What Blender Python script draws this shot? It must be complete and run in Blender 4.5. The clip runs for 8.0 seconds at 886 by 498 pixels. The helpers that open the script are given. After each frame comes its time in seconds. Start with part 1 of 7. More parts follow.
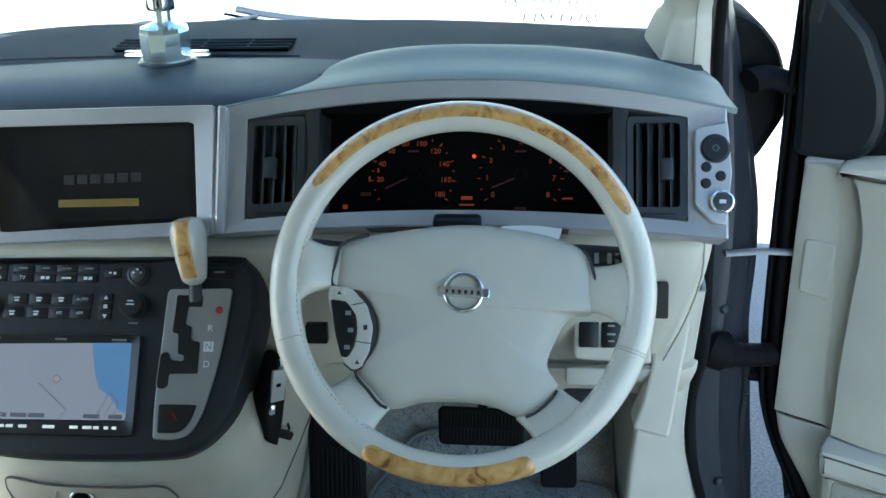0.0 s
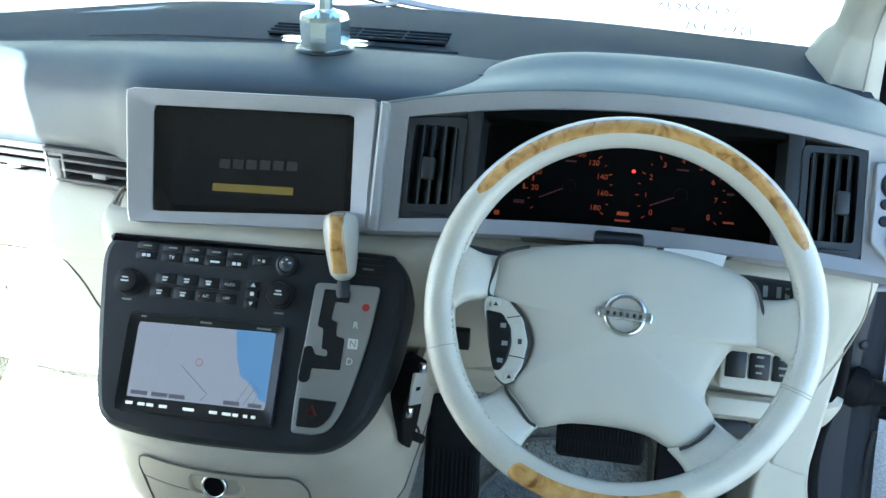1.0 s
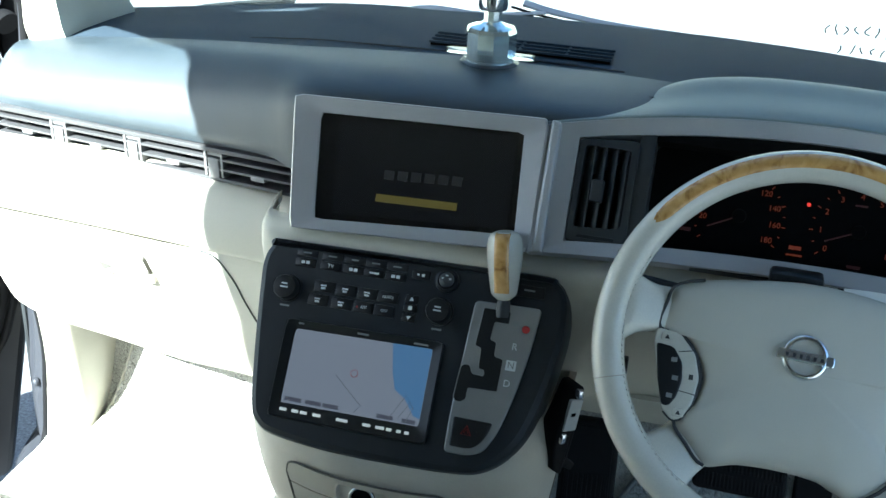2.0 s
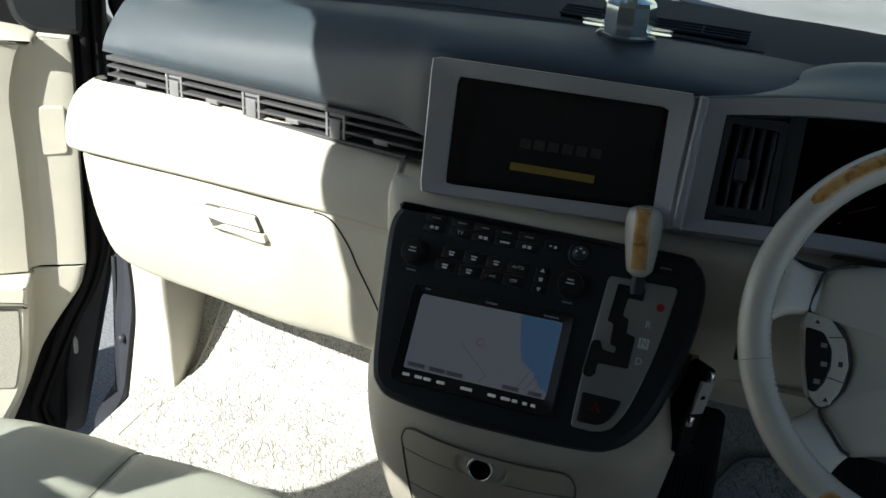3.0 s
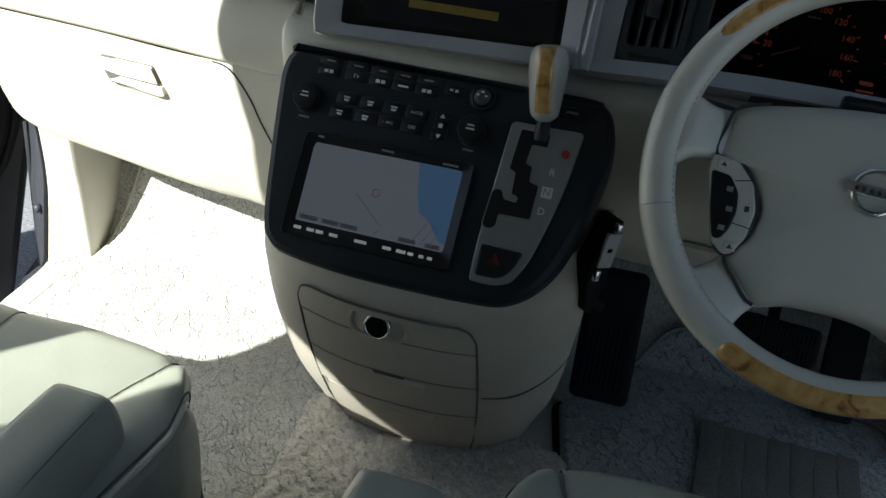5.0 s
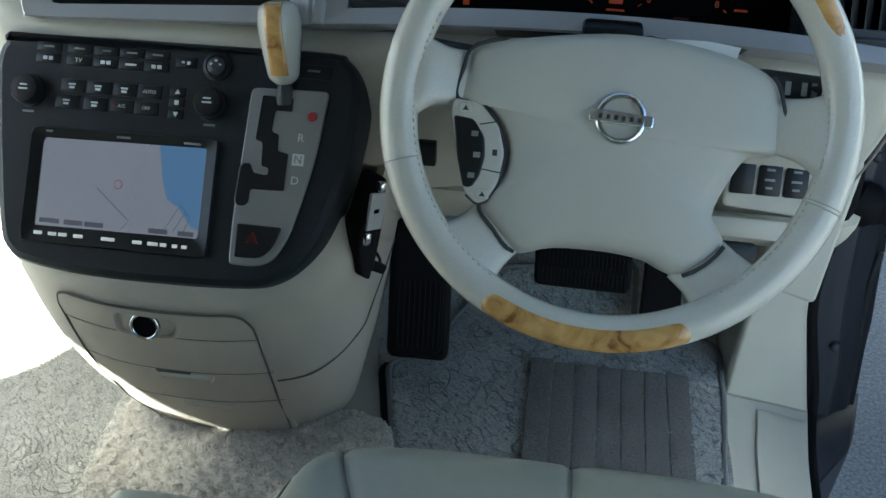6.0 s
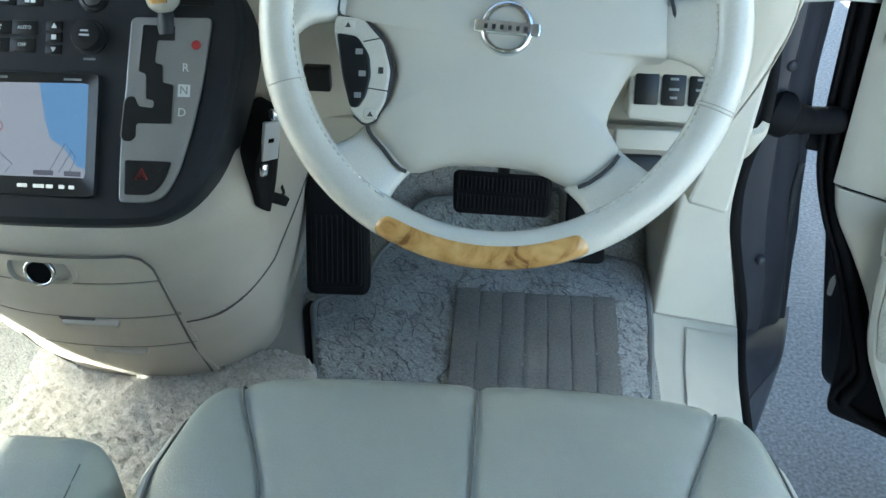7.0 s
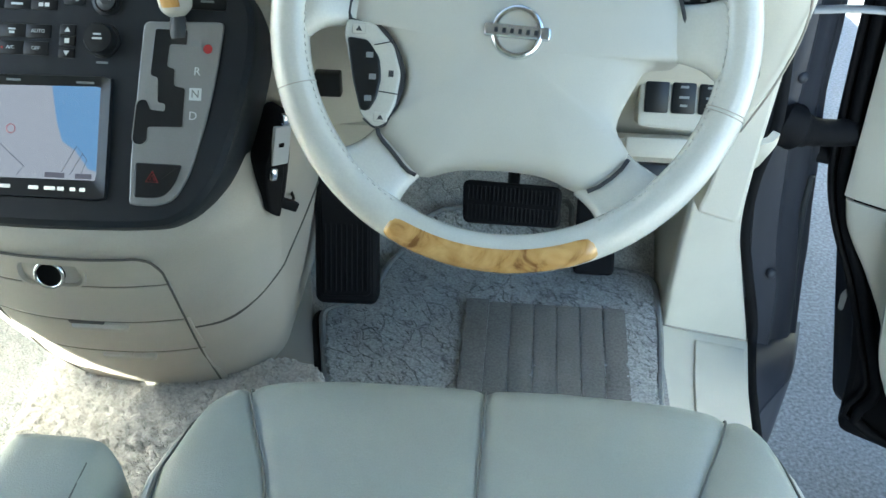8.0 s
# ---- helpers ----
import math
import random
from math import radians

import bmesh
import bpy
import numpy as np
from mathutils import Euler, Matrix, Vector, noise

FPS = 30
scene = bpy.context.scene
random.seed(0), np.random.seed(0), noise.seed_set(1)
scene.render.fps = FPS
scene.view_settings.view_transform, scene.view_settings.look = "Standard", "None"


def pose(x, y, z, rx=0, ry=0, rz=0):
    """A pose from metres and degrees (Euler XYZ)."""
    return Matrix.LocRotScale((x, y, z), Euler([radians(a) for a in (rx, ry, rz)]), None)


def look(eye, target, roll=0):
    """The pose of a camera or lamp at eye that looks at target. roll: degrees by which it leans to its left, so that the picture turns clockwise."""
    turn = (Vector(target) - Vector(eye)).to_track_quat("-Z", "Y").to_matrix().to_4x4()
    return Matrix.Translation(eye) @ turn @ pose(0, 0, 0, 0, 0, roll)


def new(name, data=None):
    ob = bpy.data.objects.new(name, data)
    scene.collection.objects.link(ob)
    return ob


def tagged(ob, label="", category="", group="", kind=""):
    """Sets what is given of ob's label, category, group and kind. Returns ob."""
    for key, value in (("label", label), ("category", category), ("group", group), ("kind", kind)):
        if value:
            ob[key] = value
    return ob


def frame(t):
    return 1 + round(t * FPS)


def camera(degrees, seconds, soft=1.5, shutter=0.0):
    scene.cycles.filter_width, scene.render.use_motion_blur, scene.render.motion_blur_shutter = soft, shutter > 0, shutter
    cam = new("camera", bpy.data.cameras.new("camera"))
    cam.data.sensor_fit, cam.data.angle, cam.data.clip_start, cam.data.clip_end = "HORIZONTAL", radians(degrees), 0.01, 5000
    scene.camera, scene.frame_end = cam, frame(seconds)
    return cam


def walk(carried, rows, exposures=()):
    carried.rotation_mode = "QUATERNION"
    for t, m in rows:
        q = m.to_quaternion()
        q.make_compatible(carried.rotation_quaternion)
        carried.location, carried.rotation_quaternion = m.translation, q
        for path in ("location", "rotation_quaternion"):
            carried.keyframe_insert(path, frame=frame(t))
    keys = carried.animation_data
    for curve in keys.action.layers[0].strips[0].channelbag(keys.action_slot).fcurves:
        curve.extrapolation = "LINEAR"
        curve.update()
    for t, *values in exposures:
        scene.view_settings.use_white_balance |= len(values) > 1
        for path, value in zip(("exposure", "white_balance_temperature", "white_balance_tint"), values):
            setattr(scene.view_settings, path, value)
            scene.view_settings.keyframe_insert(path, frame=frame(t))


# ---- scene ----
cam = camera(46.0, 8.0)
PATH = [
    (0, (0.066, 0.056, 1.024), (-0.094, 1.881, 0.222), -1.5),
    (0.5, (0.032, 0.069, 1.032), (-0.193, 1.884, 0.221), -1.1),
    (1, (-0.034, 0.08, 1.041), (-0.316, 1.876, 0.207), 1.7),
    (1.5, (-0.072, 0.088, 1.036), (-0.426, 1.864, 0.187), 2.9),
    (2, (-0.127, 0.089, 1.054), (-0.56, 1.848, 0.207), 2.9),
    (2.2, (-0.151, 0.09, 1.053), (-0.617, 1.846, 0.217), 3.4),
    (3.3, (-0.255, 0.058, 0.985), (-0.734, 1.777, 0.081), 6.2),
    (3.5, (-0.26, 0.063, 0.96), (-0.741, 1.758, 0.014), 6.6),
    (4, (-0.268, 0.07, 0.932), (-0.71, 1.737, -0.08), 7.7),
    (4.2, (-0.267, 0.072, 0.927), (-0.705, 1.734, -0.097), 8.0),
    (5.3, (-0.109, 0.172, 0.955), (-0.469, 1.838, -0.092), 4.6),
    (5.5, (-0.09, 0.202, 0.957), (-0.374, 1.866, -0.114), 4.2),
    (6, (-0.044, 0.219, 0.944), (-0.244, 1.868, -0.17), 1.9),
    (6.5, (-0.015, 0.232, 0.926), (-0.151, 1.854, -0.236), 1.5),
    (7, (0.012, 0.231, 0.915), (-0.11, 1.83, -0.279), 0.3),
    (7.5, (0.027, 0.227, 0.907), (-0.101, 1.765, -0.365), -0.8),
    (7.9, (0.03, 0.22, 0.902), (-0.124, 1.79, -0.328), -1.1),
    (8, (0.014, 0.223, 0.903), (-0.13, 1.845, -0.259), 0.3),
]
EXPOSURES = [(0.0, 3.6, 5700, -2), (0.5, 3.95, 5700, -2), (1.0, 4.05, 5600, -2), (1.5, 3.6, 5600, -2), (2.0, 3.1, 5600, -2), (2.3, 2.6, 5800, 0), (3.3, 1.1, 6200, 6), (3.6, 1.05, 6200, 6), (4.2, 0.85, 6200, 6), (5.3, 2.15, 6100, 2), (5.9, 2.95, 6000, 0), (6.6, 3.75, 6000, -1), (8.0, 4.2, 6100, -1)]
walk(cam, [(t, look(eye, target, roll)) for t, eye, target, roll in PATH], EXPOSURES)

# ---- world and sun ----
SUN_DIR = Vector((-0.73, -1.13, 1.0)).normalized()
world = bpy.data.worlds.new("world")
scene.world = world
world.use_nodes = True
wn = world.node_tree
sky = wn.nodes.new("ShaderNodeTexSky")
sky.sky_type, sky.sun_disc = "NISHITA", False
sky.sun_elevation = math.asin(SUN_DIR.z)
sky.sun_rotation = math.atan2(SUN_DIR.x, SUN_DIR.y)
wn.nodes["Background"].inputs["Strength"].default_value = 0.05
wn.links.new(sky.outputs[0], wn.nodes["Background"].inputs["Color"])
sun = new("sun", bpy.data.lights.new("sun", "SUN"))
sun.data.energy, sun.data.angle, sun.data.color = 5.0, radians(0.5), (1.0, 0.95, 0.86)
sun.matrix_world = SUN_DIR.to_track_quat("Z", "Y").to_matrix().to_4x4()


# ---- materials ----
def material(name, color, rough=0.5, metal=0.0, grain=0.0, grain_size=900.0, bump=0.0, wear=0.0, wear_size=14.0,
             coat=0.0, emit=None, emit_strength=0.0, sheen=0.0, spec=0.5):
    m = bpy.data.materials.new(name)
    m.use_nodes = True
    nt = m.node_tree
    bsdf = nt.nodes["Principled BSDF"]
    bsdf.inputs["Roughness"].default_value = rough
    bsdf.inputs["Metallic"].default_value = metal
    bsdf.inputs["Coat Weight"].default_value = coat
    bsdf.inputs["Sheen Weight"].default_value = sheen
    bsdf.inputs["Specular IOR Level"].default_value = spec
    bsdf.inputs["Base Color"].default_value = (*color, 1)
    if emit:
        bsdf.inputs["Emission Color"].default_value = (*emit, 1)
        bsdf.inputs["Emission Strength"].default_value = emit_strength
    if grain or wear or bump:
        co = nt.nodes.new("ShaderNodeTexCoord")
        fine = nt.nodes.new("ShaderNodeTexNoise")
        fine.inputs["Scale"].default_value = grain_size
        fine.inputs["Detail"].default_value = 3.0
        nt.links.new(co.outputs["Object"], fine.inputs["Vector"])
        broad = nt.nodes.new("ShaderNodeTexNoise")
        broad.inputs["Scale"].default_value = wear_size
        broad.inputs["Detail"].default_value = 5.0
        nt.links.new(co.outputs["Object"], broad.inputs["Vector"])
        def shade(prev, fac_out, amount):
            ramp = nt.nodes.new("ShaderNodeMapRange")
            ramp.inputs["From Min"].default_value, ramp.inputs["From Max"].default_value = 0.3, 0.7
            ramp.inputs["To Min"].default_value, ramp.inputs["To Max"].default_value = 1.0 - amount, 1.0 + amount
            nt.links.new(fac_out, ramp.inputs["Value"])
            mix = nt.nodes.new("ShaderNodeVectorMath")
            mix.operation = "SCALE"
            if prev is None:
                mix.inputs[0].default_value = color
            else:
                nt.links.new(prev, mix.inputs[0])
            nt.links.new(ramp.outputs[0], mix.inputs["Scale"])
            return mix.outputs[0]
        out = shade(None, fine.outputs["Fac"], grain)
        out = shade(out, broad.outputs["Fac"], wear)
        nt.links.new(out, bsdf.inputs["Base Color"])
        rr = nt.nodes.new("ShaderNodeMapRange")
        rr.inputs["To Min"].default_value, rr.inputs["To Max"].default_value = max(rough - 0.08, 0.02), min(rough + 0.08, 1.0)
        nt.links.new(broad.outputs["Fac"], rr.inputs["Value"])
        nt.links.new(rr.outputs[0], bsdf.inputs["Roughness"])
        if bump:
            bn = nt.nodes.new("ShaderNodeBump")
            bn.inputs["Strength"].default_value, bn.inputs["Distance"].default_value = bump, 0.001
            nt.links.new(fine.outputs["Fac"], bn.inputs["Height"])
            nt.links.new(bn.outputs["Normal"], bsdf.inputs["Normal"])
    return m


beige = material("beige_plastic", (0.50, 0.48, 0.405), 0.55, grain=0.04, bump=0.25, wear=0.04)
console_beige = material("warm_beige_plastic", (0.40, 0.37, 0.315), 0.55, grain=0.05, bump=0.3, wear=0.05)
beige_dark = material("taupe_plastic", (0.33, 0.30, 0.25), 0.6, grain=0.05, bump=0.3, wear=0.05)
pearl = material("pearl_leather", (0.53, 0.515, 0.45), 0.24, grain=0.03, grain_size=500, bump=0.12, wear=0.04, wear_size=25, coat=0.35)
pad_beige = material("airbag_cover", (0.48, 0.465, 0.405), 0.5, grain=0.03, grain_size=1400, bump=0.2, wear=0.03)
leather = material("seat_leather", (0.255, 0.265, 0.225), 0.36, grain=0.04, grain_size=700, bump=0.22, wear=0.05, wear_size=9)
piping = material("seat_piping", (0.52, 0.50, 0.43), 0.5, grain=0.05)
leather_seam = material("leather_seam", (0.10, 0.10, 0.085), 0.8)
# dark joints; also the painted shade at the drawer and glovebox pulls
joint_and_shade = material("joint_and_shade", (0.085, 0.08, 0.07), 0.8)
seam_dark = material("seam_thread", (0.04, 0.04, 0.04), 0.8)
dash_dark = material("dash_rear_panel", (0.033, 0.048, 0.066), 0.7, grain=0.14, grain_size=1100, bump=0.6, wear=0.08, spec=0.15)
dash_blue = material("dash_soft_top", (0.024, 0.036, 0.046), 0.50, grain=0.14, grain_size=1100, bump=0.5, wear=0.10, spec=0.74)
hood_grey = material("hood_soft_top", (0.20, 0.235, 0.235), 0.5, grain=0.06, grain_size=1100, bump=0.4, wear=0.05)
silver = material("silver_trim", (0.37, 0.37, 0.38), 0.42, metal=0.35, grain=0.03, bump=0.08, wear=0.04)
gate_silver = material("gate_plate", (0.25, 0.25, 0.246), 0.4, metal=0.5, grain=0.04, bump=0.1, wear=0.05)
black = material("black_plastic", (0.012, 0.014, 0.016), 0.45, spec=0.35, grain=0.08, bump=0.2, wear=0.08)
panel_black = material("panel_black", (0.011, 0.014, 0.018), 0.42, spec=0.32, grain=0.06, bump=0.15, wear=0.10)
button_black = material("button_black", (0.008, 0.009, 0.010), 0.36, grain=0.05, spec=0.35)
louvre_grey = material("louvre_grey", (0.055, 0.055, 0.058), 0.45, grain=0.05, bump=0.1, wear=0.06)
tab_grey = material("tab_grey", (0.15, 0.15, 0.155), 0.42, grain=0.05, bump=0.1, wear=0.05)
vent_grey = material("vent_grey", (0.024, 0.027, 0.030), 0.45, grain=0.05, bump=0.15, wear=0.06)
# near-black for the shade inside slots and gaps, and for the gauges' own black
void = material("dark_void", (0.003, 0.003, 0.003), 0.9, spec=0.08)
rubber = material("black_rubber", (0.006, 0.006, 0.007), 0.72, spec=0.16, grain=0.1, bump=0.3, wear=0.1)
satin_chrome = material("satin_chrome", (0.72, 0.73, 0.74), 0.16, metal=0.9)
chrome = material("chrome", (0.75, 0.76, 0.77), 0.08, metal=1.0)
carpaint = material("dark_car_paint", (0.034, 0.036, 0.044), 0.45, grain=0.02, wear=0.12, wear_size=6, coat=0.1, spec=0.3)
asphalt = material("asphalt", (0.175, 0.18, 0.195), 0.85, grain=0.38, grain_size=150, bump=1.0, wear=0.12, wear_size=2.5)
# out of view; tone lowered to cut the light bouncing inside
headliner = material("headliner", (0.24, 0.24, 0.22), 0.9, grain=0.06, bump=0.2)
glossy_screen = material("screen_glass", (0.004, 0.004, 0.005), 0.04, spec=0.6)
print_white = material("printed_white", (0.62, 0.64, 0.64), 0.5)
print_grey = material("printed_grey", (0.22, 0.23, 0.23), 0.5)


def wood_material():
    m = material("maple_wood", (0.50, 0.29, 0.10), 0.25, coat=0.7)
    nt = m.node_tree
    bsdf = nt.nodes["Principled BSDF"]
    co = nt.nodes.new("ShaderNodeTexCoord")
    n1 = nt.nodes.new("ShaderNodeTexNoise")
    n1.inputs["Scale"].default_value, n1.inputs["Detail"].default_value, n1.inputs["Distortion"].default_value = 38, 8, 1.8
    nt.links.new(co.outputs["Object"], n1.inputs["Vector"])
    ramp = nt.nodes.new("ShaderNodeValToRGB")
    e = ramp.color_ramp.elements
    e[0].position, e[0].color = 0.30, (0.20, 0.085, 0.018, 1)
    e[1].position, e[1].color = 0.68, (0.60, 0.36, 0.125, 1)
    mid = ramp.color_ramp.elements.new(0.45)
    mid.color = (0.46, 0.25, 0.075, 1)
    nt.links.new(n1.outputs["Fac"], ramp.inputs["Fac"])
    nt.links.new(ramp.outputs[0], bsdf.inputs["Base Color"])
    return m


def carpet_material(name, color, crease=22.0, tuft=300, depth=0.34, pits=0.60, pit_size=120.0, line=0.64, lay=(-53, 0.75, 1.5), width=0.035):
    m = material(name, color, 0.95, grain=depth, grain_size=tuft, bump=1.0, wear=0.13, wear_size=60, sheen=0.2)
    nt = m.node_tree
    bsdf = nt.nodes["Principled BSDF"]
    base = bsdf.inputs["Base Color"].links[0].from_socket
    co = nt.nodes.new("ShaderNodeTexCoord")
    warp = nt.nodes.new("ShaderNodeTexNoise")
    warp.inputs["Scale"].default_value, warp.inputs["Detail"].default_value = 7.0, 4.0
    nt.links.new(co.outputs["Object"], warp.inputs["Vector"])
    add = nt.nodes.new("ShaderNodeMixRGB")
    add.blend_type, add.inputs[0].default_value = "ADD", 0.22
    stretch = nt.nodes.new("ShaderNodeMapping")
    stretch.vector_type = "TEXTURE"
    stretch.inputs["Rotation"].default_value = (0, 0, radians(lay[0]))
    stretch.inputs["Scale"].default_value = (1 / lay[1], 1 / lay[2], 1.0)
    nt.links.new(co.outputs["Object"], stretch.inputs["Vector"])
    nt.links.new(stretch.outputs[0], add.inputs[1])
    nt.links.new(warp.outputs["Color"], add.inputs[2])
    vor = nt.nodes.new("ShaderNodeTexVoronoi")
    vor.feature = "DISTANCE_TO_EDGE"
    vor.inputs["Scale"].default_value = crease
    nt.links.new(add.outputs[0], vor.inputs["Vector"])
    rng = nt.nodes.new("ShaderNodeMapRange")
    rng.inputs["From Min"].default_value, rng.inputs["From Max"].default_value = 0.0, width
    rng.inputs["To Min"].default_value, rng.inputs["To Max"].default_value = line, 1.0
    gate = nt.nodes.new("ShaderNodeTexNoise")
    gate.inputs["Scale"].default_value, gate.inputs["Detail"].default_value = 13.0, 2.0
    nt.links.new(co.outputs["Object"], gate.inputs["Vector"])
    gmap = nt.nodes.new("ShaderNodeMapRange")
    gmap.inputs["From Min"].default_value, gmap.inputs["From Max"].default_value = 0.50, 0.66
    gmap.inputs["To Min"].default_value, gmap.inputs["To Max"].default_value = 0.0, 0.2
    nt.links.new(gate.outputs["Fac"], gmap.inputs["Value"])
    far = nt.nodes.new("ShaderNodeMath")
    nt.links.new(vor.outputs["Distance"], far.inputs[0])
    nt.links.new(gmap.outputs[0], far.inputs[1])
    nt.links.new(far.outputs[0], rng.inputs["Value"])
    # the shade of the creases is multiplied into the base colour
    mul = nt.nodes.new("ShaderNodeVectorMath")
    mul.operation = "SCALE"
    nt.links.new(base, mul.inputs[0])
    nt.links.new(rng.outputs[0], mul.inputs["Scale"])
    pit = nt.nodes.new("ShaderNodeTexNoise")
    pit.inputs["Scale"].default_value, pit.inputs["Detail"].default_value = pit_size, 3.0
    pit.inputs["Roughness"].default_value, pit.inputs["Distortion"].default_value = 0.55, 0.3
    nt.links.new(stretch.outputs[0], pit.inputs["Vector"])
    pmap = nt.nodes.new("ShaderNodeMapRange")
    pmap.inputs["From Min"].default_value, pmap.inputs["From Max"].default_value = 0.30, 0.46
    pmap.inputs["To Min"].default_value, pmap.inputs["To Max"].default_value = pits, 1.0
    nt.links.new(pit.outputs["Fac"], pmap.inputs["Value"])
    # shade between the tufts darkens the colour in the pits too
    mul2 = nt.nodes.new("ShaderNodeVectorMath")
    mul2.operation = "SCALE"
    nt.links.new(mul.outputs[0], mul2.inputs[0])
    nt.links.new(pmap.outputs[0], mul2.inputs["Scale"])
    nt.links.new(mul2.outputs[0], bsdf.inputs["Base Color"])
    both = nt.nodes.new("ShaderNodeMath")
    both.operation = "MULTIPLY"
    nt.links.new(pmap.outputs[0], both.inputs[0])
    nt.links.new(rng.outputs[0], both.inputs[1])
    old = bsdf.inputs["Normal"].links[0].from_node
    b2 = nt.nodes.new("ShaderNodeBump")
    b2.inputs["Strength"].default_value, b2.inputs["Distance"].default_value = 0.9, 0.005
    nt.links.new(both.outputs[0], b2.inputs["Height"])
    nt.links.new(old.outputs["Normal"], b2.inputs["Normal"])
    nt.links.new(b2.outputs["Normal"], bsdf.inputs["Normal"])
    return m


def glass_material(name, tint=(1, 1, 1)):
    m = bpy.data.materials.new(name)
    m.use_nodes = True
    b = m.node_tree.nodes["Principled BSDF"]
    b.inputs["Base Color"].default_value = (*tint, 1)
    b.inputs["Roughness"].default_value = 0.0
    b.inputs["Transmission Weight"].default_value = 1.0
    b.inputs["IOR"].default_value = 1.45
    return m


wood = wood_material()
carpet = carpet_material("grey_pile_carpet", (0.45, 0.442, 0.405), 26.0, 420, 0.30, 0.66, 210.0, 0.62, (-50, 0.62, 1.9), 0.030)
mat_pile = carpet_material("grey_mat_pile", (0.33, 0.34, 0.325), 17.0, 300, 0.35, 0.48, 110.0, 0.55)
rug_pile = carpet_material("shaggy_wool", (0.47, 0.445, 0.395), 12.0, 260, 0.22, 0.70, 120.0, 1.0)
mat_edge = material("mat_binding", (0.20, 0.205, 0.20), 0.9, grain=0.2, bump=0.4)
heel_fabric = material("heel_pad_fabric", (0.17, 0.165, 0.15), 0.95, grain=0.25, grain_size=300, bump=0.8, wear=0.12)
lamp_orange = material("gauge_orange", (0.10, 0.02, 0.01), 0.5, emit=(1.0, 0.16, 0.04), emit_strength=0.011)
lamp_red = material("gauge_red", (0.3, 0.02, 0.02), 0.5, emit=(1.0, 0.05, 0.03), emit_strength=0.11)
needle_red = material("needle_red", (0.03, 0.003, 0.003), 0.6, emit=(1.0, 0.08, 0.04), emit_strength=0.0008)
lit_key = material("lit_key", (0.55, 0.55, 0.52), 0.4, emit=(1.0, 0.97, 0.92), emit_strength=0.030)
yellow_bar = material("progress_yellow", (0.02, 0.02, 0.01), 0.3, emit=(0.62, 0.47, 0.07), emit_strength=0.012)
splash_grey = material("splash_grey", (0.01, 0.01, 0.01), 0.3, emit=(0.5, 0.5, 0.55), emit_strength=0.0014)
splash_back = material("splash_backlight", (0.004, 0.004, 0.005), 0.05, emit=(0.5, 0.55, 0.62), emit_strength=0.0005)
map_land = material("map_land", (0.02, 0.02, 0.02), 0.16, spec=0.7, emit=(0.53, 0.56, 0.68), emit_strength=0.034)
map_sea = material("map_sea", (0.02, 0.02, 0.02), 0.10, spec=0.7, emit=(0.20, 0.42, 0.78), emit_strength=0.036)
map_line = material("map_line", (0.02, 0.02, 0.02), 0.2, emit=(0.20, 0.20, 0.27), emit_strength=0.030)
map_red = material("map_red", (0.02, 0.02, 0.02), 0.2, emit=(0.7, 0.2, 0.25), emit_strength=0.027)
red_print = material("red_print", (0.30, 0.012, 0.012), 0.5)
paper = material("white_paper", (0.75, 0.75, 0.72), 0.7, grain=0.03)
card_grey = material("grey_card", (0.42, 0.45, 0.47), 0.4, wear=0.08)
scuff = material("speaker_cloth", (0.33, 0.32, 0.27), 0.8, grain=0.2, grain_size=500, bump=0.5)
glass = glass_material("clear_glass")
# bright metal in place of clear glass, for the windscreen's reflection in it
shine_metal = material("glass_shine_metal", (0.70, 0.80, 0.82), 0.10, metal=0.85, coat=0.5)
windscreen_glass = glass_material("windscreen_glass", (0.93, 0.98, 0.95))


# ---- mesh helpers ----
def finish(bm, smooth=True, angle=40):
    bmesh.ops.recalc_face_normals(bm, faces=bm.faces)
    for f in bm.faces:
        f.smooth = smooth and len(f.verts) < 6
    if smooth:
        for e in bm.edges:
            if len(e.link_faces) == 2 and e.calc_face_angle(0) > radians(angle):
                e.smooth = False
    return bm


def part(name, bm, mat, parent=None, label="", angle=40, smooth=True):
    finish(bm, smooth, angle)
    me = bpy.data.meshes.new(name)
    bm.to_mesh(me)
    bm.free()
    me.materials.append(mat)
    ob = new(name, me)
    if parent:
        ob.parent = parent
        if parent.type == "EMPTY":
            ob.matrix_parent_inverse = Matrix.Translation(-parent.location)
    if label:
        ob["label"] = label
    return ob


def thing(name, label, category, at=(0, 0, 0), group=""):
    ob = new(name)
    ob.empty_display_size = 0.02
    ob.location = at
    bpy.context.view_layer.update()
    return tagged(ob, label, category, group)


def plane(o, yaw, lean):
    """u right, v up along a face that leans forward at its top, n out of it."""
    y, l = radians(yaw), radians(lean)
    u = Vector((math.cos(y), math.sin(y), 0))
    f = Vector((-math.sin(y), math.cos(y), 0))
    v = f * math.sin(l) + Vector((0, 0, 1)) * math.cos(l)
    n = u.cross(v)
    m = Matrix((u, v, n)).transposed().to_4x4()
    return Matrix.Translation(o) @ m


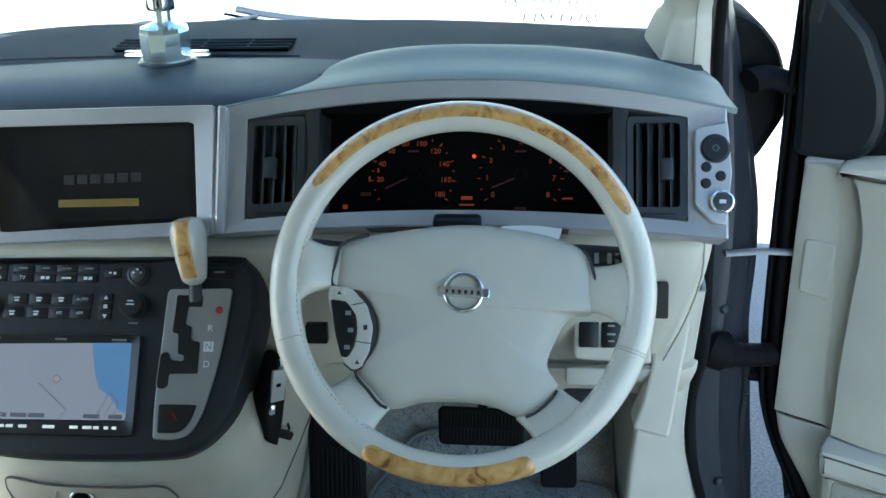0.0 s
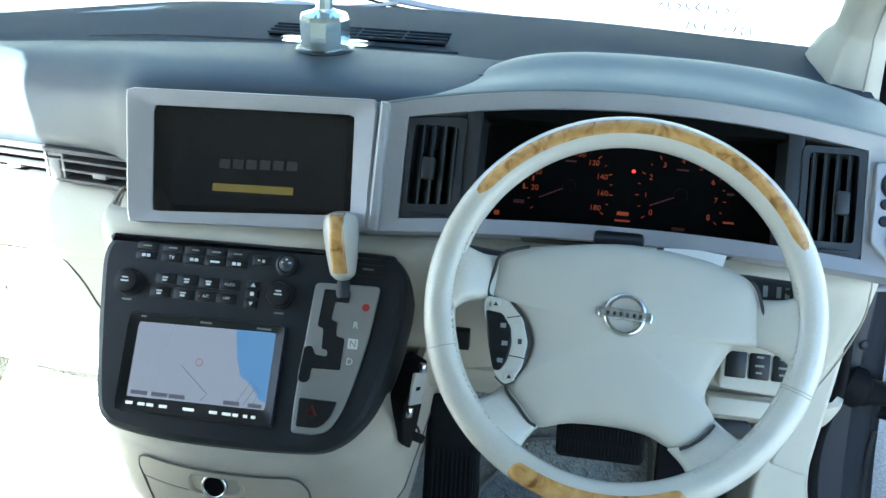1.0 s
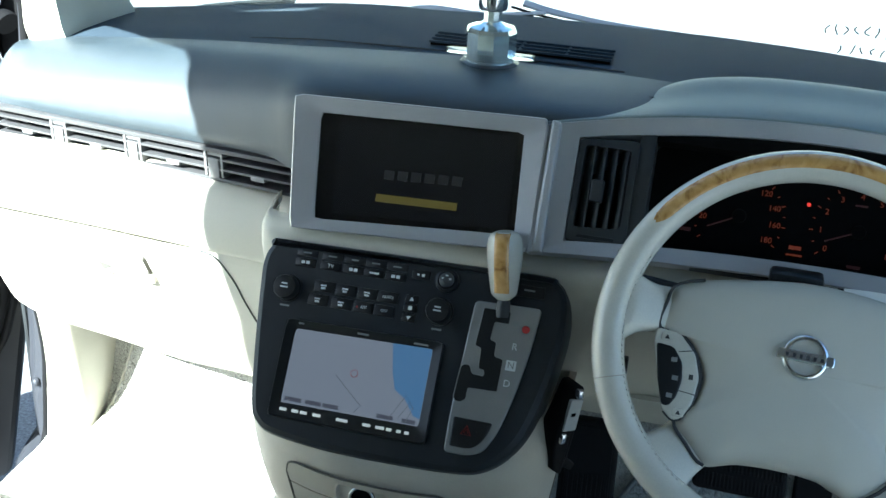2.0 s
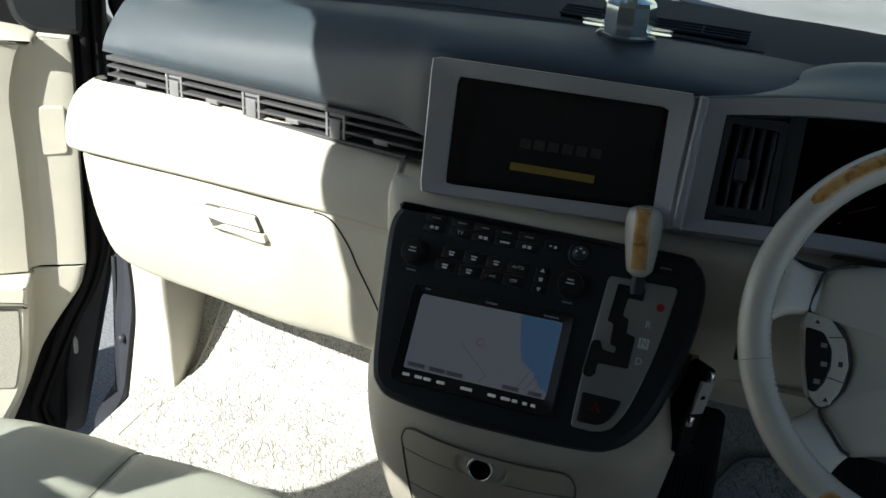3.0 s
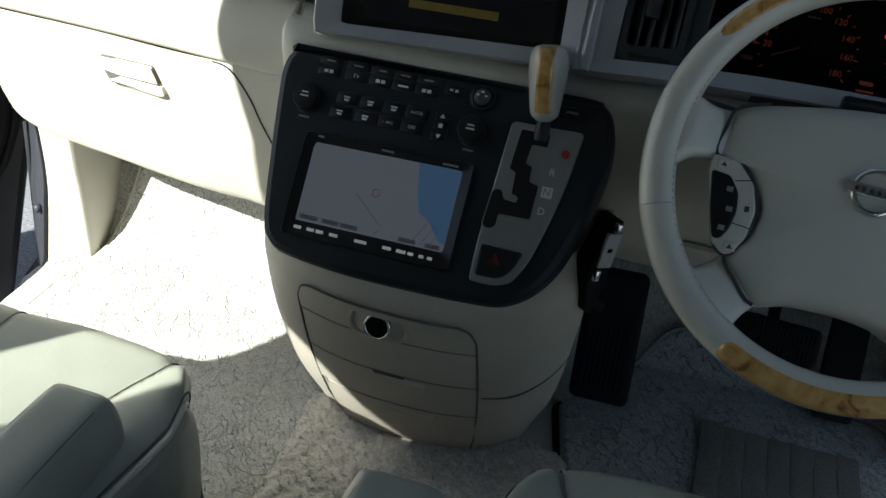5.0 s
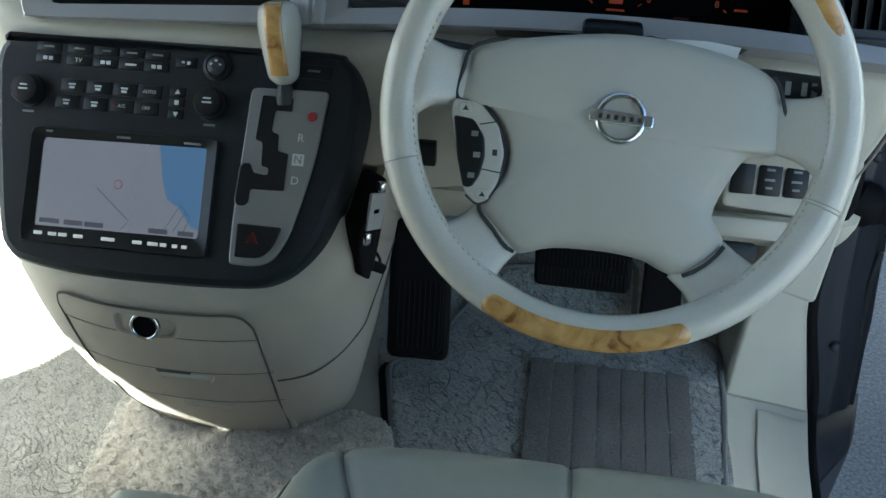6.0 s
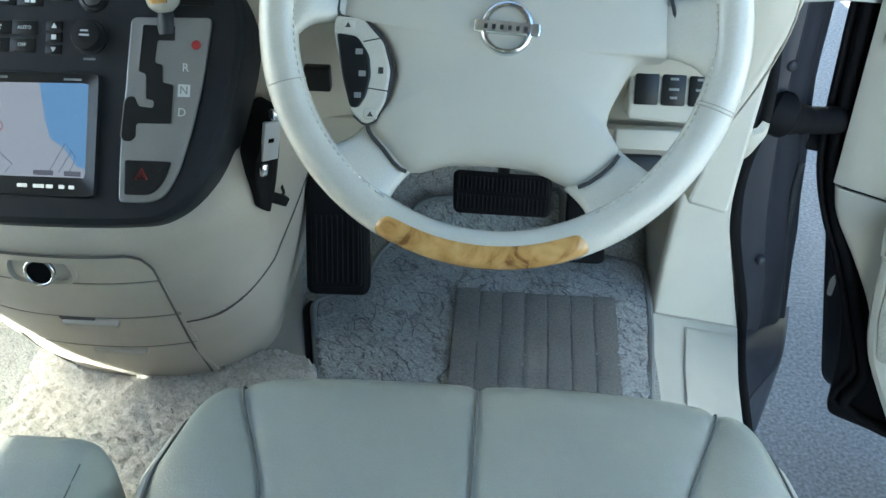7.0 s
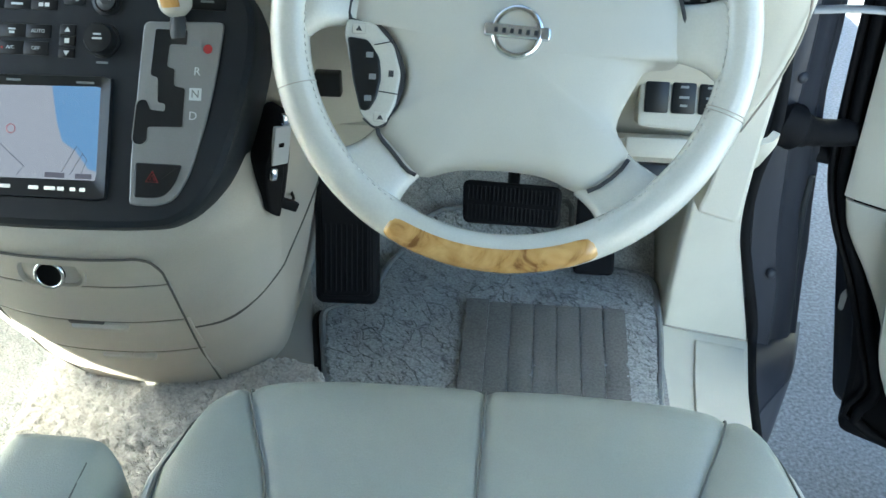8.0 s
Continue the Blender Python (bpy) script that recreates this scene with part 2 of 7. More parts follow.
def box(bm, lo, hi, m=Matrix(), bevel=0.0, seg=2):
    r = bmesh.ops.create_cube(bm, size=1.0)
    size = [b - a for a, b in zip(lo, hi)]
    mid = [(a + b) / 2 for a, b in zip(lo, hi)]
    bmesh.ops.transform(bm, matrix=m @ Matrix.Translation(mid) @ Matrix.Diagonal((*size, 1)), verts=r["verts"])
    if bevel:
        es = list({e for v in r["verts"] for e in v.link_edges})
        bmesh.ops.bevel(bm, geom=es, offset=bevel, segments=seg, profile=0.5, affect="EDGES")
    return bm


def cyl(bm, r1, r2, z0, z1, m=Matrix(), seg=32, bevel=0.0):
    r = bmesh.ops.create_cone(bm, cap_ends=True, segments=seg, radius1=r1, radius2=r2, depth=z1 - z0)
    vs = r["verts"]
    bmesh.ops.transform(bm, matrix=m @ Matrix.Translation((0, 0, (z0 + z1) / 2)), verts=vs)
    if bevel:
        es = [e for e in {e for v in vs for e in v.link_edges} if e.calc_face_angle(0) > 1.0]
        bmesh.ops.bevel(bm, geom=es, offset=bevel, segments=2, profile=0.5, affect="EDGES")
    return bm


def catmull(pts, n, closed=False):
    """A smooth run through the given points, n steps between two of them."""
    pts = [Vector(p) for p in pts]
    k = len(pts)
    out = []
    for i in range(k if closed else k - 1):
        p0 = pts[(i - 1) % k] if closed or i else pts[0] * 2 - pts[1]
        p1, p2 = pts[i], pts[(i + 1) % k]
        p3 = pts[(i + 2) % k] if closed or i + 2 < k else pts[-1] * 2 - pts[-2]
        for j in range(n):
            t = j / n
            out.append(0.5 * (2 * p1 + (p2 - p0) * t + (2 * p0 - 5 * p1 + 4 * p2 - p3) * t * t + (3 * p1 - p0 - 3 * p2 + p3) * t ** 3))
    if not closed:
        out.append(pts[-1].copy())
    return out


def loft(rows, nu=6, nv=6, thick=0.0, closed_v=False, cap=False, out=(0, -1, 0.5)):
    """A smooth sheet through rows of points; thick gives it depth."""
    fine = [catmull(r, nv, closed_v) for r in rows]
    cols = list(zip(*fine))
    cols = [catmull(c, nu) for c in cols]
    bm = bmesh.new()
    grid = [[bm.verts.new(p) for p in c] for c in cols]
    ncol = len(grid)
    for a in range(ncol if closed_v else ncol - 1):
        for b in range(len(grid[0]) - 1):
            bm.faces.new((grid[a][b], grid[(a + 1) % ncol][b], grid[(a + 1) % ncol][b + 1], grid[a][b + 1]))
    if cap and closed_v:
        bm.faces.new([g[0] for g in grid])
        bm.faces.new([g[-1] for g in reversed(grid)])
    bmesh.ops.recalc_face_normals(bm, faces=bm.faces)
    bm.normal_update()
    if not closed_v and sum((f.normal * f.calc_area() for f in bm.faces), Vector()).dot(Vector(out)) < 0:
        bmesh.ops.reverse_faces(bm, faces=bm.faces[:])
    if thick:
        bmesh.ops.solidify(bm, geom=bm.faces[:], thickness=thick)
    return bm


class Skin:
    """Looks up points on a lofted sheet by two of their coordinates, by a local plane."""
    def __init__(self, rows, axes=(0, 2)):
        fine = [catmull(r, 10) for r in rows]
        self.pts = np.array([p[:] for c in zip(*fine) for p in catmull(c, 10)])
        self.axes = axes

    def __call__(self, a, b, off=0.0):
        i, j = self.axes
        k = 3 - i - j
        d = (self.pts[:, i] - a) ** 2 + (self.pts[:, j] - b) ** 2
        near = np.argpartition(d, 14)[:14]
        w = np.exp(-d[near] / (d[near].mean() + 1e-9))
        q = self.pts[near]
        base = np.stack([np.ones(14), q[:, i] - a, q[:, j] - b], 1) * w[:, None]
        c = np.linalg.lstsq(base, q[:, k] * w, rcond=None)[0]
        v = [0.0, 0.0, 0.0]
        v[i], v[j], v[k] = a, b, float(c[0]) - off
        return Vector(v)


def tube(bm, pts, r, seg=10, closed=False, flat=1.0, smooth=4):
    """A round bar along a smooth run of points."""
    run = catmull(pts, smooth, closed) if smooth > 1 else [Vector(p) for p in pts]
    rings = []
    up = None
    n = len(run)
    for i, p in enumerate(run):
        d = (run[(i + 1) % n] - run[i - 1]) if closed or 0 < i < n - 1 else (run[min(i + 1, n - 1)] - run[max(i - 1, 0)])
        d.normalize()
        if up is None:
            up = d.orthogonal().normalized()
        up = (up - d * up.dot(d)).normalized()
        side = d.cross(up)
        rr = r(i / max(n - 1, 1)) if callable(r) else r
        rings.append([bm.verts.new(p + rr * (math.cos(a) * up + flat * math.sin(a) * side)) for a in (2 * math.pi * k / seg for k in range(seg))])
    for i in range(n if closed else n - 1):
        a, b = rings[i], rings[(i + 1) % n]
        for k in range(seg):
            bm.faces.new((a[k], a[(k + 1) % seg], b[(k + 1) % seg], b[k]))
    if not closed:
        bm.faces.new(list(reversed(rings[0])))
        bm.faces.new(rings[-1])
    return bm


def rounded(pts, r, seg=5):
    """A polygon's outline with rounded corners; r may be a list."""
    out = []
    k = len(pts)
    for i, p in enumerate(pts):
        p = Vector((*p[:2], 0))
        a, b = Vector((*pts[i - 1][:2], 0)) - p, Vector((*pts[(i + 1) % k][:2], 0)) - p
        rr = r[i] if isinstance(r, (list, tuple)) else r
        rr = min(rr, a.length * 0.48, b.length * 0.48)
        p1, p2 = p + a.normalized() * rr, p + b.normalized() * rr
        if rr <= 0:
            out.append(p)
            continue
        for j in range(seg + 1):
            t = j / seg
            out.append((1 - t) ** 2 * p1 + 2 * t * (1 - t) * p + t * t * p2)
    return out


def prism(bm, outline, z0, z1, m=Matrix(), bevel=0.0):
    """An outline in a plane, given depth from z0 to z1 along its normal, the front edge softened."""
    pts = [Vector((p[0], p[1], 0)) for p in outline]
    area = sum(a.x * b.y - b.x * a.y for a, b in zip(pts, pts[1:] + pts[:1]))
    if area < 0:
        pts.reverse()
    mid = sum(pts, Vector()) / len(pts)
    layers = [(z0, 0.0)]
    if bevel:
        layers += [(z1 - bevel, 0.0), (z1 - bevel * 0.3, bevel * 0.3), (z1, bevel)]
    else:
        layers += [(z1, 0.0)]
    rings = []
    k = len(pts)
    for z, inset in layers:
        ring = []
        for i, p in enumerate(pts):
            d = (pts[(i + 1) % k] - pts[i - 1])
            nrm = Vector((-d.y, d.x, 0)).normalized() if d.length > 1e-9 else (mid - p).normalized()
            q = p + nrm * inset
            ring.append(bm.verts.new(m @ Vector((q.x, q.y, z))))
        rings.append(ring)
    for a, b in zip(rings, rings[1:]):
        for i in range(k):
            bm.faces.new((a[i], a[(i + 1) % k], b[(i + 1) % k], b[i]))
    bm.faces.new(list(reversed(rings[0])))
    bm.faces.new(rings[-1])
    return bm


def resample(outline, n, start):
    """n even steps round an outline, from the point nearest to start."""
    pts = [Vector((p[0], p[1], 0)) for p in outline]
    area = sum(a.x * b.y - b.x * a.y for a, b in zip(pts, pts[1:] + pts[:1]))
    if area < 0:
        pts.reverse()
    s = min(range(len(pts)), key=lambda i: (pts[i] - Vector((*start, 0))).length)
    pts = pts[s:] + pts[:s] + [pts[s]]
    acc = [0.0]
    for a, b in zip(pts, pts[1:]):
        acc.append(acc[-1] + (b - a).length)
    out, i = [], 0
    for k in range(n):
        d = acc[-1] * k / n
        while acc[i + 1] < d:
            i += 1
        t = (d - acc[i]) / max(acc[i + 1] - acc[i], 1e-9)
        out.append(pts[i].lerp(pts[i + 1], t))
    return out


def frame_ring(bm, outer, inner, z0, z1, m=Matrix(), inner_z=None):
    """A flat frame between two outlines of as many points."""
    k = len(outer)
    iz = z1 if inner_z is None else inner_z
    layers = [[(p, z0) for p in outer], [(p, z1 - 0.0015) for p in outer], None, None, [(p, z0) for p in inner]]
    layers[2] = [(o.lerp(i, 0.06), z1) for o, i in zip(outer, inner)]
    layers[3] = [(i, iz) for i in inner]
    rings = [[bm.verts.new(m @ Vector((p.x, p.y, z))) for p, z in lay] for lay in layers]
    for a, b in zip(rings, rings[1:] + rings[:1]):
        for i in range(k):
            bm.faces.new((a[i], a[(i + 1) % k], b[(i + 1) % k], b[i]))
    return bm


def lathe(bm, profile, m=Matrix(), seg=32):
    """A turned body from (radius, height) pairs about the z axis."""
    rings = []
    for r, z in profile:
        rings.append([bm.verts.new(m @ Vector((r * math.cos(a), r * math.sin(a), z))) for a in (2 * math.pi * k / seg for k in range(seg))])
    for a, b in zip(rings, rings[1:]):
        for k in range(seg):
            bm.faces.new((a[k], a[(k + 1) % seg], b[(k + 1) % seg], b[k]))
    bm.faces.new(list(reversed(rings[0])))
    bm.faces.new(rings[-1])
    return bm


def lettering(name, text, size, m, mat, parent, z=0.0006, align="CENTER"):
    """Raised letters in the built-in face, turned into a mesh."""
    cu = bpy.data.curves.new(name, "FONT")
    cu.body, cu.size, cu.align_x, cu.align_y, cu.extrude = text, size, align, "CENTER", 0.0002
    cu.resolution_u = 3
    tmp = bpy.data.objects.new(name + "_tmp", cu)
    scene.collection.objects.link(tmp)
    dg = bpy.context.evaluated_depsgraph_get()
    me = bpy.data.meshes.new_from_object(tmp.evaluated_get(dg))
    bpy.data.objects.remove(tmp)
    me.transform(m @ Matrix.Translation((0, 0, z)))
    me.materials.clear()
    me.materials.append(mat)
    ob = new(name, me)
    ob.parent = parent
    if parent.type == "EMPTY":
        ob.matrix_parent_inverse = Matrix.Translation(-parent.location)
    return ob


# ---- the large structure ----
WHEEL = plane((0, 1.0, 0.565), 0, 32)
CLUSTER = plane((0, 1.134, 0.647), 0, 29.6)
SCREEN = plane((-0.446, 1.122, 0.624), 0, 26)
CONSOLE = plane((-0.358, 1.024, 0.456), 0, 36)
GROUND_Z = -0.42


def shift(x=0, y=0, z=0):
    return Matrix.Translation((x, y, z))


def flip(k, p):
    """A point of the right side, or its twin on the left for k below zero."""
    return (p[0] if k > 0 else -0.81 - p[0], p[1], p[2])


def ground():
    bm = bmesh.new()
    box(bm, (-60, -60, GROUND_Z - 0.2), (60, 60, GROUND_Z))
    tagged(part("ground", bm, asphalt, smooth=False), "grey asphalt parking ground beside the car", "ground", kind="structure")


def inside(poly, x, y):
    """Whether a point lies within an outline."""
    hit = False
    for (x0, y0), (x1, y1) in zip(poly, poly[1:] + poly[:1]):
        if (y0 > y) != (y1 > y) and x < x0 + (x1 - x0) * (y - y0) / (y1 - y0):
            hit = not hit
    return hit


def pile(outline, step, top, skirt=0.02):
    """A thick textile cut to an outline, its face raised by top(x, y), its edge turned down."""
    poly = [(p[0], p[1]) for p in outline]
    xs, ys = [p[0] for p in poly], [p[1] for p in poly]
    nx, ny = int((max(xs) - min(xs)) / step) + 2, int((max(ys) - min(ys)) / step) + 2
    bm = bmesh.new()
    grid = {}
    for j in range(ny):
        for i in range(nx):
            x, y = min(xs) + (i + 0.5 * (j % 2)) * step, min(ys) + j * step
            if inside(poly, x, y):
                grid[i, j] = bm.verts.new((x, y, top(x, y)))
    for (i, j), v in list(grid.items()):
        q = [grid.get(k) for k in ((i + 1, j), (i + 1, j + 1), (i, j + 1))]
        if all(q):
            bm.faces.new((v, *q))
    bmesh.ops.delete(bm, geom=[v for v in bm.verts if not v.link_faces], context="VERTS")
    rim = [e for e in bm.edges if len(e.link_faces) == 1]
    made = bmesh.ops.extrude_edge_only(bm, edges=rim)["geom"]
    for v in made:
        if isinstance(v, bmesh.types.BMVert):
            v.co.z -= skirt
    return bm


def tufts(x, y, fine, high, seed=0.0):
    """Uneven wool pile: clumps within clumps."""
    a = noise.noise(Vector((x * fine, y * fine, seed)))
    b = noise.noise(Vector((x * fine * 2.3, y * fine * 2.3, seed + 5)))
    return high * (0.6 * a + 0.4 * b)


def toe_board(x, y):
    """How far the floor has risen towards the bulkhead."""
    if x < -0.45:
        return min(0.24, 1.2 * ((y - 1.395) + math.hypot(y - 1.395, 0.035)))
    return 0.95 * max(0.0, y - 1.44) ** 1.1


def floor_carpet():
    bm = bmesh.new()
    nx, ny = 170, 230
    x0, x1, y0, y1 = -1.09, 0.21, -0.6, 1.80
    grid = []
    for j in range(ny + 1):
        y = y0 + (y1 - y0) * j / ny
        row = []
        for i in range(nx + 1):
            x = x0 + (x1 - x0) * i / nx
            z = toe_board(x, y) + 0.006 * noise.noise(Vector((x * 9, y * 9, 0))) + 0.003 * noise.noise(Vector((x * 40, y * 40, 3)))
            row.append(bm.verts.new((x, y, z)))
        grid.append(row)
    for a, b in zip(grid, grid[1:]):
        for i in range(nx):
            bm.faces.new((a[i], a[i + 1], b[i + 1], b[i]))
    tagged(part("floor", bm, carpet, angle=180), "worn light grey pile carpet with creases on the cabin floor", "carpet", kind="structure")


def shell():
    """Roof, back, firewall and pillars that close the cabin."""
    bm = bmesh.new()
    box(bm, (-1.185, -1.6, 1.32), (0.36, 1.12, 1.38), bevel=0.02)
    tagged(part("ceiling", bm, headliner), "unseen fabric headliner, toned down to dim the cabin", "ceiling", kind="structure")
    # added out of view, closes off light from behind
    bm = bmesh.new()
    box(bm, (-1.16, -1.68, -0.1), (0.36, -1.6, 1.30))
    tagged(part("wall_rear", bm, beige_dark), "unseen plain wall added to close the cabin's back", "wall", kind="structure")
    # bulkhead coloured near-black to stand for the shade under the dash
    bm = bmesh.new()
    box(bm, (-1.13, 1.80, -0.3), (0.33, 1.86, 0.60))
    tagged(part("wall_front", bm, void), "bulkhead sheet, near-black for the shade behind the dashboard", "wall", kind="structure")
    bm = bmesh.new()
    box(bm, (-1.12, -1.68, -0.16), (0.24, 1.80, -0.06))
    tagged(part("floor_pan", bm, carpaint), "dark floor pan below the carpet", "floor", kind="structure")
    x0, x1 = 0.32, 0.39
    bm = bmesh.new()
    box(bm, (x0, -1.68, -0.25), (x1, 0.20, 0.48), bevel=0.01)
    wl = part("wall_right", bm, beige)
    tagged(wl, "beige trimmed side wall behind the door opening", "wall", kind="structure")
    for n, lo, hi, mt in (("centre_pillar", (-0.17, -0.25), (0.20, 1.30), beige), ("roof_rail", (-1.68, 1.065), (1.18, 1.33), headliner), ("rear_quarter", (-1.68, 0.48), (-0.75, 1.065), beige)):
        bm = bmesh.new()
        box(bm, (x0, *lo), (x1, *hi), bevel=0.012)
        part(n, bm, mt, wl)
    # left side, unseen: y-z outlines fitted so door and rear window openings cast the sun patches
    def side(name, outline, xa, xb, mt, parent=None):
        bm = bmesh.new()
        prism(bm, [(y, z) for y, z in outline], xa, xb, Matrix(((0, 0, 1, 0), (1, 0, 0, 0), (0, 1, 0, 0), (0, 0, 0, 1))))
        return part(name, bm, mt, parent, smooth=False)
    wl = side("shade_wall_left", [(-1.68, -0.25), (0.36, -0.25), (0.36, 0.66), (0.335, 0.69), (0.24, 0.762), (0.150, 0.794), (0.07, 0.860), (-0.011, 0.92), (-0.055, 1.0), (-0.080, 1.08), (-0.092, 1.135), (-0.066, 1.150), (-0.066, 1.33), (-1.68, 1.33)], -1.193, -1.165, beige)
    tagged(wl, "unseen beige side wall, outlined to shape the sun patches", "wall", kind="structure")
    # pillar and rail edges follow the wanted shadow edges on seat, mat and console
    side("centre_pillar", [(0.357, -0.25), (0.49, -0.25), (0.49, 0.54), (0.495, 0.61), (0.468, 0.684), (0.471, 0.784), (0.455, 0.86), (0.435, 0.94), (0.40, 1.04), (0.387, 1.09), (0.41, 1.14), (0.455, 1.19), (0.54, 1.25), (0.54, 1.33), (-0.069, 1.33), (-0.069, 1.148), (-0.02, 1.135), (0.02, 1.118), (0.07, 1.090), (0.115, 1.045), (0.198, 0.90), (0.224, 0.80), (0.25, 0.775), (0.340, 0.70), (0.357, 0.655)], -1.190, -1.162, beige, wl)
    side("roof_rail", [(0.537, 1.25), (0.64, 1.258), (0.70, 1.238), (0.88, 1.122), (1.075, 0.996), (1.43, 0.765), (1.49, 0.81), (1.13, 1.07), (0.84, 1.34), (0.537, 1.34)], -1.192, -1.164, carpaint, wl)
    for k, n in ((1, "pillar_right"), (-1, "pillar_left")):
        rows = []
        for z, xf, yf, xl, y, xr in ((0.58, 0.225, 1.62, 0.222, 1.47, 0.308), (0.66, 0.228, 1.61, 0.230, 1.43, 0.306), (0.70, 0.234, 1.58, 0.236, 1.425, 0.304), (0.742, 0.240, 1.52, 0.243, 1.42, 0.302),
                                     (0.774, 0.244, 1.46, 0.249, 1.41, 0.300), (0.90, 0.235, 1.36, 0.245, 1.30, 0.296), (1.28, 0.215, 1.10, 0.225, 1.03, 0.285)):
            ring = [(xf, yf, z), (xl, y + 0.006, z), (xl + 0.010, y - 0.006, z), ((xl + xr) / 2, y - 0.012, z), (xr - 0.008, y - 0.006, z), (xr, y + 0.01, z), (xr + 0.006, y + 0.10, z), (xr - 0.02, y + 0.14, z)]
            rows.append([flip(k, q) for q in ring])
        pl = part(n, loft(rows, 4, 3, closed_v=True, cap=True), beige)
        tagged(pl, "beige moulded windscreen pillar trim", "pillar", kind="structure")
        bm = bmesh.new()
        tube(bm, [flip(k, q) for q in ((0.279, 1.414, 0.66), (0.278, 1.402, 0.742), (0.277, 1.393, 0.774), (0.272, 1.284, 0.90))], 0.0012, seg=6)
        part("trim_joint", bm, beige_dark, pl)


def windscreen():
    rows = []
    for x, dy in ((-1.12, -0.10), (-0.77, 0.0), (-0.4, 0.03), (-0.03, 0.0), (0.31, -0.10)):
        rows.append([(x, 1.80 + dy, 0.64), (x, 1.56 + dy, 0.86), (x, 1.35 + dy * 0.7, 1.08), (x, 1.14, 1.31)])
    ob = tagged(part("windscreen", loft(rows, 4, 4, thick=0.005), windscreen_glass), "clear laminated windscreen glass", "windscreen", kind="structure")
    ob.visible_shadow = False


def backdrop():
    """A pale wall across the yard, seen over the dashboard."""
    bm = bmesh.new()
    box(bm, (-14, 9.0, GROUND_Z), (14, 9.4, 3.4))
    tagged(part("backdrop", bm, material("pale_render", (0.27, 0.285, 0.245), 0.8, grain=0.05, grain_size=20, wear=0.05, wear_size=0.6), smooth=False),
           "pale sunlit wall across the yard", "wall", kind="structure")
    bm = bmesh.new()
    rows = []
    for x in (-1.25, -0.8, -0.4, 0.0, 0.45):
        s = 1 - ((x + 0.4) / 0.95) ** 2 * 0.12
        rows.append([(x, 1.88, 0.52 * s), (x, 2.3, 0.44 * s), (x, 2.6, 0.33 * s), (x, 2.75, 0.1)])
    tagged(part("bonnet", loft(rows, 4, 4, thick=0.01), carpaint), "dark painted bonnet ahead of the windscreen", "bonnet", kind="structure")


def wipers():
    for pts in ([(-0.66, 1.835, 0.655), (-0.60, 1.84, 0.668), (-0.50, 1.84, 0.666), (-0.40, 1.84, 0.680)], [(-0.44, 1.85, 0.690), (-0.38, 1.845, 0.680), (-0.273, 1.84, 0.670), (-0.10, 1.835, 0.664), (0.02, 1.83, 0.655)]):
        w = thing("wiper", "sunlit wiper arm resting at the foot of the windscreen", "wiper", pts[0], "wipers")
        bm = bmesh.new()
        tube(bm, pts, lambda t: 0.004 + 0.003 * (1 - t), seg=8, flat=0.6)
        part("arm", bm, silver, w)
        bm = bmesh.new()
        tube(bm, [(x - 0.02, y - 0.006, z - 0.007) for x, y, z in pts], 0.0025, seg=6)
        part("blade", bm, rubber, w, "black rubber wiper blade")


dash = thing("dashboard", "two-tone dashboard with dark soft top and beige fascia", "dashboard", (-0.42, 1.25, 0.35))


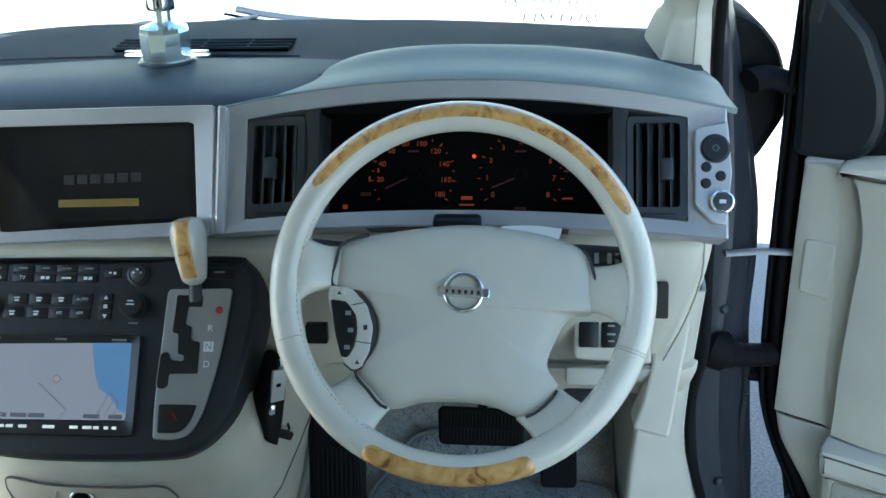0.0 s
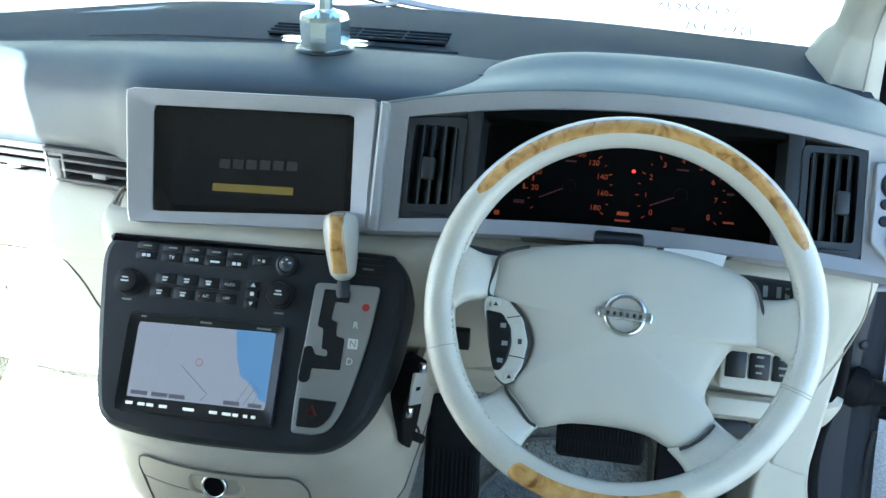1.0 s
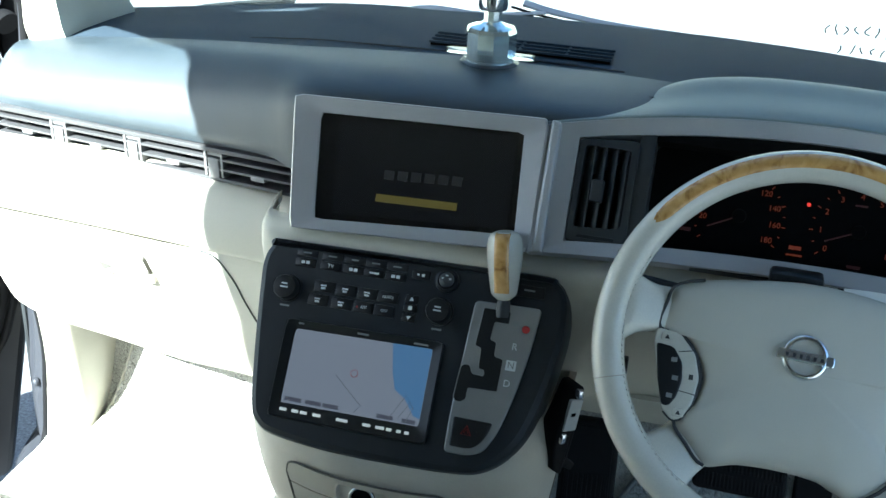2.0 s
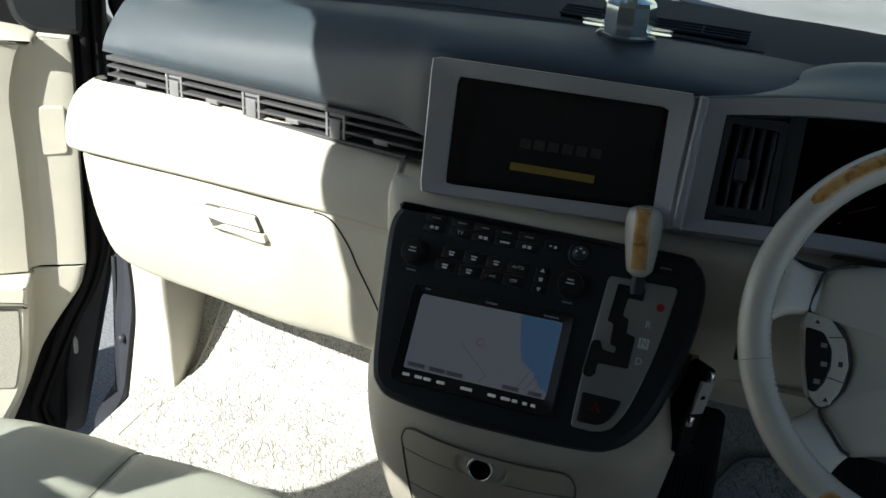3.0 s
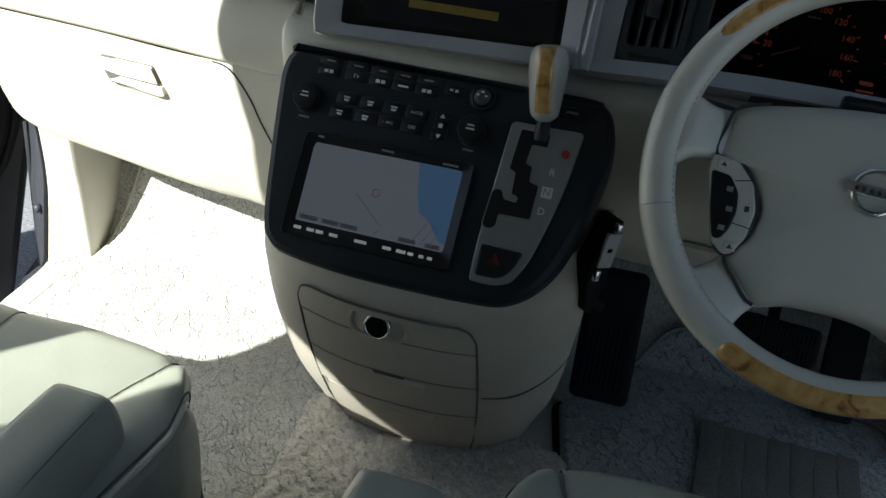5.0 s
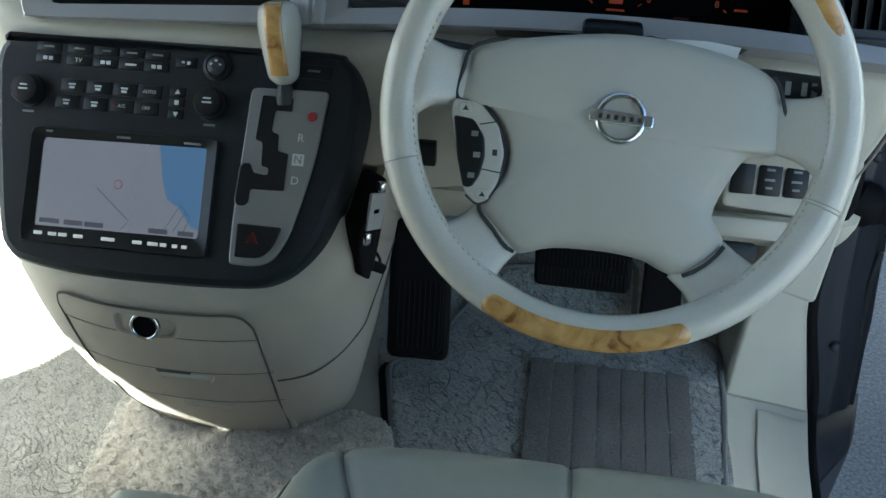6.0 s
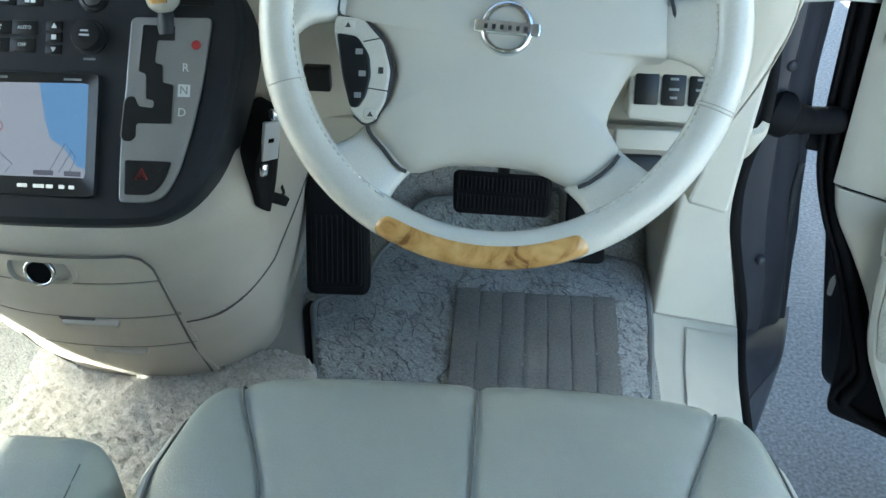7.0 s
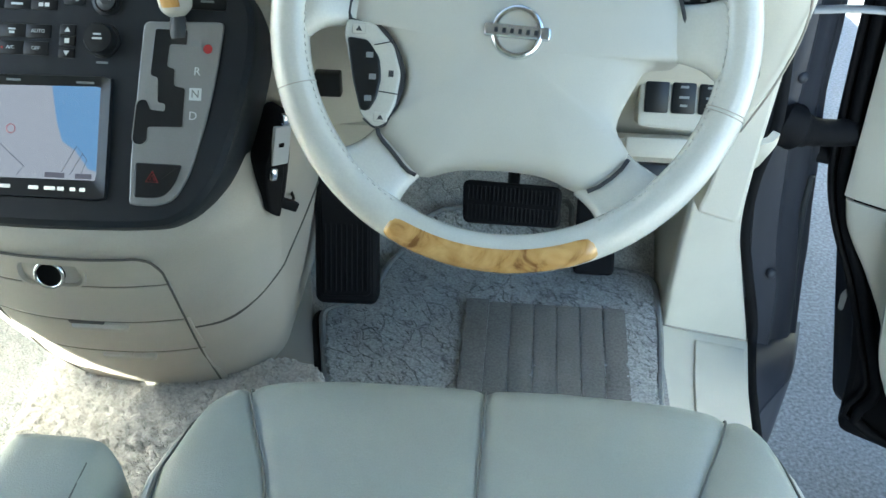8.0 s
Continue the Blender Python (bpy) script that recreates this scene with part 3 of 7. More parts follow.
def dash_top():
    stations = {
        -1.13: [(1.345, .575), (1.350, .590), (1.37, .612), (1.41, .638), (1.45, .645), (1.50, .648), (1.60, .648), (1.70, .640)],
        -0.95: [(1.290, .586), (1.288, .604), (1.305, .637), (1.352, .668), (1.40, .675), (1.45, .678), (1.57, .675), (1.71, .66)],
        -0.75: [(1.237, .598), (1.232, .618), (1.25, .662), (1.30, .695), (1.35, .702), (1.42, .705), (1.56, .70), (1.73, .68)],
        -0.63: [(1.203, .606), (1.197, .632), (1.205, .68), (1.25, .712), (1.31, .718), (1.40, .717), (1.56, .71), (1.74, .685)],
        -0.565: [(1.180, .60), (1.172, .66), (1.178, .700), (1.23, .718), (1.31, .722), (1.40, .720), (1.56, .71), (1.74, .685)],
        -0.43: [(1.188, .62), (1.178, .67), (1.182, .705), (1.23, .722), (1.315, .727), (1.40, .722), (1.56, .71), (1.75, .688)],
        -0.30: [(1.188, .62), (1.178, .67), (1.180, .708), (1.23, .722), (1.315, .727), (1.40, .722), (1.56, .71), (1.75, .688)],
        -0.205: [(1.200, .62), (1.190, .67), (1.192, .706), (1.24, .720), (1.315, .726), (1.40, .721), (1.56, .71), (1.75, .687)],
        -0.10: [(1.285, .62), (1.275, .67), (1.268, .698), (1.285, .712), (1.315, .722), (1.40, .720), (1.56, .71), (1.75, .686)],
        0.12: [(1.285, .62), (1.275, .67), (1.268, .694), (1.285, .708), (1.315, .714), (1.40, .712), (1.56, .703), (1.74, .680)],
        0.29: [(1.21, .60), (1.20, .62), (1.204, .655), (1.24, .672), (1.315, .684), (1.40, .690), (1.56, .692), (1.71, .678)],
    }
    rows = [[(x, y, z) for y, z in prof] for x, prof in stations.items()]
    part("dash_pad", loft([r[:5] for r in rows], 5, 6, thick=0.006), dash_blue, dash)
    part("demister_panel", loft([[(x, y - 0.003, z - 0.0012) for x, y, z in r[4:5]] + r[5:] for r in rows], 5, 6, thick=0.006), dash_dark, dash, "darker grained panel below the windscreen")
    rows = []
    for x, s in ((-0.290, 0.0), (-0.27, 0.16), (-0.235, 0.42), (-0.17, 0.75), (-0.08, 0.95), (0.0, 1.0), (0.10, 0.93), (0.19, 0.70), (0.26, 0.30), (0.292, 0.0)):
        e = CLUSTER @ Vector((x, 0.067 + 0.030 * (1 - (x / 0.29) ** 2), -0.003))
        pull = 0.55 * max(0.0, -x - 0.10)
        rows.append([(x + pull * f, y, z) for f, (_, y, z) in zip((0.12, 0.3, 0.55, 0.75, 0.9, 1.0), [(x, e.y, e.z), (x, e.y + 0.025, e.z + 0.008 * s - 0.002), (x, e.y + 0.07, e.z + 0.013 * s - 0.004),
                     (x, e.y + 0.12, 0.700 + 0.045 * s), (x, e.y + 0.17, 0.695 + 0.030 * s), (x, e.y + 0.22, 0.69)])])
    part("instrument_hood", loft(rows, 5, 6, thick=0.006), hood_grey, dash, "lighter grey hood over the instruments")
    # demister grille: a near-black plate painted as the slot's shade, with bars
    g = new("demister_grille")
    g.parent = dash
    g.matrix_parent_inverse = Matrix.Translation(-dash.location)
    gm = shift(-0.357, 1.390, 0.7275) @ pose(0, 0, 0, 1.5, 0, 0)
    bm = bmesh.new()
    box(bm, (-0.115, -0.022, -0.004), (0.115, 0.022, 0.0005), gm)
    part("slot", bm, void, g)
    for k in range(4):
        bm = bmesh.new()
        y = -0.0225 + 0.015 * k
        box(bm, (-0.117, y - 0.002, 0.0), (0.117, y + 0.002, 0.003), gm, bevel=0.001)
        part("bar", bm, dash_dark, g)
    for x in (-0.04, 0.0, 0.06):
        bm = bmesh.new()
        box(bm, (x - 0.0015, -0.022, 0.0), (x + 0.0015, 0.022, 0.002), gm)
        part("rib", bm, dash_dark, g)
    # moulded seam across the pad
    bm = bmesh.new()
    tube(bm, [(-0.72, 1.364, .706), (-0.60, 1.345, .7195), (-0.36, 1.335, .7265), (-0.22, 1.335, .7245)], 0.0016, seg=6)
    part("pad_seam", bm, seam_dark, dash)


def fascia():
    """Beige fascia: upper roll, glovebox, the centre behind the console and the knee panel."""
    rows = []
    for x, d, dz in ((-1.155, 0.125, -0.03), (-1.135, 0.075, -0.020), (-1.05, 0.050, -0.012), (-0.9, 0.025, -0.004), (-0.75, 0.0, 0.002), (-0.62, -0.018, 0.004), (-0.55, -0.03, 0.004)):
        rows.append([(x, y + d, z + dz) for y, z in ((1.255, .556), (1.212, .546), (1.186, .515), (1.182, .480), (1.190, .470))])
    part("upper_fascia", loft(rows, 5, 5, thick=0.008), beige, dash)
    rows = []
    for x, d, k in ((-1.132, 0.115, 0.52), (-1.106, 0.066, 0.84), (-1.05, 0.046, 0.97), (-0.9, 0.022, 1.0), (-0.78, 0.0, 1.0), (-0.69, -0.006, 1.0), (-0.62, -0.018, 1.0), (-0.55, -0.03, 1.0)):
        zb = 0.248 + (1 - k) * 0.20
        top = 0.4693 + float(np.interp(x, (-1.155, -1.135, -1.05, -0.9, -0.75, -0.62, -0.55), (-0.030, -0.020, -0.012, -0.004, 0.002, 0.004, 0.004)))
        rows.append([(x, y + d, zb + (top - zb) * f) for y, f in ((1.190, 1.0), (1.188, 0.95), (1.194, 0.72), (1.206, 0.45), (1.224, 0.20), (1.245, 0.05), (1.30, 0.0))])
    lid = part("glovebox_lid", loft(rows, 5, 5, thick=0.01), beige, dash, "cream glovebox lid, closed")
    face = Skin([r[:-1] for r in rows])
    bm = bmesh.new()
    part("joint_backing", loft([[(r[0][0], r[0][1] + 0.012, r[0][2] - 0.02), (r[0][0], r[0][1] + 0.012, r[0][2]), (r[0][0], r[0][1] + 0.012, r[0][2] + 0.02)] for r in rows[1:]], 4, 2, thick=0.002), void, lid)
    bm = bmesh.new()
    tube(bm, [face(x, z, 0.0) for x, z in ((-0.720, .470), (-0.705, .469), (-0.691, .463), (-0.678, .448), (-0.666, .43), (-0.656, .408), (-0.634, .366), (-0.612, .31), (-0.598, .27))], 0.0014, seg=6)
    part("lid_gap", bm, seam_dark, lid)
    # recessed pull with its flap; the recess shade is painted by a dark plate
    HX, HZ = -0.838, 0.428
    hp = face(HX, HZ)
    turn = math.degrees(math.atan2(face(HX + 0.048, HZ).y - face(HX - 0.048, HZ).y, 0.096))
    tip = math.degrees(math.atan2(face(HX, HZ + 0.015).y - face(HX, HZ - 0.015).y, 0.030))
    gm = plane((hp.x, hp.y - 0.0030, hp.z), turn, tip)
    bm = bmesh.new()
    prism(bm, rounded([(-0.0525, 0.0100), (0.0356, 0.0164), (0.0452, -0.0060), (-0.0180, -0.0100), (-0.0370, -0.0195)], [0.007, 0.005, 0.003, 0.001, 0.002]), -0.006, 0.0029, gm)
    part("recess", bm, joint_and_shade, lid, "recess of the pull, its shade painted dark")
    bm = bmesh.new()
    prism(bm, rounded([(-0.0515, 0.0100), (0.0350, 0.0165), (0.0440, -0.0045), (-0.0190, -0.0085), (-0.0440, -0.0070)], [0.006, 0.004, 0.003, 0.002, 0.004]), 0.0, 0.0040, gm, bevel=0.0010)
    part("handle", bm, beige, lid)
    bm = bmesh.new()
    prism(bm, rounded([(-0.0170, -0.0100), (0.0475, -0.0070), (0.0520, -0.0185), (0.0440, -0.0215), (-0.0370, -0.0215)], 0.002), -0.006, 0.0026, gm @ pose(0, 0, 0, -4, 0, 0), bevel=0.0014)
    part("lip", bm, beige, lid)
    # fascia closes over the joint beside the lid
    fill = []
    for x, d in ((-0.712, -0.004), (-0.69, -0.006), (-0.62, -0.018), (-0.55, -0.03)):
        z = 0.4693 + float(np.interp(x, (-0.75, -0.62, -0.55), (0.002, 0.004, 0.004)))
        fill.append([(x, 1.1885 + d, z + 0.006), (x, 1.1885 + d, z), (x, 1.1880 + d, z - 0.010)])
    part("fascia_bridge", loft(fill, 3, 2, thick=0.003), beige, dash)
    rows = []
    for x, d in ((-0.606, 0.035), (-0.598, -0.005), (-0.578, -0.03), (-0.45, -0.03), (-0.30, -0.03), (-0.20, -0.02), (-0.10, 0.0), (0.05, 0.0), (0.17, 0.0), (0.25, 0.0), (0.275, 0.03)):
        rows.append([(x - (0.17 * max(0.0, 0.53 - z) if x > 0.2 else 0.0), y + d, z) for y, z in ((1.160, .568), (1.142, .567), (1.128, .550), (1.138, .50), (1.165, .43), (1.205, .36))])
    part("knee_panel", loft(rows, 4, 5, thick=0.008), beige, dash)
    # ledge that the control panel is let into
    bm = bmesh.new()
    prism(bm, rounded([(-0.205, 0.1225), (-0.03, 0.1262), (0.088, 0.1282), (0.088, 0.138), (-0.205, 0.136)], 0.003), -0.062, -0.004, CONSOLE, bevel=0.003)
    part("panel_ledge", bm, beige, dash)
    rows = []
    for x in (-0.26, -0.10, 0.08, 0.20, 0.255, 0.272):
        d = 0.02 if x > 0.26 else 0.0
        rows.append([(x, y + d, z) for y, z in ((1.190, .372), (1.200, .35), (1.26, .30), (1.38, .27), (1.60, .26))])
    part("under_panel", loft(rows, 3, 4, thick=0.008), beige, dash)


def vent_strip():
    """Long louvred outlet over the glovebox."""
    v = new("passenger_vent")
    v.parent, v.matrix_parent_inverse = dash, Matrix.Translation(-dash.location)
    a, b = Vector((-0.585, 1.188, 0.585)), Vector((-1.11, 1.325, 0.555))
    along = (b - a).normalized()
    L = (b - a).length
    # w runs along the strip, the second axis faces the cabin
    face = Vector((0, 0, 1)).cross(along).normalized()
    if face.y > 0:
        face = -face
    upv = along.cross(face)
    if upv.z < 0:
        upv = -upv
    vm = Matrix.Translation(a) @ Matrix((along, face, upv)).transposed().to_4x4()
    # near-black backing paints the shade between the louvres
    bm = bmesh.new()
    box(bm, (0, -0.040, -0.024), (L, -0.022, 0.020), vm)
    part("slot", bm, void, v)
    for z, h in ((-0.0205, 0.0025), (-0.0065, 0.0018), (0.0065, 0.0018), (0.018, 0.003)):
        bm = bmesh.new()
        box(bm, (0, -0.030, z - h), (L, 0.0, z + h), vm, bevel=0.001)
        part("louvre", bm, louvre_grey, v)
    for x in (0.13, 0.27, 0.41):
        bm = bmesh.new()
        box(bm, (x - 0.009, -0.020, -0.019), (x + 0.009, 0.0010, 0.008), vm, bevel=0.002)
        for sx in (-1, 1):
            box(bm, (x + sx * 0.0135 - 0.0022, -0.020, -0.017), (x + sx * 0.0135 + 0.0022, 0.0002, 0.015), vm, bevel=0.001)
        box(bm, (x - 0.0135, -0.020, 0.0095), (x + 0.0135, -0.002, 0.0145), vm, bevel=0.001)
        part("divider", bm, tab_grey, v)
    for x in (0.06, 0.20, 0.34, 0.475):
        bm = bmesh.new()
        box(bm, (x - 0.011, -0.012, -0.0125), (x + 0.011, 0.0008, -0.0055), vm, bevel=0.0015)
        part("tab", bm, tab_grey, v, "grey vent tab")


ground()
floor_carpet()
shell()
windscreen()
backdrop()
wipers()
dash_top()
fascia()
vent_strip()


def instruments():
    n = 40
    xs = [-0.283 + 0.562 * i / n for i in range(n + 1)]
    def top(x):
        return 0.097 - 0.42 * x * x
    def bottom(x):
        return -0.064 - 0.16 * x * x
    xi = [-0.246 + 0.484 * i / n for i in range(n + 1)]
    outer = [Vector((x, bottom(x), 0)) for x in xs] + [Vector((x, top(x), 0)) for x in reversed(xs)]
    inner = [Vector((x, -0.046 - 0.20 * x * x, 0)) for x in xi] + [Vector((x, 0.079 - 0.40 * x * x, 0)) for x in reversed(xi)]
    bm = bmesh.new()
    frame_ring(bm, outer, inner, -0.05, 0.006, CLUSTER, inner_z=0.0)
    part("instrument_bezel", bm, silver, dash, "brushed silver instrument surround")
    # black liner inside the surround
    bm = bmesh.new()
    lim = [p for p in inner if -0.166 < p.x < 0.159]
    low = [p for p in lim if p.y < 0.02]
    rings = [[bm.verts.new(CLUSTER @ Vector((p.x, p.y + 0.0012, z))) for p in low] for z in (-0.0012, -0.074)]
    for a, b, c, d in zip(rings[0], rings[0][1:], rings[1][1:], rings[1]):
        bm.faces.new((a, b, c, d))
    part("well_liner", bm, void, dash)
    # pale rolled edge on top of the surround
    bm = bmesh.new()
    tube(bm, [CLUSTER @ Vector((x, top(x) + 0.001, 0.002)) for x in xs[::4]], 0.0030, seg=8)
    part("bezel_edge", bm, hood_grey, dash)
    # end cap with the switches
    out = rounded([(0.244, 0.042), (0.279, 0.050), (0.283, -0.007), (0.276, -0.062), (0.262, -0.060), (0.243, -0.040)], 0.004)
    bm = bmesh.new()
    prism(bm, out, 0.0, 0.010, CLUSTER, bevel=0.002)
    sw = part("switch_panel", bm, silver, dash)
    for u, v, r, h in ((0.265, 0.020, 0.0145, 0.003), (0.2555, 0.0, 0.0052, 0.002), (0.2705, -0.0095, 0.0052, 0.002), (0.255, -0.0175, 0.0052, 0.002)):
        bm = bmesh.new()
        cyl(bm, r, r * 0.94, 0.0095, 0.0105 + h, CLUSTER @ shift(u, v, 0), seg=28, bevel=0.0006)
        part("button", bm, button_black, sw)
        bm = bmesh.new()
        cyl(bm, r * 1.10, r * 1.10, 0.009, 0.0104, CLUSTER @ shift(u, v, 0), seg=28)
        part("ring", bm, vent_grey, sw)
        if r > 0.01:
            for k in range(8):
                a = k * math.pi / 4
                bm = bmesh.new()
                box(bm, (-0.0005, 0.0024, 0), (0.0005, 0.0038, 0.0004), CLUSTER @ shift(u, v, 0.0136) @ pose(0, 0, 0, 0, 0, math.degrees(a)))
                part("mark", bm, print_grey, sw)
    bm = bmesh.new()
    lathe(bm, [(0.0125, 0.009), (0.0125, 0.017), (0.0105, 0.0185), (0.0095, 0.017)], CLUSTER @ shift(0.271, -0.038, 0))
    part("knob_ring", bm, chrome, sw, "chrome ringed light switch")
    bm = bmesh.new()
    lathe(bm, [(0.0094, 0.012), (0.0094, 0.0172), (0.006, 0.0180)], CLUSTER @ shift(0.271, -0.038, 0))
    part("knob", bm, vent_grey, sw)
    bm = bmesh.new()
    box(bm, (-0.0035, -0.002, 0.018), (0.0035, 0.002, 0.0186), CLUSTER @ shift(0.271, -0.038, 0))
    part("mark", bm, print_white, sw)
    # instrument well
    bm = bmesh.new()
    box(bm, (-0.19, -0.075, -0.080), (0.19, 0.125, -0.072), CLUSTER)
    cluster = part("gauge_panel", bm, void, dash, "black gauge panel with glowing red-orange figures")
    for x0, x1, z0 in ((-0.182, -0.165, -0.08), (0.158, 0.175, -0.08)):
        bm = bmesh.new()
        box(bm, (x0, -0.066, z0), (x1, 0.072, -0.004), CLUSTER, bevel=0.002)
        part("well_side", bm, vent_grey, cluster)
    bm = bmesh.new()
    box(bm, (-0.166, 0.062, -0.08), (0.158, 0.085, -0.014), CLUSTER @ pose(0, 0, 0, 6, 0, 0))
    part("well_roof", bm, void, cluster)
    bm = bmesh.new()
    box(bm, (-0.166, -0.066, -0.08), (0.158, -0.056, -0.004), CLUSTER)
    part("well_floor", bm, black, cluster)
    Z = -0.0718
    def dial(cx, cy, r, a0, a1, labels, marks, rx=1.0):
        for k in range(marks + 1):
            a = radians(a0 + (a1 - a0) * k / marks)
            bm = bmesh.new()
            box(bm, (r * 1.10, -0.0005, 0), (r * (1.20 if k % 2 == 0 else 1.16), 0.0005, 0.0004), CLUSTER @ shift(cx, cy, Z) @ pose(0, 0, 0, 0, 0, math.degrees(a)))
            part("tick", bm, lamp_orange, cluster)
        for k, t in enumerate(labels):
            a = radians(a0 + (a1 - a0) * k / (len(labels) - 1))
            lettering("figure", t, 0.0088, CLUSTER @ shift(cx + r * 0.92 * math.cos(a), cy + r * 0.92 * math.sin(a), Z), lamp_orange, cluster)
    dial(-0.067, 0.004, 0.042, 215, -35, ["", "20", "40", "60", "80", "100", "120", "140", "160", "180"], 18)
    dial(0.058, 0.004, 0.042, 215, -35, ["0", "1", "2", "3", "4", "5", "6", "7", "8"], 16)
    for cx, ang in ((-0.067, 206), (0.058, 203)):
        bm = bmesh.new()
        box(bm, (0.004, -0.0008, 0), (0.036, 0.0008, 0.001), CLUSTER @ shift(cx, 0.004, Z + 0.002) @ pose(0, 0, 0, 0, 0, ang))
        part("needle", bm, needle_red, cluster, "red needle at rest")
        bm = bmesh.new()
        cyl(bm, 0.008, 0.007, 0, 0.004, CLUSTER @ shift(cx, 0.004, Z + 0.001), seg=24)
        part("needle_hub", bm, void, cluster)
    bm = bmesh.new()
    cyl(bm, 0.0022, 0.0022, 0, 0.0006, CLUSTER @ shift(0.004, 0.027, Z), seg=16)
    part("warning_lamp", bm, lamp_red, cluster, "small red warning lamp")
    for u, v, w, h, mt in ((-0.146, -0.033, 0.006, 0.005, lamp_orange), (-0.004, -0.030, 0.017, 0.002, lamp_orange), (-0.004, -0.022, 0.013, 0.004, lamp_orange), (0.112, -0.022, 0.012, 0.002, lamp_orange),
                           (-0.067, 0.033, 0.013, 0.002, needle_red), (0.058, 0.033, 0.013, 0.002, needle_red), (-0.118, 0.000, 0.002, 0.006, lamp_orange), (-0.122, -0.018, 0.012, 0.004, needle_red), (0.058, -0.034, 0.014, 0.0035, needle_red),
                           (0.112, 0.010, 0.008, 0.0025, needle_red), (-0.108, 0.010, 0.002, 0.005, lamp_orange)):
        bm = bmesh.new()
        box(bm, (u - w / 2, v - h / 2, Z), (u + w / 2, v + h / 2, Z + 0.0006), CLUSTER)
        part("tell_tale", bm, mt, cluster)


def air_vent(u0, u1, v0, v1, skew, knob_u):
    v = new("air_vent")
    v.parent, v.matrix_parent_inverse = dash, Matrix.Translation(-dash.location)
    o = resample(rounded([(u0, v0), (u1, v0 + skew), (u1, v1 + abs(skew)), (u0, v1)], 0.005), 64, (u0, v0))
    i = resample(rounded([(u0 + 0.007, v0 + 0.016), (u1 - 0.008, v0 + 0.016 + skew), (u1 - 0.008, v1 - 0.007), (u0 + 0.007, v1 - 0.007)], 0.004), 64, (u0 + 0.007, v0 + 0.016))
    bm = bmesh.new()
    frame_ring(bm, o, i, -0.03, -0.0015, CLUSTER)
    part("frame", bm, vent_grey, v)
    # near-black plate in place of the duct's shaded depth
    bm = bmesh.new()
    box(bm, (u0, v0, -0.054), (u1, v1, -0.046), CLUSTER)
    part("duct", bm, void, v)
    w = (u1 - u0 - 0.016) / 4
    for k in range(4):
        bm = bmesh.new()
        x = u0 + 0.008 + w * (k + 0.5)
        box(bm, (-0.0070, v0 + 0.012, -0.0011), (0.0070, v1 - 0.006, 0.0011), CLUSTER @ shift(x, 0, -0.011) @ pose(0, 0, 0, 0, 58 if u0 > 0 else -52, 0), bevel=0.0008)
        part("slat", bm, vent_grey, v)
    bm = bmesh.new()
    box(bm, (knob_u - 0.007, -0.012, -0.010), (knob_u + 0.007, 0.012, 0.0015), CLUSTER, bevel=0.002)
    part("thumb_knob", bm, vent_grey, v)
    bm = bmesh.new()
    box(bm, (u0 + 0.012, v0 + 0.005, -0.004), (u1 - 0.012, v0 + 0.009, 0.0005), CLUSTER, bevel=0.001)
    part("slider", bm, black, v)


def display():
    o = resample(rounded([(-0.107, -0.063), (0.166, -0.050), (0.166, 0.095), (-0.125, 0.088)], 0.006), 80, (-0.107, -0.063))
    i = resample(rounded([(-0.081, -0.049), (0.147, -0.034), (0.141, 0.077), (-0.092, 0.071)], 0.004), 80, (-0.081, -0.049))
    bm = bmesh.new()
    frame_ring(bm, o, i, -0.06, 0.008, SCREEN, inner_z=0.003)
    part("screen_bezel", bm, silver, dash, "brushed silver screen surround")
    bm = bmesh.new()
    prism(bm, rounded([(0.169, -0.049), (0.181, -0.050), (0.180, 0.092), (0.170, 0.094)], 0.003), -0.05, 0.012, SCREEN, bevel=0.003)
    part("joint_strip", bm, silver, dash)
    bm = bmesh.new()
    prism(bm, [(-0.095, -0.055), (0.155, -0.042), (0.150, 0.083), (-0.102, 0.078)], -0.02, 0.0, SCREEN)
    d = part("display", bm, glossy_screen, dash, "glossy dark display showing a dim start-up picture")
    bm = bmesh.new()
    prism(bm, [(-0.062, -0.040), (0.138, -0.029), (0.134, 0.072), (-0.068, 0.064)], 0.0, 0.0006, SCREEN)
    part("lit_area", bm, splash_back, d)
    for k in range(6):
        x = -0.008 + 0.0155 * k
        bm = bmesh.new()
        box(bm, (x, 0.006 + 0.0007 * k, 0.0006), (x + 0.0115, 0.0165 + 0.0007 * k, 0.001), SCREEN)
        part("word_bar", bm, splash_grey, d)
    bm = bmesh.new()
    box(bm, (-0.014, -0.0195, 0.0006), (0.079, -0.011, 0.001), SCREEN @ pose(0, 0, 0, 0, 0, 1.5))
    part("progress_bar", bm, yellow_bar, d, "amber loading bar")


instruments()
air_vent(-0.2455, -0.181, -0.0575, 0.055, 0.004, -0.219)
air_vent(0.173, 0.238, -0.0575, 0.058, 0.0, 0.216)
display()


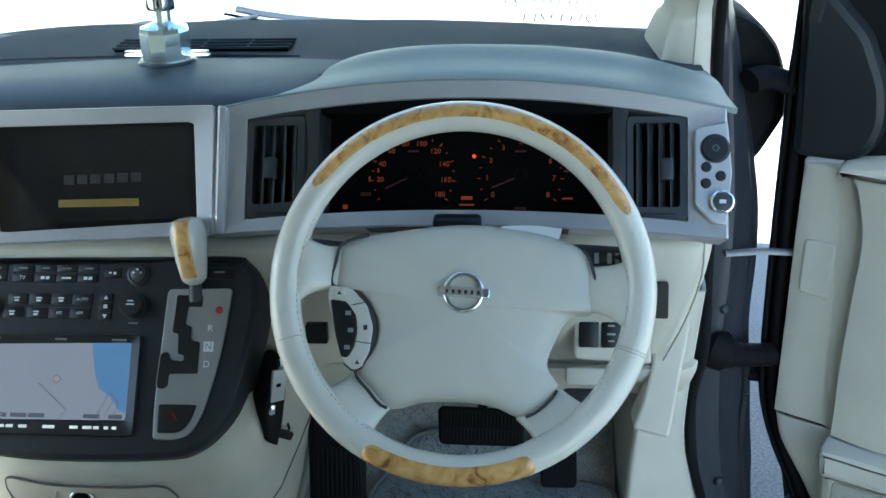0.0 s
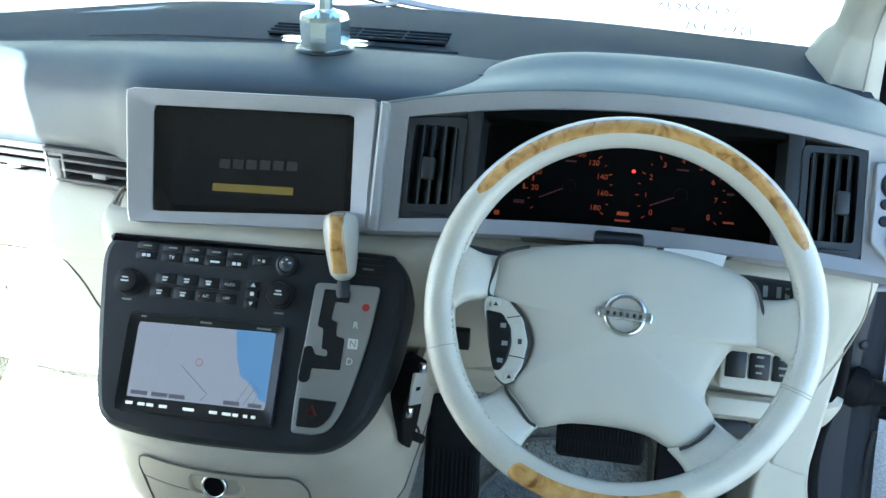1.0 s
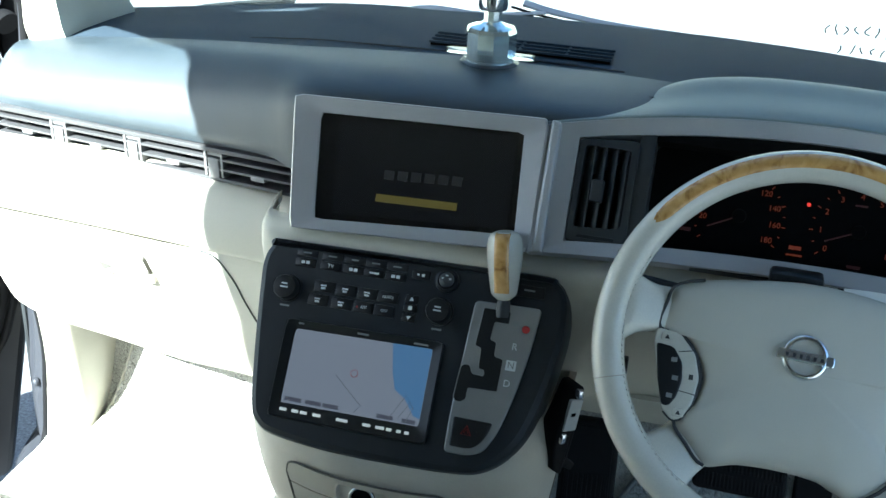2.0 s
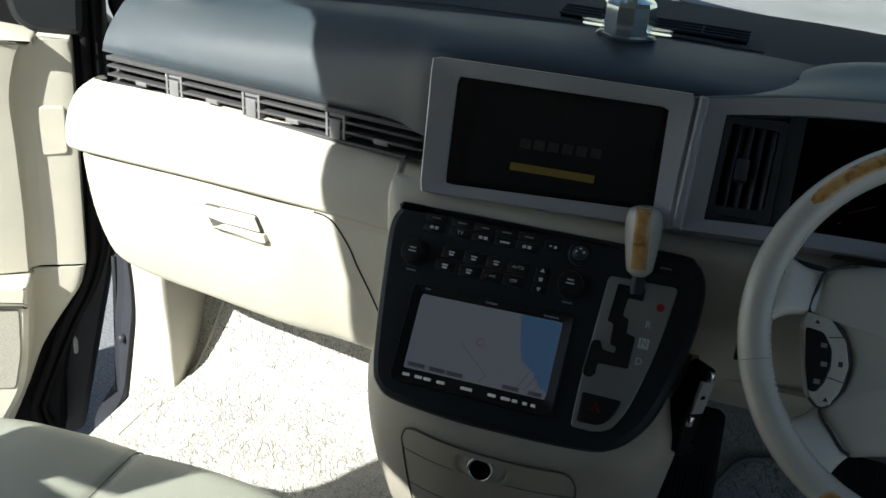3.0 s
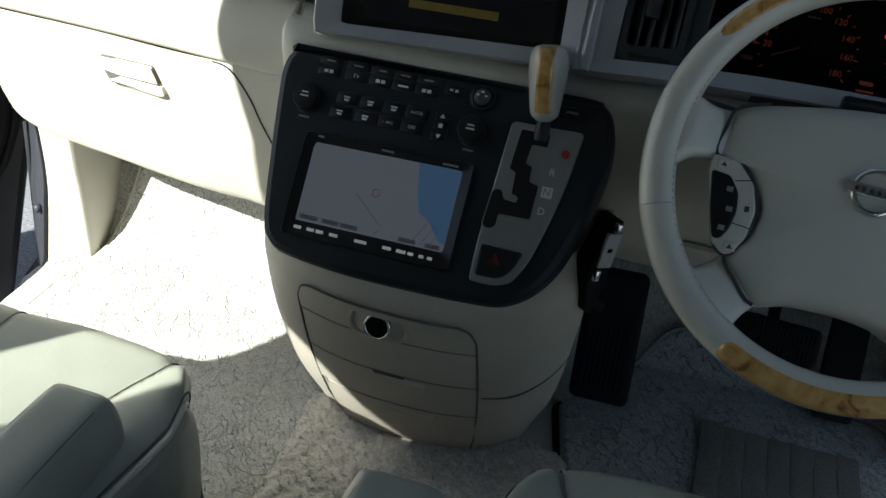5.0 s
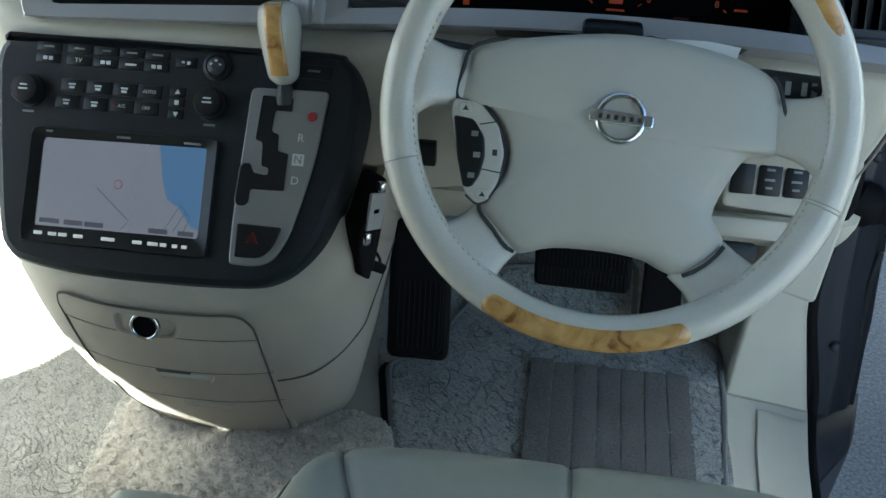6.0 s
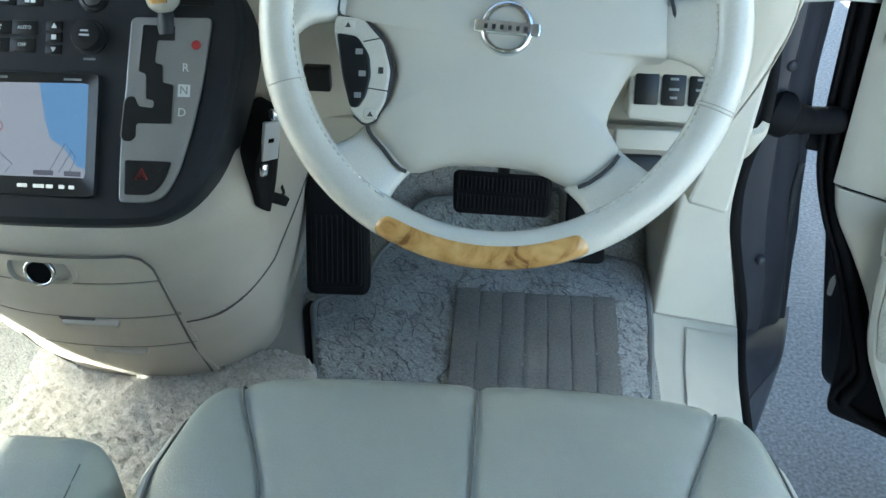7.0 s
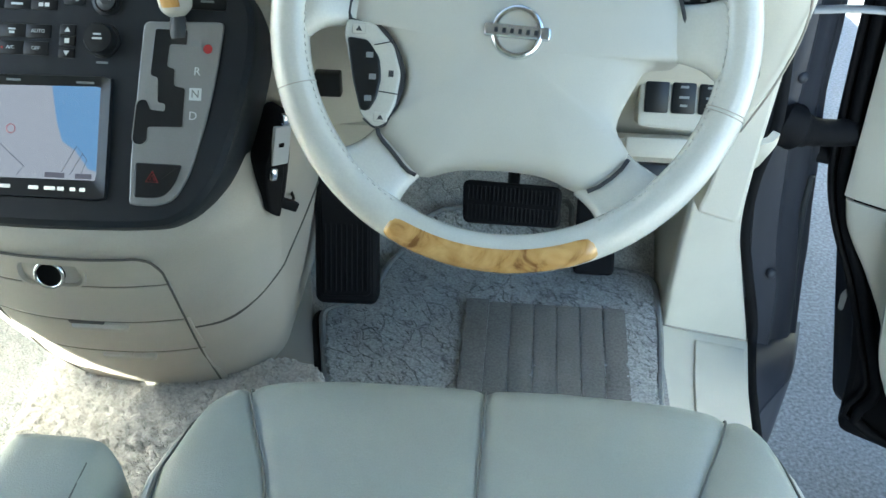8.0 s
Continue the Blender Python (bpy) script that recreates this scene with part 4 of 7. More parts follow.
def knee_details():
    """Switches, key and slots on the driver's fascia."""
    m = plane((0.168, 1.158, 0.432), 0, 24)
    bm = bmesh.new()
    prism(bm, rounded([(-0.045, 0.030), (0.040, 0.030), (0.046, -0.035), (-0.045, -0.030)], 0.006), -0.03, 0.004, m, bevel=0.003)
    sp = part("switch_plate", bm, beige, dash)
    for k in range(3):
        bm = bmesh.new()
        u = -0.028 + 0.026 * k
        box(bm, (u - 0.0115, -0.016, 0.0), (u + 0.0115, 0.018, 0.0075), m, bevel=0.0018)
        b = part("switch", bm, button_black, sp, "black rocker switch")
        if k:
            for v, w in ((0.010, 0.008), (0.0, 0.010), (-0.008, 0.007)):
                bm = bmesh.new()
                box(bm, (u - w / 2, v - 0.0012, 0.0075), (u + w / 2, v + 0.0012, 0.0079), m)
                part("mark", bm, print_grey, b)
    bm = bmesh.new()
    box(bm, (-0.055, -0.062, -0.02), (0.022, -0.040, 0.002), m, bevel=0.005)
    part("lower_lip", bm, beige, dash)
    # raised black box stands in for the dark recess below the switches
    bm = bmesh.new()
    box(bm, (-0.058, -0.086, -0.012), (-0.004, -0.066, 0.004), m, bevel=0.005)
    part("fascia_recess", bm, black, dash, "black box standing in for the dark recess under the fascia")
    m2 = plane((0.216, 1.128, 0.493), 0, 10)
    bm = bmesh.new()
    prism(bm, rounded([(-0.006, 0.021), (0.009, 0.021), (0.010, -0.021), (-0.006, -0.021)], 0.003), -0.01, 0.006, m2, bevel=0.001)
    part("card_slot", bm, button_black, dash, "black slot cover")
    bm = bmesh.new()
    tube(bm, [(0.262, 1.14, 0.575), (0.262, 1.135, 0.52), (0.250, 1.155, 0.45), (0.230, 1.19, 0.37)], 0.0012, seg=6)
    part("end_seam", bm, beige_dark, dash)
    bm = bmesh.new()
    box(bm, (-0.185, 1.092, 0.448), (-0.160, 1.104, 0.472), bevel=0.002)
    part("blank_switch", bm, button_black, dash)
    bm = bmesh.new()
    prism(bm, rounded([(-0.014, 0.075), (0.034, 0.070), (0.012, -0.092), (-0.034, -0.080), (-0.024, -0.050), (-0.012, 0.005)], 0.008), -0.04, 0.004, plane((0.232, 1.185, 0.372), 0, 12), bevel=0.004)
    part("end_skirt", bm, beige, dash)


def steering_wheel():
    w = thing("steering_wheel", "pearl leather steering wheel with maple wood inlays, four spokes", "steering wheel", (0, 1.0, 0.565))
    R, r = 0.1795, 0.0158
    def arc(a0, a1, dr=0.0, dz=0.0, n=72, closed=False):
        return [WHEEL @ Vector(((R + dr) * math.cos(a), (R + dr) * math.sin(a), dz)) for a in (radians(a0 + (a1 - a0) * i / n) for i in range(n + (0 if closed else 1)))]
    bm = bmesh.new()
    tube(bm, arc(0, 360, n=120, closed=True), r, seg=20, closed=True, smooth=1)
    part("rim", bm, pearl, w)
    for a0, a1, dr, rr in ((19, 151, 0.0012, 0.0110), (239, 295, 0.0028, 0.0122)):
        bm = bmesh.new()
        tube(bm, arc(a0, a1, dr=dr, dz=0.0056), lambda t: rr * (1 - 0.6 * abs(2 * t - 1) ** 24), seg=20, smooth=1)
        part("wood_inlay", bm, wood, w, "glossy maple wood inlay")
    # stitching along the inner edge
    for a0, a1 in ((155, 237), (297, 376)):
        bm = bmesh.new()
        a = a0
        while a < a1:
            p = arc(a, a + 1.0, dr=-0.0138, dz=0.0075, n=2)
            tube(bm, [p[0], WHEEL @ (WHEEL.inverted() @ p[1] + Vector((0, 0, 0.0012))), p[2]], 0.0007, seg=5, smooth=1)
            a += 2.1
        part("stitching", bm, pearl, w)
    for a in (-20, 197, 341):
        bm = bmesh.new()
        c = Vector((R * math.cos(radians(a)), R * math.sin(radians(a)), 0))
        ring = [WHEEL @ (c + (r + 0.0002) * (math.cos(t) * Vector((math.cos(radians(a)), math.sin(radians(a)), 0)) + math.sin(t) * Vector((0, 0, 1)))) for t in (2 * math.pi * k / 20 for k in range(20))]
        tube(bm, ring, 0.0005, seg=5, closed=True, smooth=1)
        part("rim_seam", bm, beige_dark, w)
    HUB = WHEEL @ shift(0.002, 0.003, -0.018) @ Matrix.Scale(1.015, 4)
    # airbag cover, domed
    out = [(-0.120, 0.046), (-0.067, 0.058), (0.002, 0.065), (0.068, 0.058), (0.114, 0.043), (0.129, 0.022), (0.134, -0.019), (0.108, -0.026), (0.094, -0.048),
           (0.084, -0.076), (0.095, -0.101), (0.064, -0.128), (0.032, -0.118), (0.0, -0.114), (-0.042, -0.115), (-0.074, -0.122), (-0.094, -0.104), (-0.107, -0.086),
           (-0.094, -0.067), (-0.088, -0.042), (-0.097, -0.018), (-0.112, -0.003), (-0.133, 0.001), (-0.130, 0.026)]
    edge = catmull([(x, y, 0) for x, y in out], 4, closed=True)
    bm = bmesh.new()
    mid = Vector((0, -0.02, 0))
    rings = []
    for f, h in ((1.0, -0.045), (1.0, -0.002), (0.985, 0.0045), (0.955, 0.0095), (0.90, 0.0140), (0.82, 0.0170), (0.65, 0.0200), (0.4, 0.0220), (0.15, 0.0225)):
        rings.append([bm.verts.new(HUB @ Vector((mid.x + (p.x - mid.x) * f, mid.y + (p.y - mid.y) * f, h))) for p in edge])
    n = len(edge)
    for a, b in zip(rings, rings[1:]):
        for i in range(n):
            bm.faces.new((a[i], a[(i + 1) % n], b[(i + 1) % n], b[i]))
    bm.faces.new(rings[-1])
    part("airbag_cover", bm, pad_beige, w, angle=60)
    # dark joints only where the spokes meet the cover
    for a, b in ((-6, 0.6), (4.2, 6.1), (10, 11.1), (15, 17.2)):
        bm = bmesh.new()
        run = [edge[k % n] for k in range(round(a * 4), round(b * 4) + 1)]
        tube(bm, [HUB @ Vector((mid.x + (p.x - mid.x) * 0.990, mid.y + (p.y - mid.y) * 0.990, 0.0112)) for p in run], 0.0017, seg=6, smooth=1)
        part("cover_gap", bm, seam_dark, w)
    # spokes flow into the rim
    def spoke(rows, name="spoke"):
        rr = []
        for u, v, wd, ang, z, th in rows:
            d = Vector((math.cos(radians(ang)), math.sin(radians(ang)), 0))
            c = Vector((u, v, z))
            ring = []
            for k in range(12):
                t = 2 * math.pi * k / 12
                ring.append(WHEEL @ (c + d * wd * math.copysign(abs(math.cos(t)) ** 0.7, math.cos(t)) + Vector((0, 0, th * math.copysign(abs(math.sin(t)) ** 0.7, math.sin(t))))))
            rr.append(ring)
        part(name, loft(rr, 4, 2, closed_v=True, cap=True), pearl, w, angle=60)
    spoke([(-0.118, 0.022, 0.024, 100, -0.021, 0.010), (-0.138, 0.022, 0.024, 98, -0.014, 0.011), (-0.158, 0.024, 0.030, 97, -0.005, 0.012), (-0.178, 0.024, 0.048, 96, 0.0, 0.010)])
    spoke([(0.118, 0.004, 0.024, 80, -0.021, 0.010), (0.138, 0.003, 0.024, 82, -0.014, 0.011), (0.158, 0.0, 0.030, 84, -0.005, 0.012), (0.178, -0.004, 0.048, 86, 0.0, 0.010)])
    spoke([(-0.086, -0.098, 0.027, 138, -0.021, 0.009), (-0.100, -0.113, 0.028, 136, -0.013, 0.011), (-0.113, -0.126, 0.036, 134, -0.005, 0.012), (-0.126, -0.130, 0.058, 134, 0.0, 0.010)])
    spoke([(0.076, -0.110, 0.027, 42, -0.021, 0.009), (0.092, -0.124, 0.028, 43, -0.013, 0.011), (0.106, -0.137, 0.036, 44, -0.005, 0.012), (0.124, -0.132, 0.058, 44, 0.0, 0.010)])
    # switch cluster on the cover
    so = rounded([(-0.134, 0.000), (-0.112, -0.002), (-0.095, -0.020), (-0.0885, -0.042), (-0.0915, -0.066), (-0.100, -0.082), (-0.108, -0.085), (-0.119, -0.076), (-0.127, -0.048), (-0.1355, -0.012)], 0.004)
    bm = bmesh.new()
    prism(bm, so, -0.012, 0.0155, HUB, bevel=0.002)
    so3 = [HUB @ Vector((p[0], p[1], 0.0125)) for p in so]
    bm2 = bmesh.new()
    tube(bm2, [p for p, q in zip(so3, so) if q[0] > -0.118], 0.0016, seg=6, smooth=1)
    part("pod_gap", bm2, seam_dark, w)
    sw = part("switch_pod", bm, pearl, w, "pearl pod with black remote buttons")
    bm = bmesh.new()
    prism(bm, rounded([(-0.133, -0.014), (-0.116, -0.016), (-0.106, -0.030), (-0.104, -0.046), (-0.107, -0.062), (-0.113, -0.072), (-0.120, -0.072), (-0.127, -0.048)], 0.004), 0.010, 0.0172, HUB, bevel=0.0015)
    part("rocker", bm, button_black, sw)
    for u, v in ((-0.1235, -0.0075), (-0.1035, -0.0765)):
        bm = bmesh.new()
        box(bm, (u - 0.0055, v - 0.0042, 0.012), (u + 0.0055, v + 0.0042, 0.0168), HUB, bevel=0.0015)
        part("button", bm, pearl, sw)
        bm = bmesh.new()
        prism(bm, [(u - 0.0025, v - 0.002), (u + 0.0025, v - 0.002), (u, v + 0.0022)], 0.0168, 0.0171, HUB)
        part("mark", bm, seam_dark, sw)
    for u, v in ((-0.114, -0.028), (-0.111, -0.045), (-0.114, -0.062)):
        bm = bmesh.new()
        box(bm, (u - 0.0028, v - 0.0022, 0.0172), (u + 0.0028, v + 0.0022, 0.0176), HUB)
        part("mark", bm, print_grey, sw)
    bm = bmesh.new()
    box(bm, (-0.0985, -0.0445, 0.0155), (-0.0945, -0.0395, 0.0160), HUB)
    part("mark", bm, seam_dark, sw)
    for pts in ([(-0.111, -0.020), (-0.098, -0.017)], [(-0.107, -0.056), (-0.090, -0.058)]):
        bm = bmesh.new()
        tube(bm, [HUB @ Vector((*p, 0.0158)) for p in pts], 0.0005, seg=5, smooth=1)
        part("split", bm, seam_dark, sw)
    # emblem: plain chrome ring with a bar
    e = HUB @ shift(0.0015, -0.0065, 0.0228) @ pose(0, 0, 0, 0, 0, -3)
    bm = bmesh.new()
    tube(bm, [e @ Vector((0.0185 * math.cos(a), 0.0185 * math.sin(a), 0.001)) for a in (2 * math.pi * k / 48 for k in range(48))], 0.0038, seg=10, closed=True, flat=0.7, smooth=1)
    em = part("emblem_ring", bm, chrome, w, "chrome emblem ring with a cross bar")
    bm = bmesh.new()
    prism(bm, rounded([(-0.0255, -0.0052), (0.0255, -0.0052), (0.0265, 0.0), (0.0255, 0.0052), (-0.0255, 0.0052), (-0.0265, 0.0)], 0.002), 0.0, 0.0042, e, bevel=0.0016)
    part("emblem_bar", bm, satin_chrome, em)
    for k in range(6):
        bm = bmesh.new()
        x = -0.0165 + 0.0062 * k
        box(bm, (x - 0.0013, -0.0018, 0.0042), (x + 0.0013, 0.0018, 0.0044), e)
        part("emblem_mark", bm, vent_grey, em)
    # embossed letters on the cover, too faint to read: bars
    for v, wd in ((-0.068, 0.032), (-0.0755, 0.024)):
        bm = bmesh.new()
        box(bm, (-0.004 - wd / 2, v - 0.002, 0.0185), (-0.004 + wd / 2, v + 0.002, 0.0203), HUB @ pose(0, 0, 0, 1.5, 0, -3))
        part("embossed_bar", bm, pad_beige, w)
    for u, v in ((0.112, -0.002), (-0.112, 0.020)):
        bm = bmesh.new()
        box(bm, (u - 0.0035, v - 0.0014, 0.010), (u + 0.0035, v + 0.0014, 0.0135), HUB)
        part("horn_mark", bm, beige_dark, w)
    bm = bmesh.new()
    lathe(bm, [(0.058, -0.155), (0.060, -0.10), (0.066, -0.05), (0.05, -0.035)], WHEEL @ shift(0.0, -0.01, 0), seg=36)
    part("column_shroud", bm, beige_dark, w, "taupe column shroud")
    # column stalks
    for k, pts in ((1, [(0.05, 0.045, -0.045), (0.105, 0.040, -0.035), (0.165, 0.036, -0.03)]), (-1, [(-0.05, 0.045, -0.045), (-0.105, 0.044, -0.04), (-0.16, 0.046, -0.035)])):
        bm = bmesh.new()
        tube(bm, [WHEEL @ Vector(p) for p in pts], (lambda t: 0.005 + 0.008 * min(1, t * 1.6)) if k > 0 else (lambda t: 0.005 + 0.005 * t), seg=14)
        st = part("stalk", bm, black, w, "black column stalk")
        if k > 0:
            for u in (0.118, 0.137, 0.150, 0.158):
                bm = bmesh.new()
                box(bm, (u - 0.0022, 0.030, -0.0192), (u + 0.0022, 0.041, -0.0180), WHEEL)
                part("mark", bm, print_grey, st)


knee_details()
steering_wheel()


# ---- centre console ----
def console():
    c = thing("centre_console", "centre console with dark control panel over beige drawers", "console", (-0.42, 1.1, 0.0))
    out = [(-0.2225, 0.090), (-0.217, 0.109), (-0.200, 0.1185), (-0.03, 0.122), (0.094, 0.1238), (0.115, 0.118), (0.127, 0.102), (0.1305, 0.075), (0.128, 0.040), (0.117, -0.016), (0.101, -0.061), (0.072, -0.092), (0.03, -0.102),
           (-0.085, -0.105), (-0.165, -0.099), (-0.190, -0.088), (-0.201, -0.065), (-0.212, 0.0), (-0.220, 0.06)]
    edge = catmull([(x, y, 0) for x, y in out], 8, closed=True)
    bm = bmesh.new()
    prism(bm, edge, -0.06, 0.004, CONSOLE, bevel=0.008)
    cp = part("control_panel", bm, panel_black, c, "matt black control panel")
    # lower stack, bowed and tapering to the floor
    rows = []
    for z, l, r, y0 in ((-0.01, -0.572, -0.286, 1.160), (0.06, -0.575, -0.272, 1.106), (0.14, -0.579, -0.252, 1.048), (0.22, -0.583, -0.239, 1.006), (0.30, -0.586, -0.230, 0.978), (0.36, -0.582, -0.225, 0.962), (0.41, -0.578, -0.222, 1.0)):
        m, h = (l + r) / 2, (r - l) / 2
        rows.append([(l + 0.03, 1.44, z), (l - 0.002, y0 + 0.15, z), (l, y0 + 0.082, z), (m - h * 0.80, y0 + 0.036, z), (m - h * 0.4, y0 + 0.007, z), (m, y0, z), (m + h * 0.4, y0 + 0.006, z), (m + h * 0.80, y0 + 0.032, z), (r, y0 + 0.080, z), (r + 0.003, y0 + 0.15, z), (r, 1.44, z)])
    shellm = loft(rows, 5, 5, thick=0.008, out=(0, -1, 0))
    # mouth for the socket behind the tray front
    bmesh.ops.delete(shellm, geom=[f for f in shellm.faces if abs(f.calc_center_median().x + 0.420) < 0.024 and abs(f.calc_center_median().z - 0.316) < 0.016 and f.calc_center_median().y < 1.1], context="FACES")
    part("body", shellm, console_beige, c)
    skin = Skin([r[2:-2] for r in rows])
    part("base_skirt", loft([[(q[0] + (0.004 if q[0] > -0.42 else -0.004), q[1] - 0.003, z) for q in rows[0]] for z in (-0.01, 0.012, 0.022)], 2, 5, thick=0.004, out=(0, -1, 0)), beige_dark, c, "taupe skirt round the foot")
    # drawers as shallow raised fronts with a shadow gap all round
    def front(name, z0, z1, x0, x1, label="", hole=None, lean=0.0):
        n, k = 40, 10
        def top(i):
            d = min(i, n - i) * (x1 - x0) / n
            return z1 - (0.022 - math.sqrt(0.022 ** 2 - (0.022 - d) ** 2) if hole and d < 0.022 else 0.0)
        g = [[skin(x0 + lean * j / k + (x1 - x0) * i / n, z0 + (top(i) - z0) * j / k, 0.0006) for j in range(k + 1)] for i in range(n + 1)]
        bm = bmesh.new()
        v = [[bm.verts.new(p) for p in col] for col in g]
        for i in range(n):
            for j in range(k):
                q = (g[i][j] + g[i + 1][j + 1]) / 2
                if not hole or abs(q.x - hole[0]) > 0.026 or abs(q.z - hole[1]) > 0.0135:
                    bm.faces.new((v[i][j], v[i + 1][j], v[i + 1][j + 1], v[i][j + 1]))
        bmesh.ops.recalc_face_normals(bm, faces=bm.faces)
        bmesh.ops.solidify(bm, geom=bm.faces[:], thickness=0.0030)
        d = part(name, bm, console_beige, c, label)
        bm = bmesh.new()
        tube(bm, [g[i][0] + Vector((0, -0.0022, -0.0012)) for i in range(n + 1)], 0.0010, seg=5, smooth=1)
        part("gap", bm, joint_and_shade, d)
        return d, g
    tray, g = front("tray_front", 0.298, 0.338, -0.518, -0.318, "beige tray front with a socket", hole=(-0.420, 0.316))
    front("drawer_front", 0.238, 0.2955, -0.514, -0.3155)
    d2, _ = front("drawer_front", 0.172, 0.2355, -0.510, -0.312)
    d3, _ = front("drawer_front", 0.030, 0.1695, -0.512, -0.330, lean=0.013)
    # joint round the tray, running on down both sides of the drawers; another sweeps up the flank
    bm = bmesh.new()
    ends = [((-0.5155, 0.262), (-0.512, 0.22), (-0.507, 0.13), (-0.503, 0.03)), ((-0.3150, 0.262), (-0.3150, 0.215), (-0.3185, 0.16), (-0.327, 0.09), (-0.336, 0.040))]
    over = [g[i][10] + Vector((0, -0.0030, 0.0012)) for i in range(41)]
    tube(bm, [skin(x, z, 0.0042) for x, z in reversed(ends[0])] + [g[0][5] + Vector((-0.001, -0.0026, 0))] + over + [g[40][5] + Vector((0.001, -0.0026, 0))] + [skin(x, z, 0.0042) for x, z in ends[1]], 0.0013, seg=6, smooth=2)
    part("seam", bm, joint_and_shade, c)
    bm = bmesh.new()
    def girth(c, z):
        """A point of the stack's skin: c counts its columns from the left flank round the front."""
        k = next(i for i in range(len(rows) - 1) if rows[i][0][2] <= z <= rows[i + 1][0][2])
        f = (z - rows[k][0][2]) / (rows[k + 1][0][2] - rows[k][0][2])
        ring = catmull([Vector(a).lerp(Vector(b), f) for a, b in zip(rows[k], rows[k + 1])], 10)
        return ring[round(c * 10)]
    tube(bm, [girth(c, z) for c, z in ((6.3, 0.213), (6.7, 0.215), (7.0, 0.221), (7.4, 0.233), (7.8, 0.244), (8.2, 0.250), (8.6, 0.248), (9.0, 0.240), (9.3, 0.230), (9.6, 0.222))], 0.0017, seg=8)
    part("flank_seam", bm, joint_and_shade, c)
    # power socket in a scooped recess
    p = skin(-0.420, 0.318, 0.0042)
    sm = plane(p, 0, -4)
    def oval(w, h, n=48):
        return resample(rounded([(-w, -h), (w, -h), (w * 0.96, h), (-w * 0.96, h)], min(w, h) * 0.95), n, (-w, -h))
    hub = plane((p.x, p.y - 0.0025, p.z - 0.001), 0, 8)
    ringc = resample([(0.0150 * math.cos(a), 0.0140 * math.sin(a)) for a in (2 * math.pi * k / 48 for k in range(48))], 48, (-0.011, -0.0105))
    bm = bmesh.new()
    loops = []
    for o, z, mm in ((oval(0.034, 0.0175), -0.004, sm), (oval(0.034, 0.0175), 0.0012, sm), (oval(0.0315, 0.0155), 0.0020, sm), (oval(0.0285, 0.0150), -0.002, sm), (ringc, -0.001, hub), (ringc, -0.016, hub)):
        loops.append([bm.verts.new(mm @ Vector((q.x, q.y, z))) for q in o])
    for a, b in zip(loops, loops[1:]):
        for k in range(48):
            bm.faces.new((a[k], a[(k + 1) % 48], b[(k + 1) % 48], b[k]))
    part("socket_surround", bm, console_beige, tray)
    bm = bmesh.new()
    tube(bm, [hub @ Vector((0.0132 * math.cos(a), 0.0132 * math.sin(a), 0.0012)) for a in (2 * math.pi * k / 40 for k in range(40))], 0.0018, seg=10, closed=True, smooth=1)
    part("socket_ring", bm, chrome, tray, "chrome ringed power socket")
    # near-black plug painted as the shade down the bore
    bm = bmesh.new()
    cyl(bm, 0.0128, 0.0128, -0.014, -0.0005, hub, seg=24)
    part("socket_bore", bm, void, tray)
    # pull grooves of the drawers, each with a dark plate painted as its shadow
    for d, z, x in ((d2, 0.228, -0.400), (d3, 0.162, -0.392)):
        q = skin(x, z)
        bm = bmesh.new()
        prism(bm, rounded([(-0.030, 0.004), (0.030, 0.005), (0.028, -0.004), (-0.028, -0.004)], 0.003), -0.002, 0.0060, plane((q.x, q.y - 0.003, q.z), 0, -20), bevel=0.0030)
        part("pull", bm, console_beige, d)
        bm = bmesh.new()
        prism(bm, rounded([(-0.032, 0.0085), (0.006, 0.0080), (0.004, 0.0045), (-0.030, 0.0035)], 0.0015), -0.002, 0.0016, plane((q.x, q.y - 0.003, q.z), 0, -20))
        part("pull_shadow", bm, joint_and_shade, d)
    # buttons: two rows of paired keys above, climate keys below
    def key(u, v, w, h, marks=(), dark=False):
        bm = bmesh.new()
        box(bm, (u - w / 2, v - h / 2, 0.003), (u + w / 2, v + h / 2, 0.0052), CONSOLE, bevel=0.0010)
        k = part("button", bm, button_black, cp)
        for du, dv, mw, mh in marks:
            bm = bmesh.new()
            box(bm, (u + du - mw / 2, v + dv - mh / 2, 0.0052), (u + du + mw / 2, v + dv + mh / 2, 0.0055), CONSOLE)
            part("mark", bm, print_grey if dark else print_white, k)
        return k
    for n, u in enumerate((-0.170, -0.140, -0.1135, -0.089, -0.064)):
        key(u, 0.1065, 0.024, 0.0085, [(0, 0, 0.010 if n != 2 else 0.008, 0.0016)], dark=True)
        if n == 1:
            k = key(u, 0.0955, 0.024, 0.0095)
            lettering("word", "TV", 0.0058, CONSOLE @ shift(u, 0.0955, 0.0052), print_white, k, z=0.0003)
        else:
            key(u, 0.0955, 0.024, 0.0095, [(-0.0028, 0, 0.0042, 0.0034), (0.0028, 0, 0.0042, 0.0034)] if n != 3 else [(0, 0, 0.011, 0.0020)])
    key(-0.036, 0.102, 0.020, 0.011, [(-0.003, 0, 0.003, 0.002), (0.0025, -0.0004, 0.003, 0.003)])
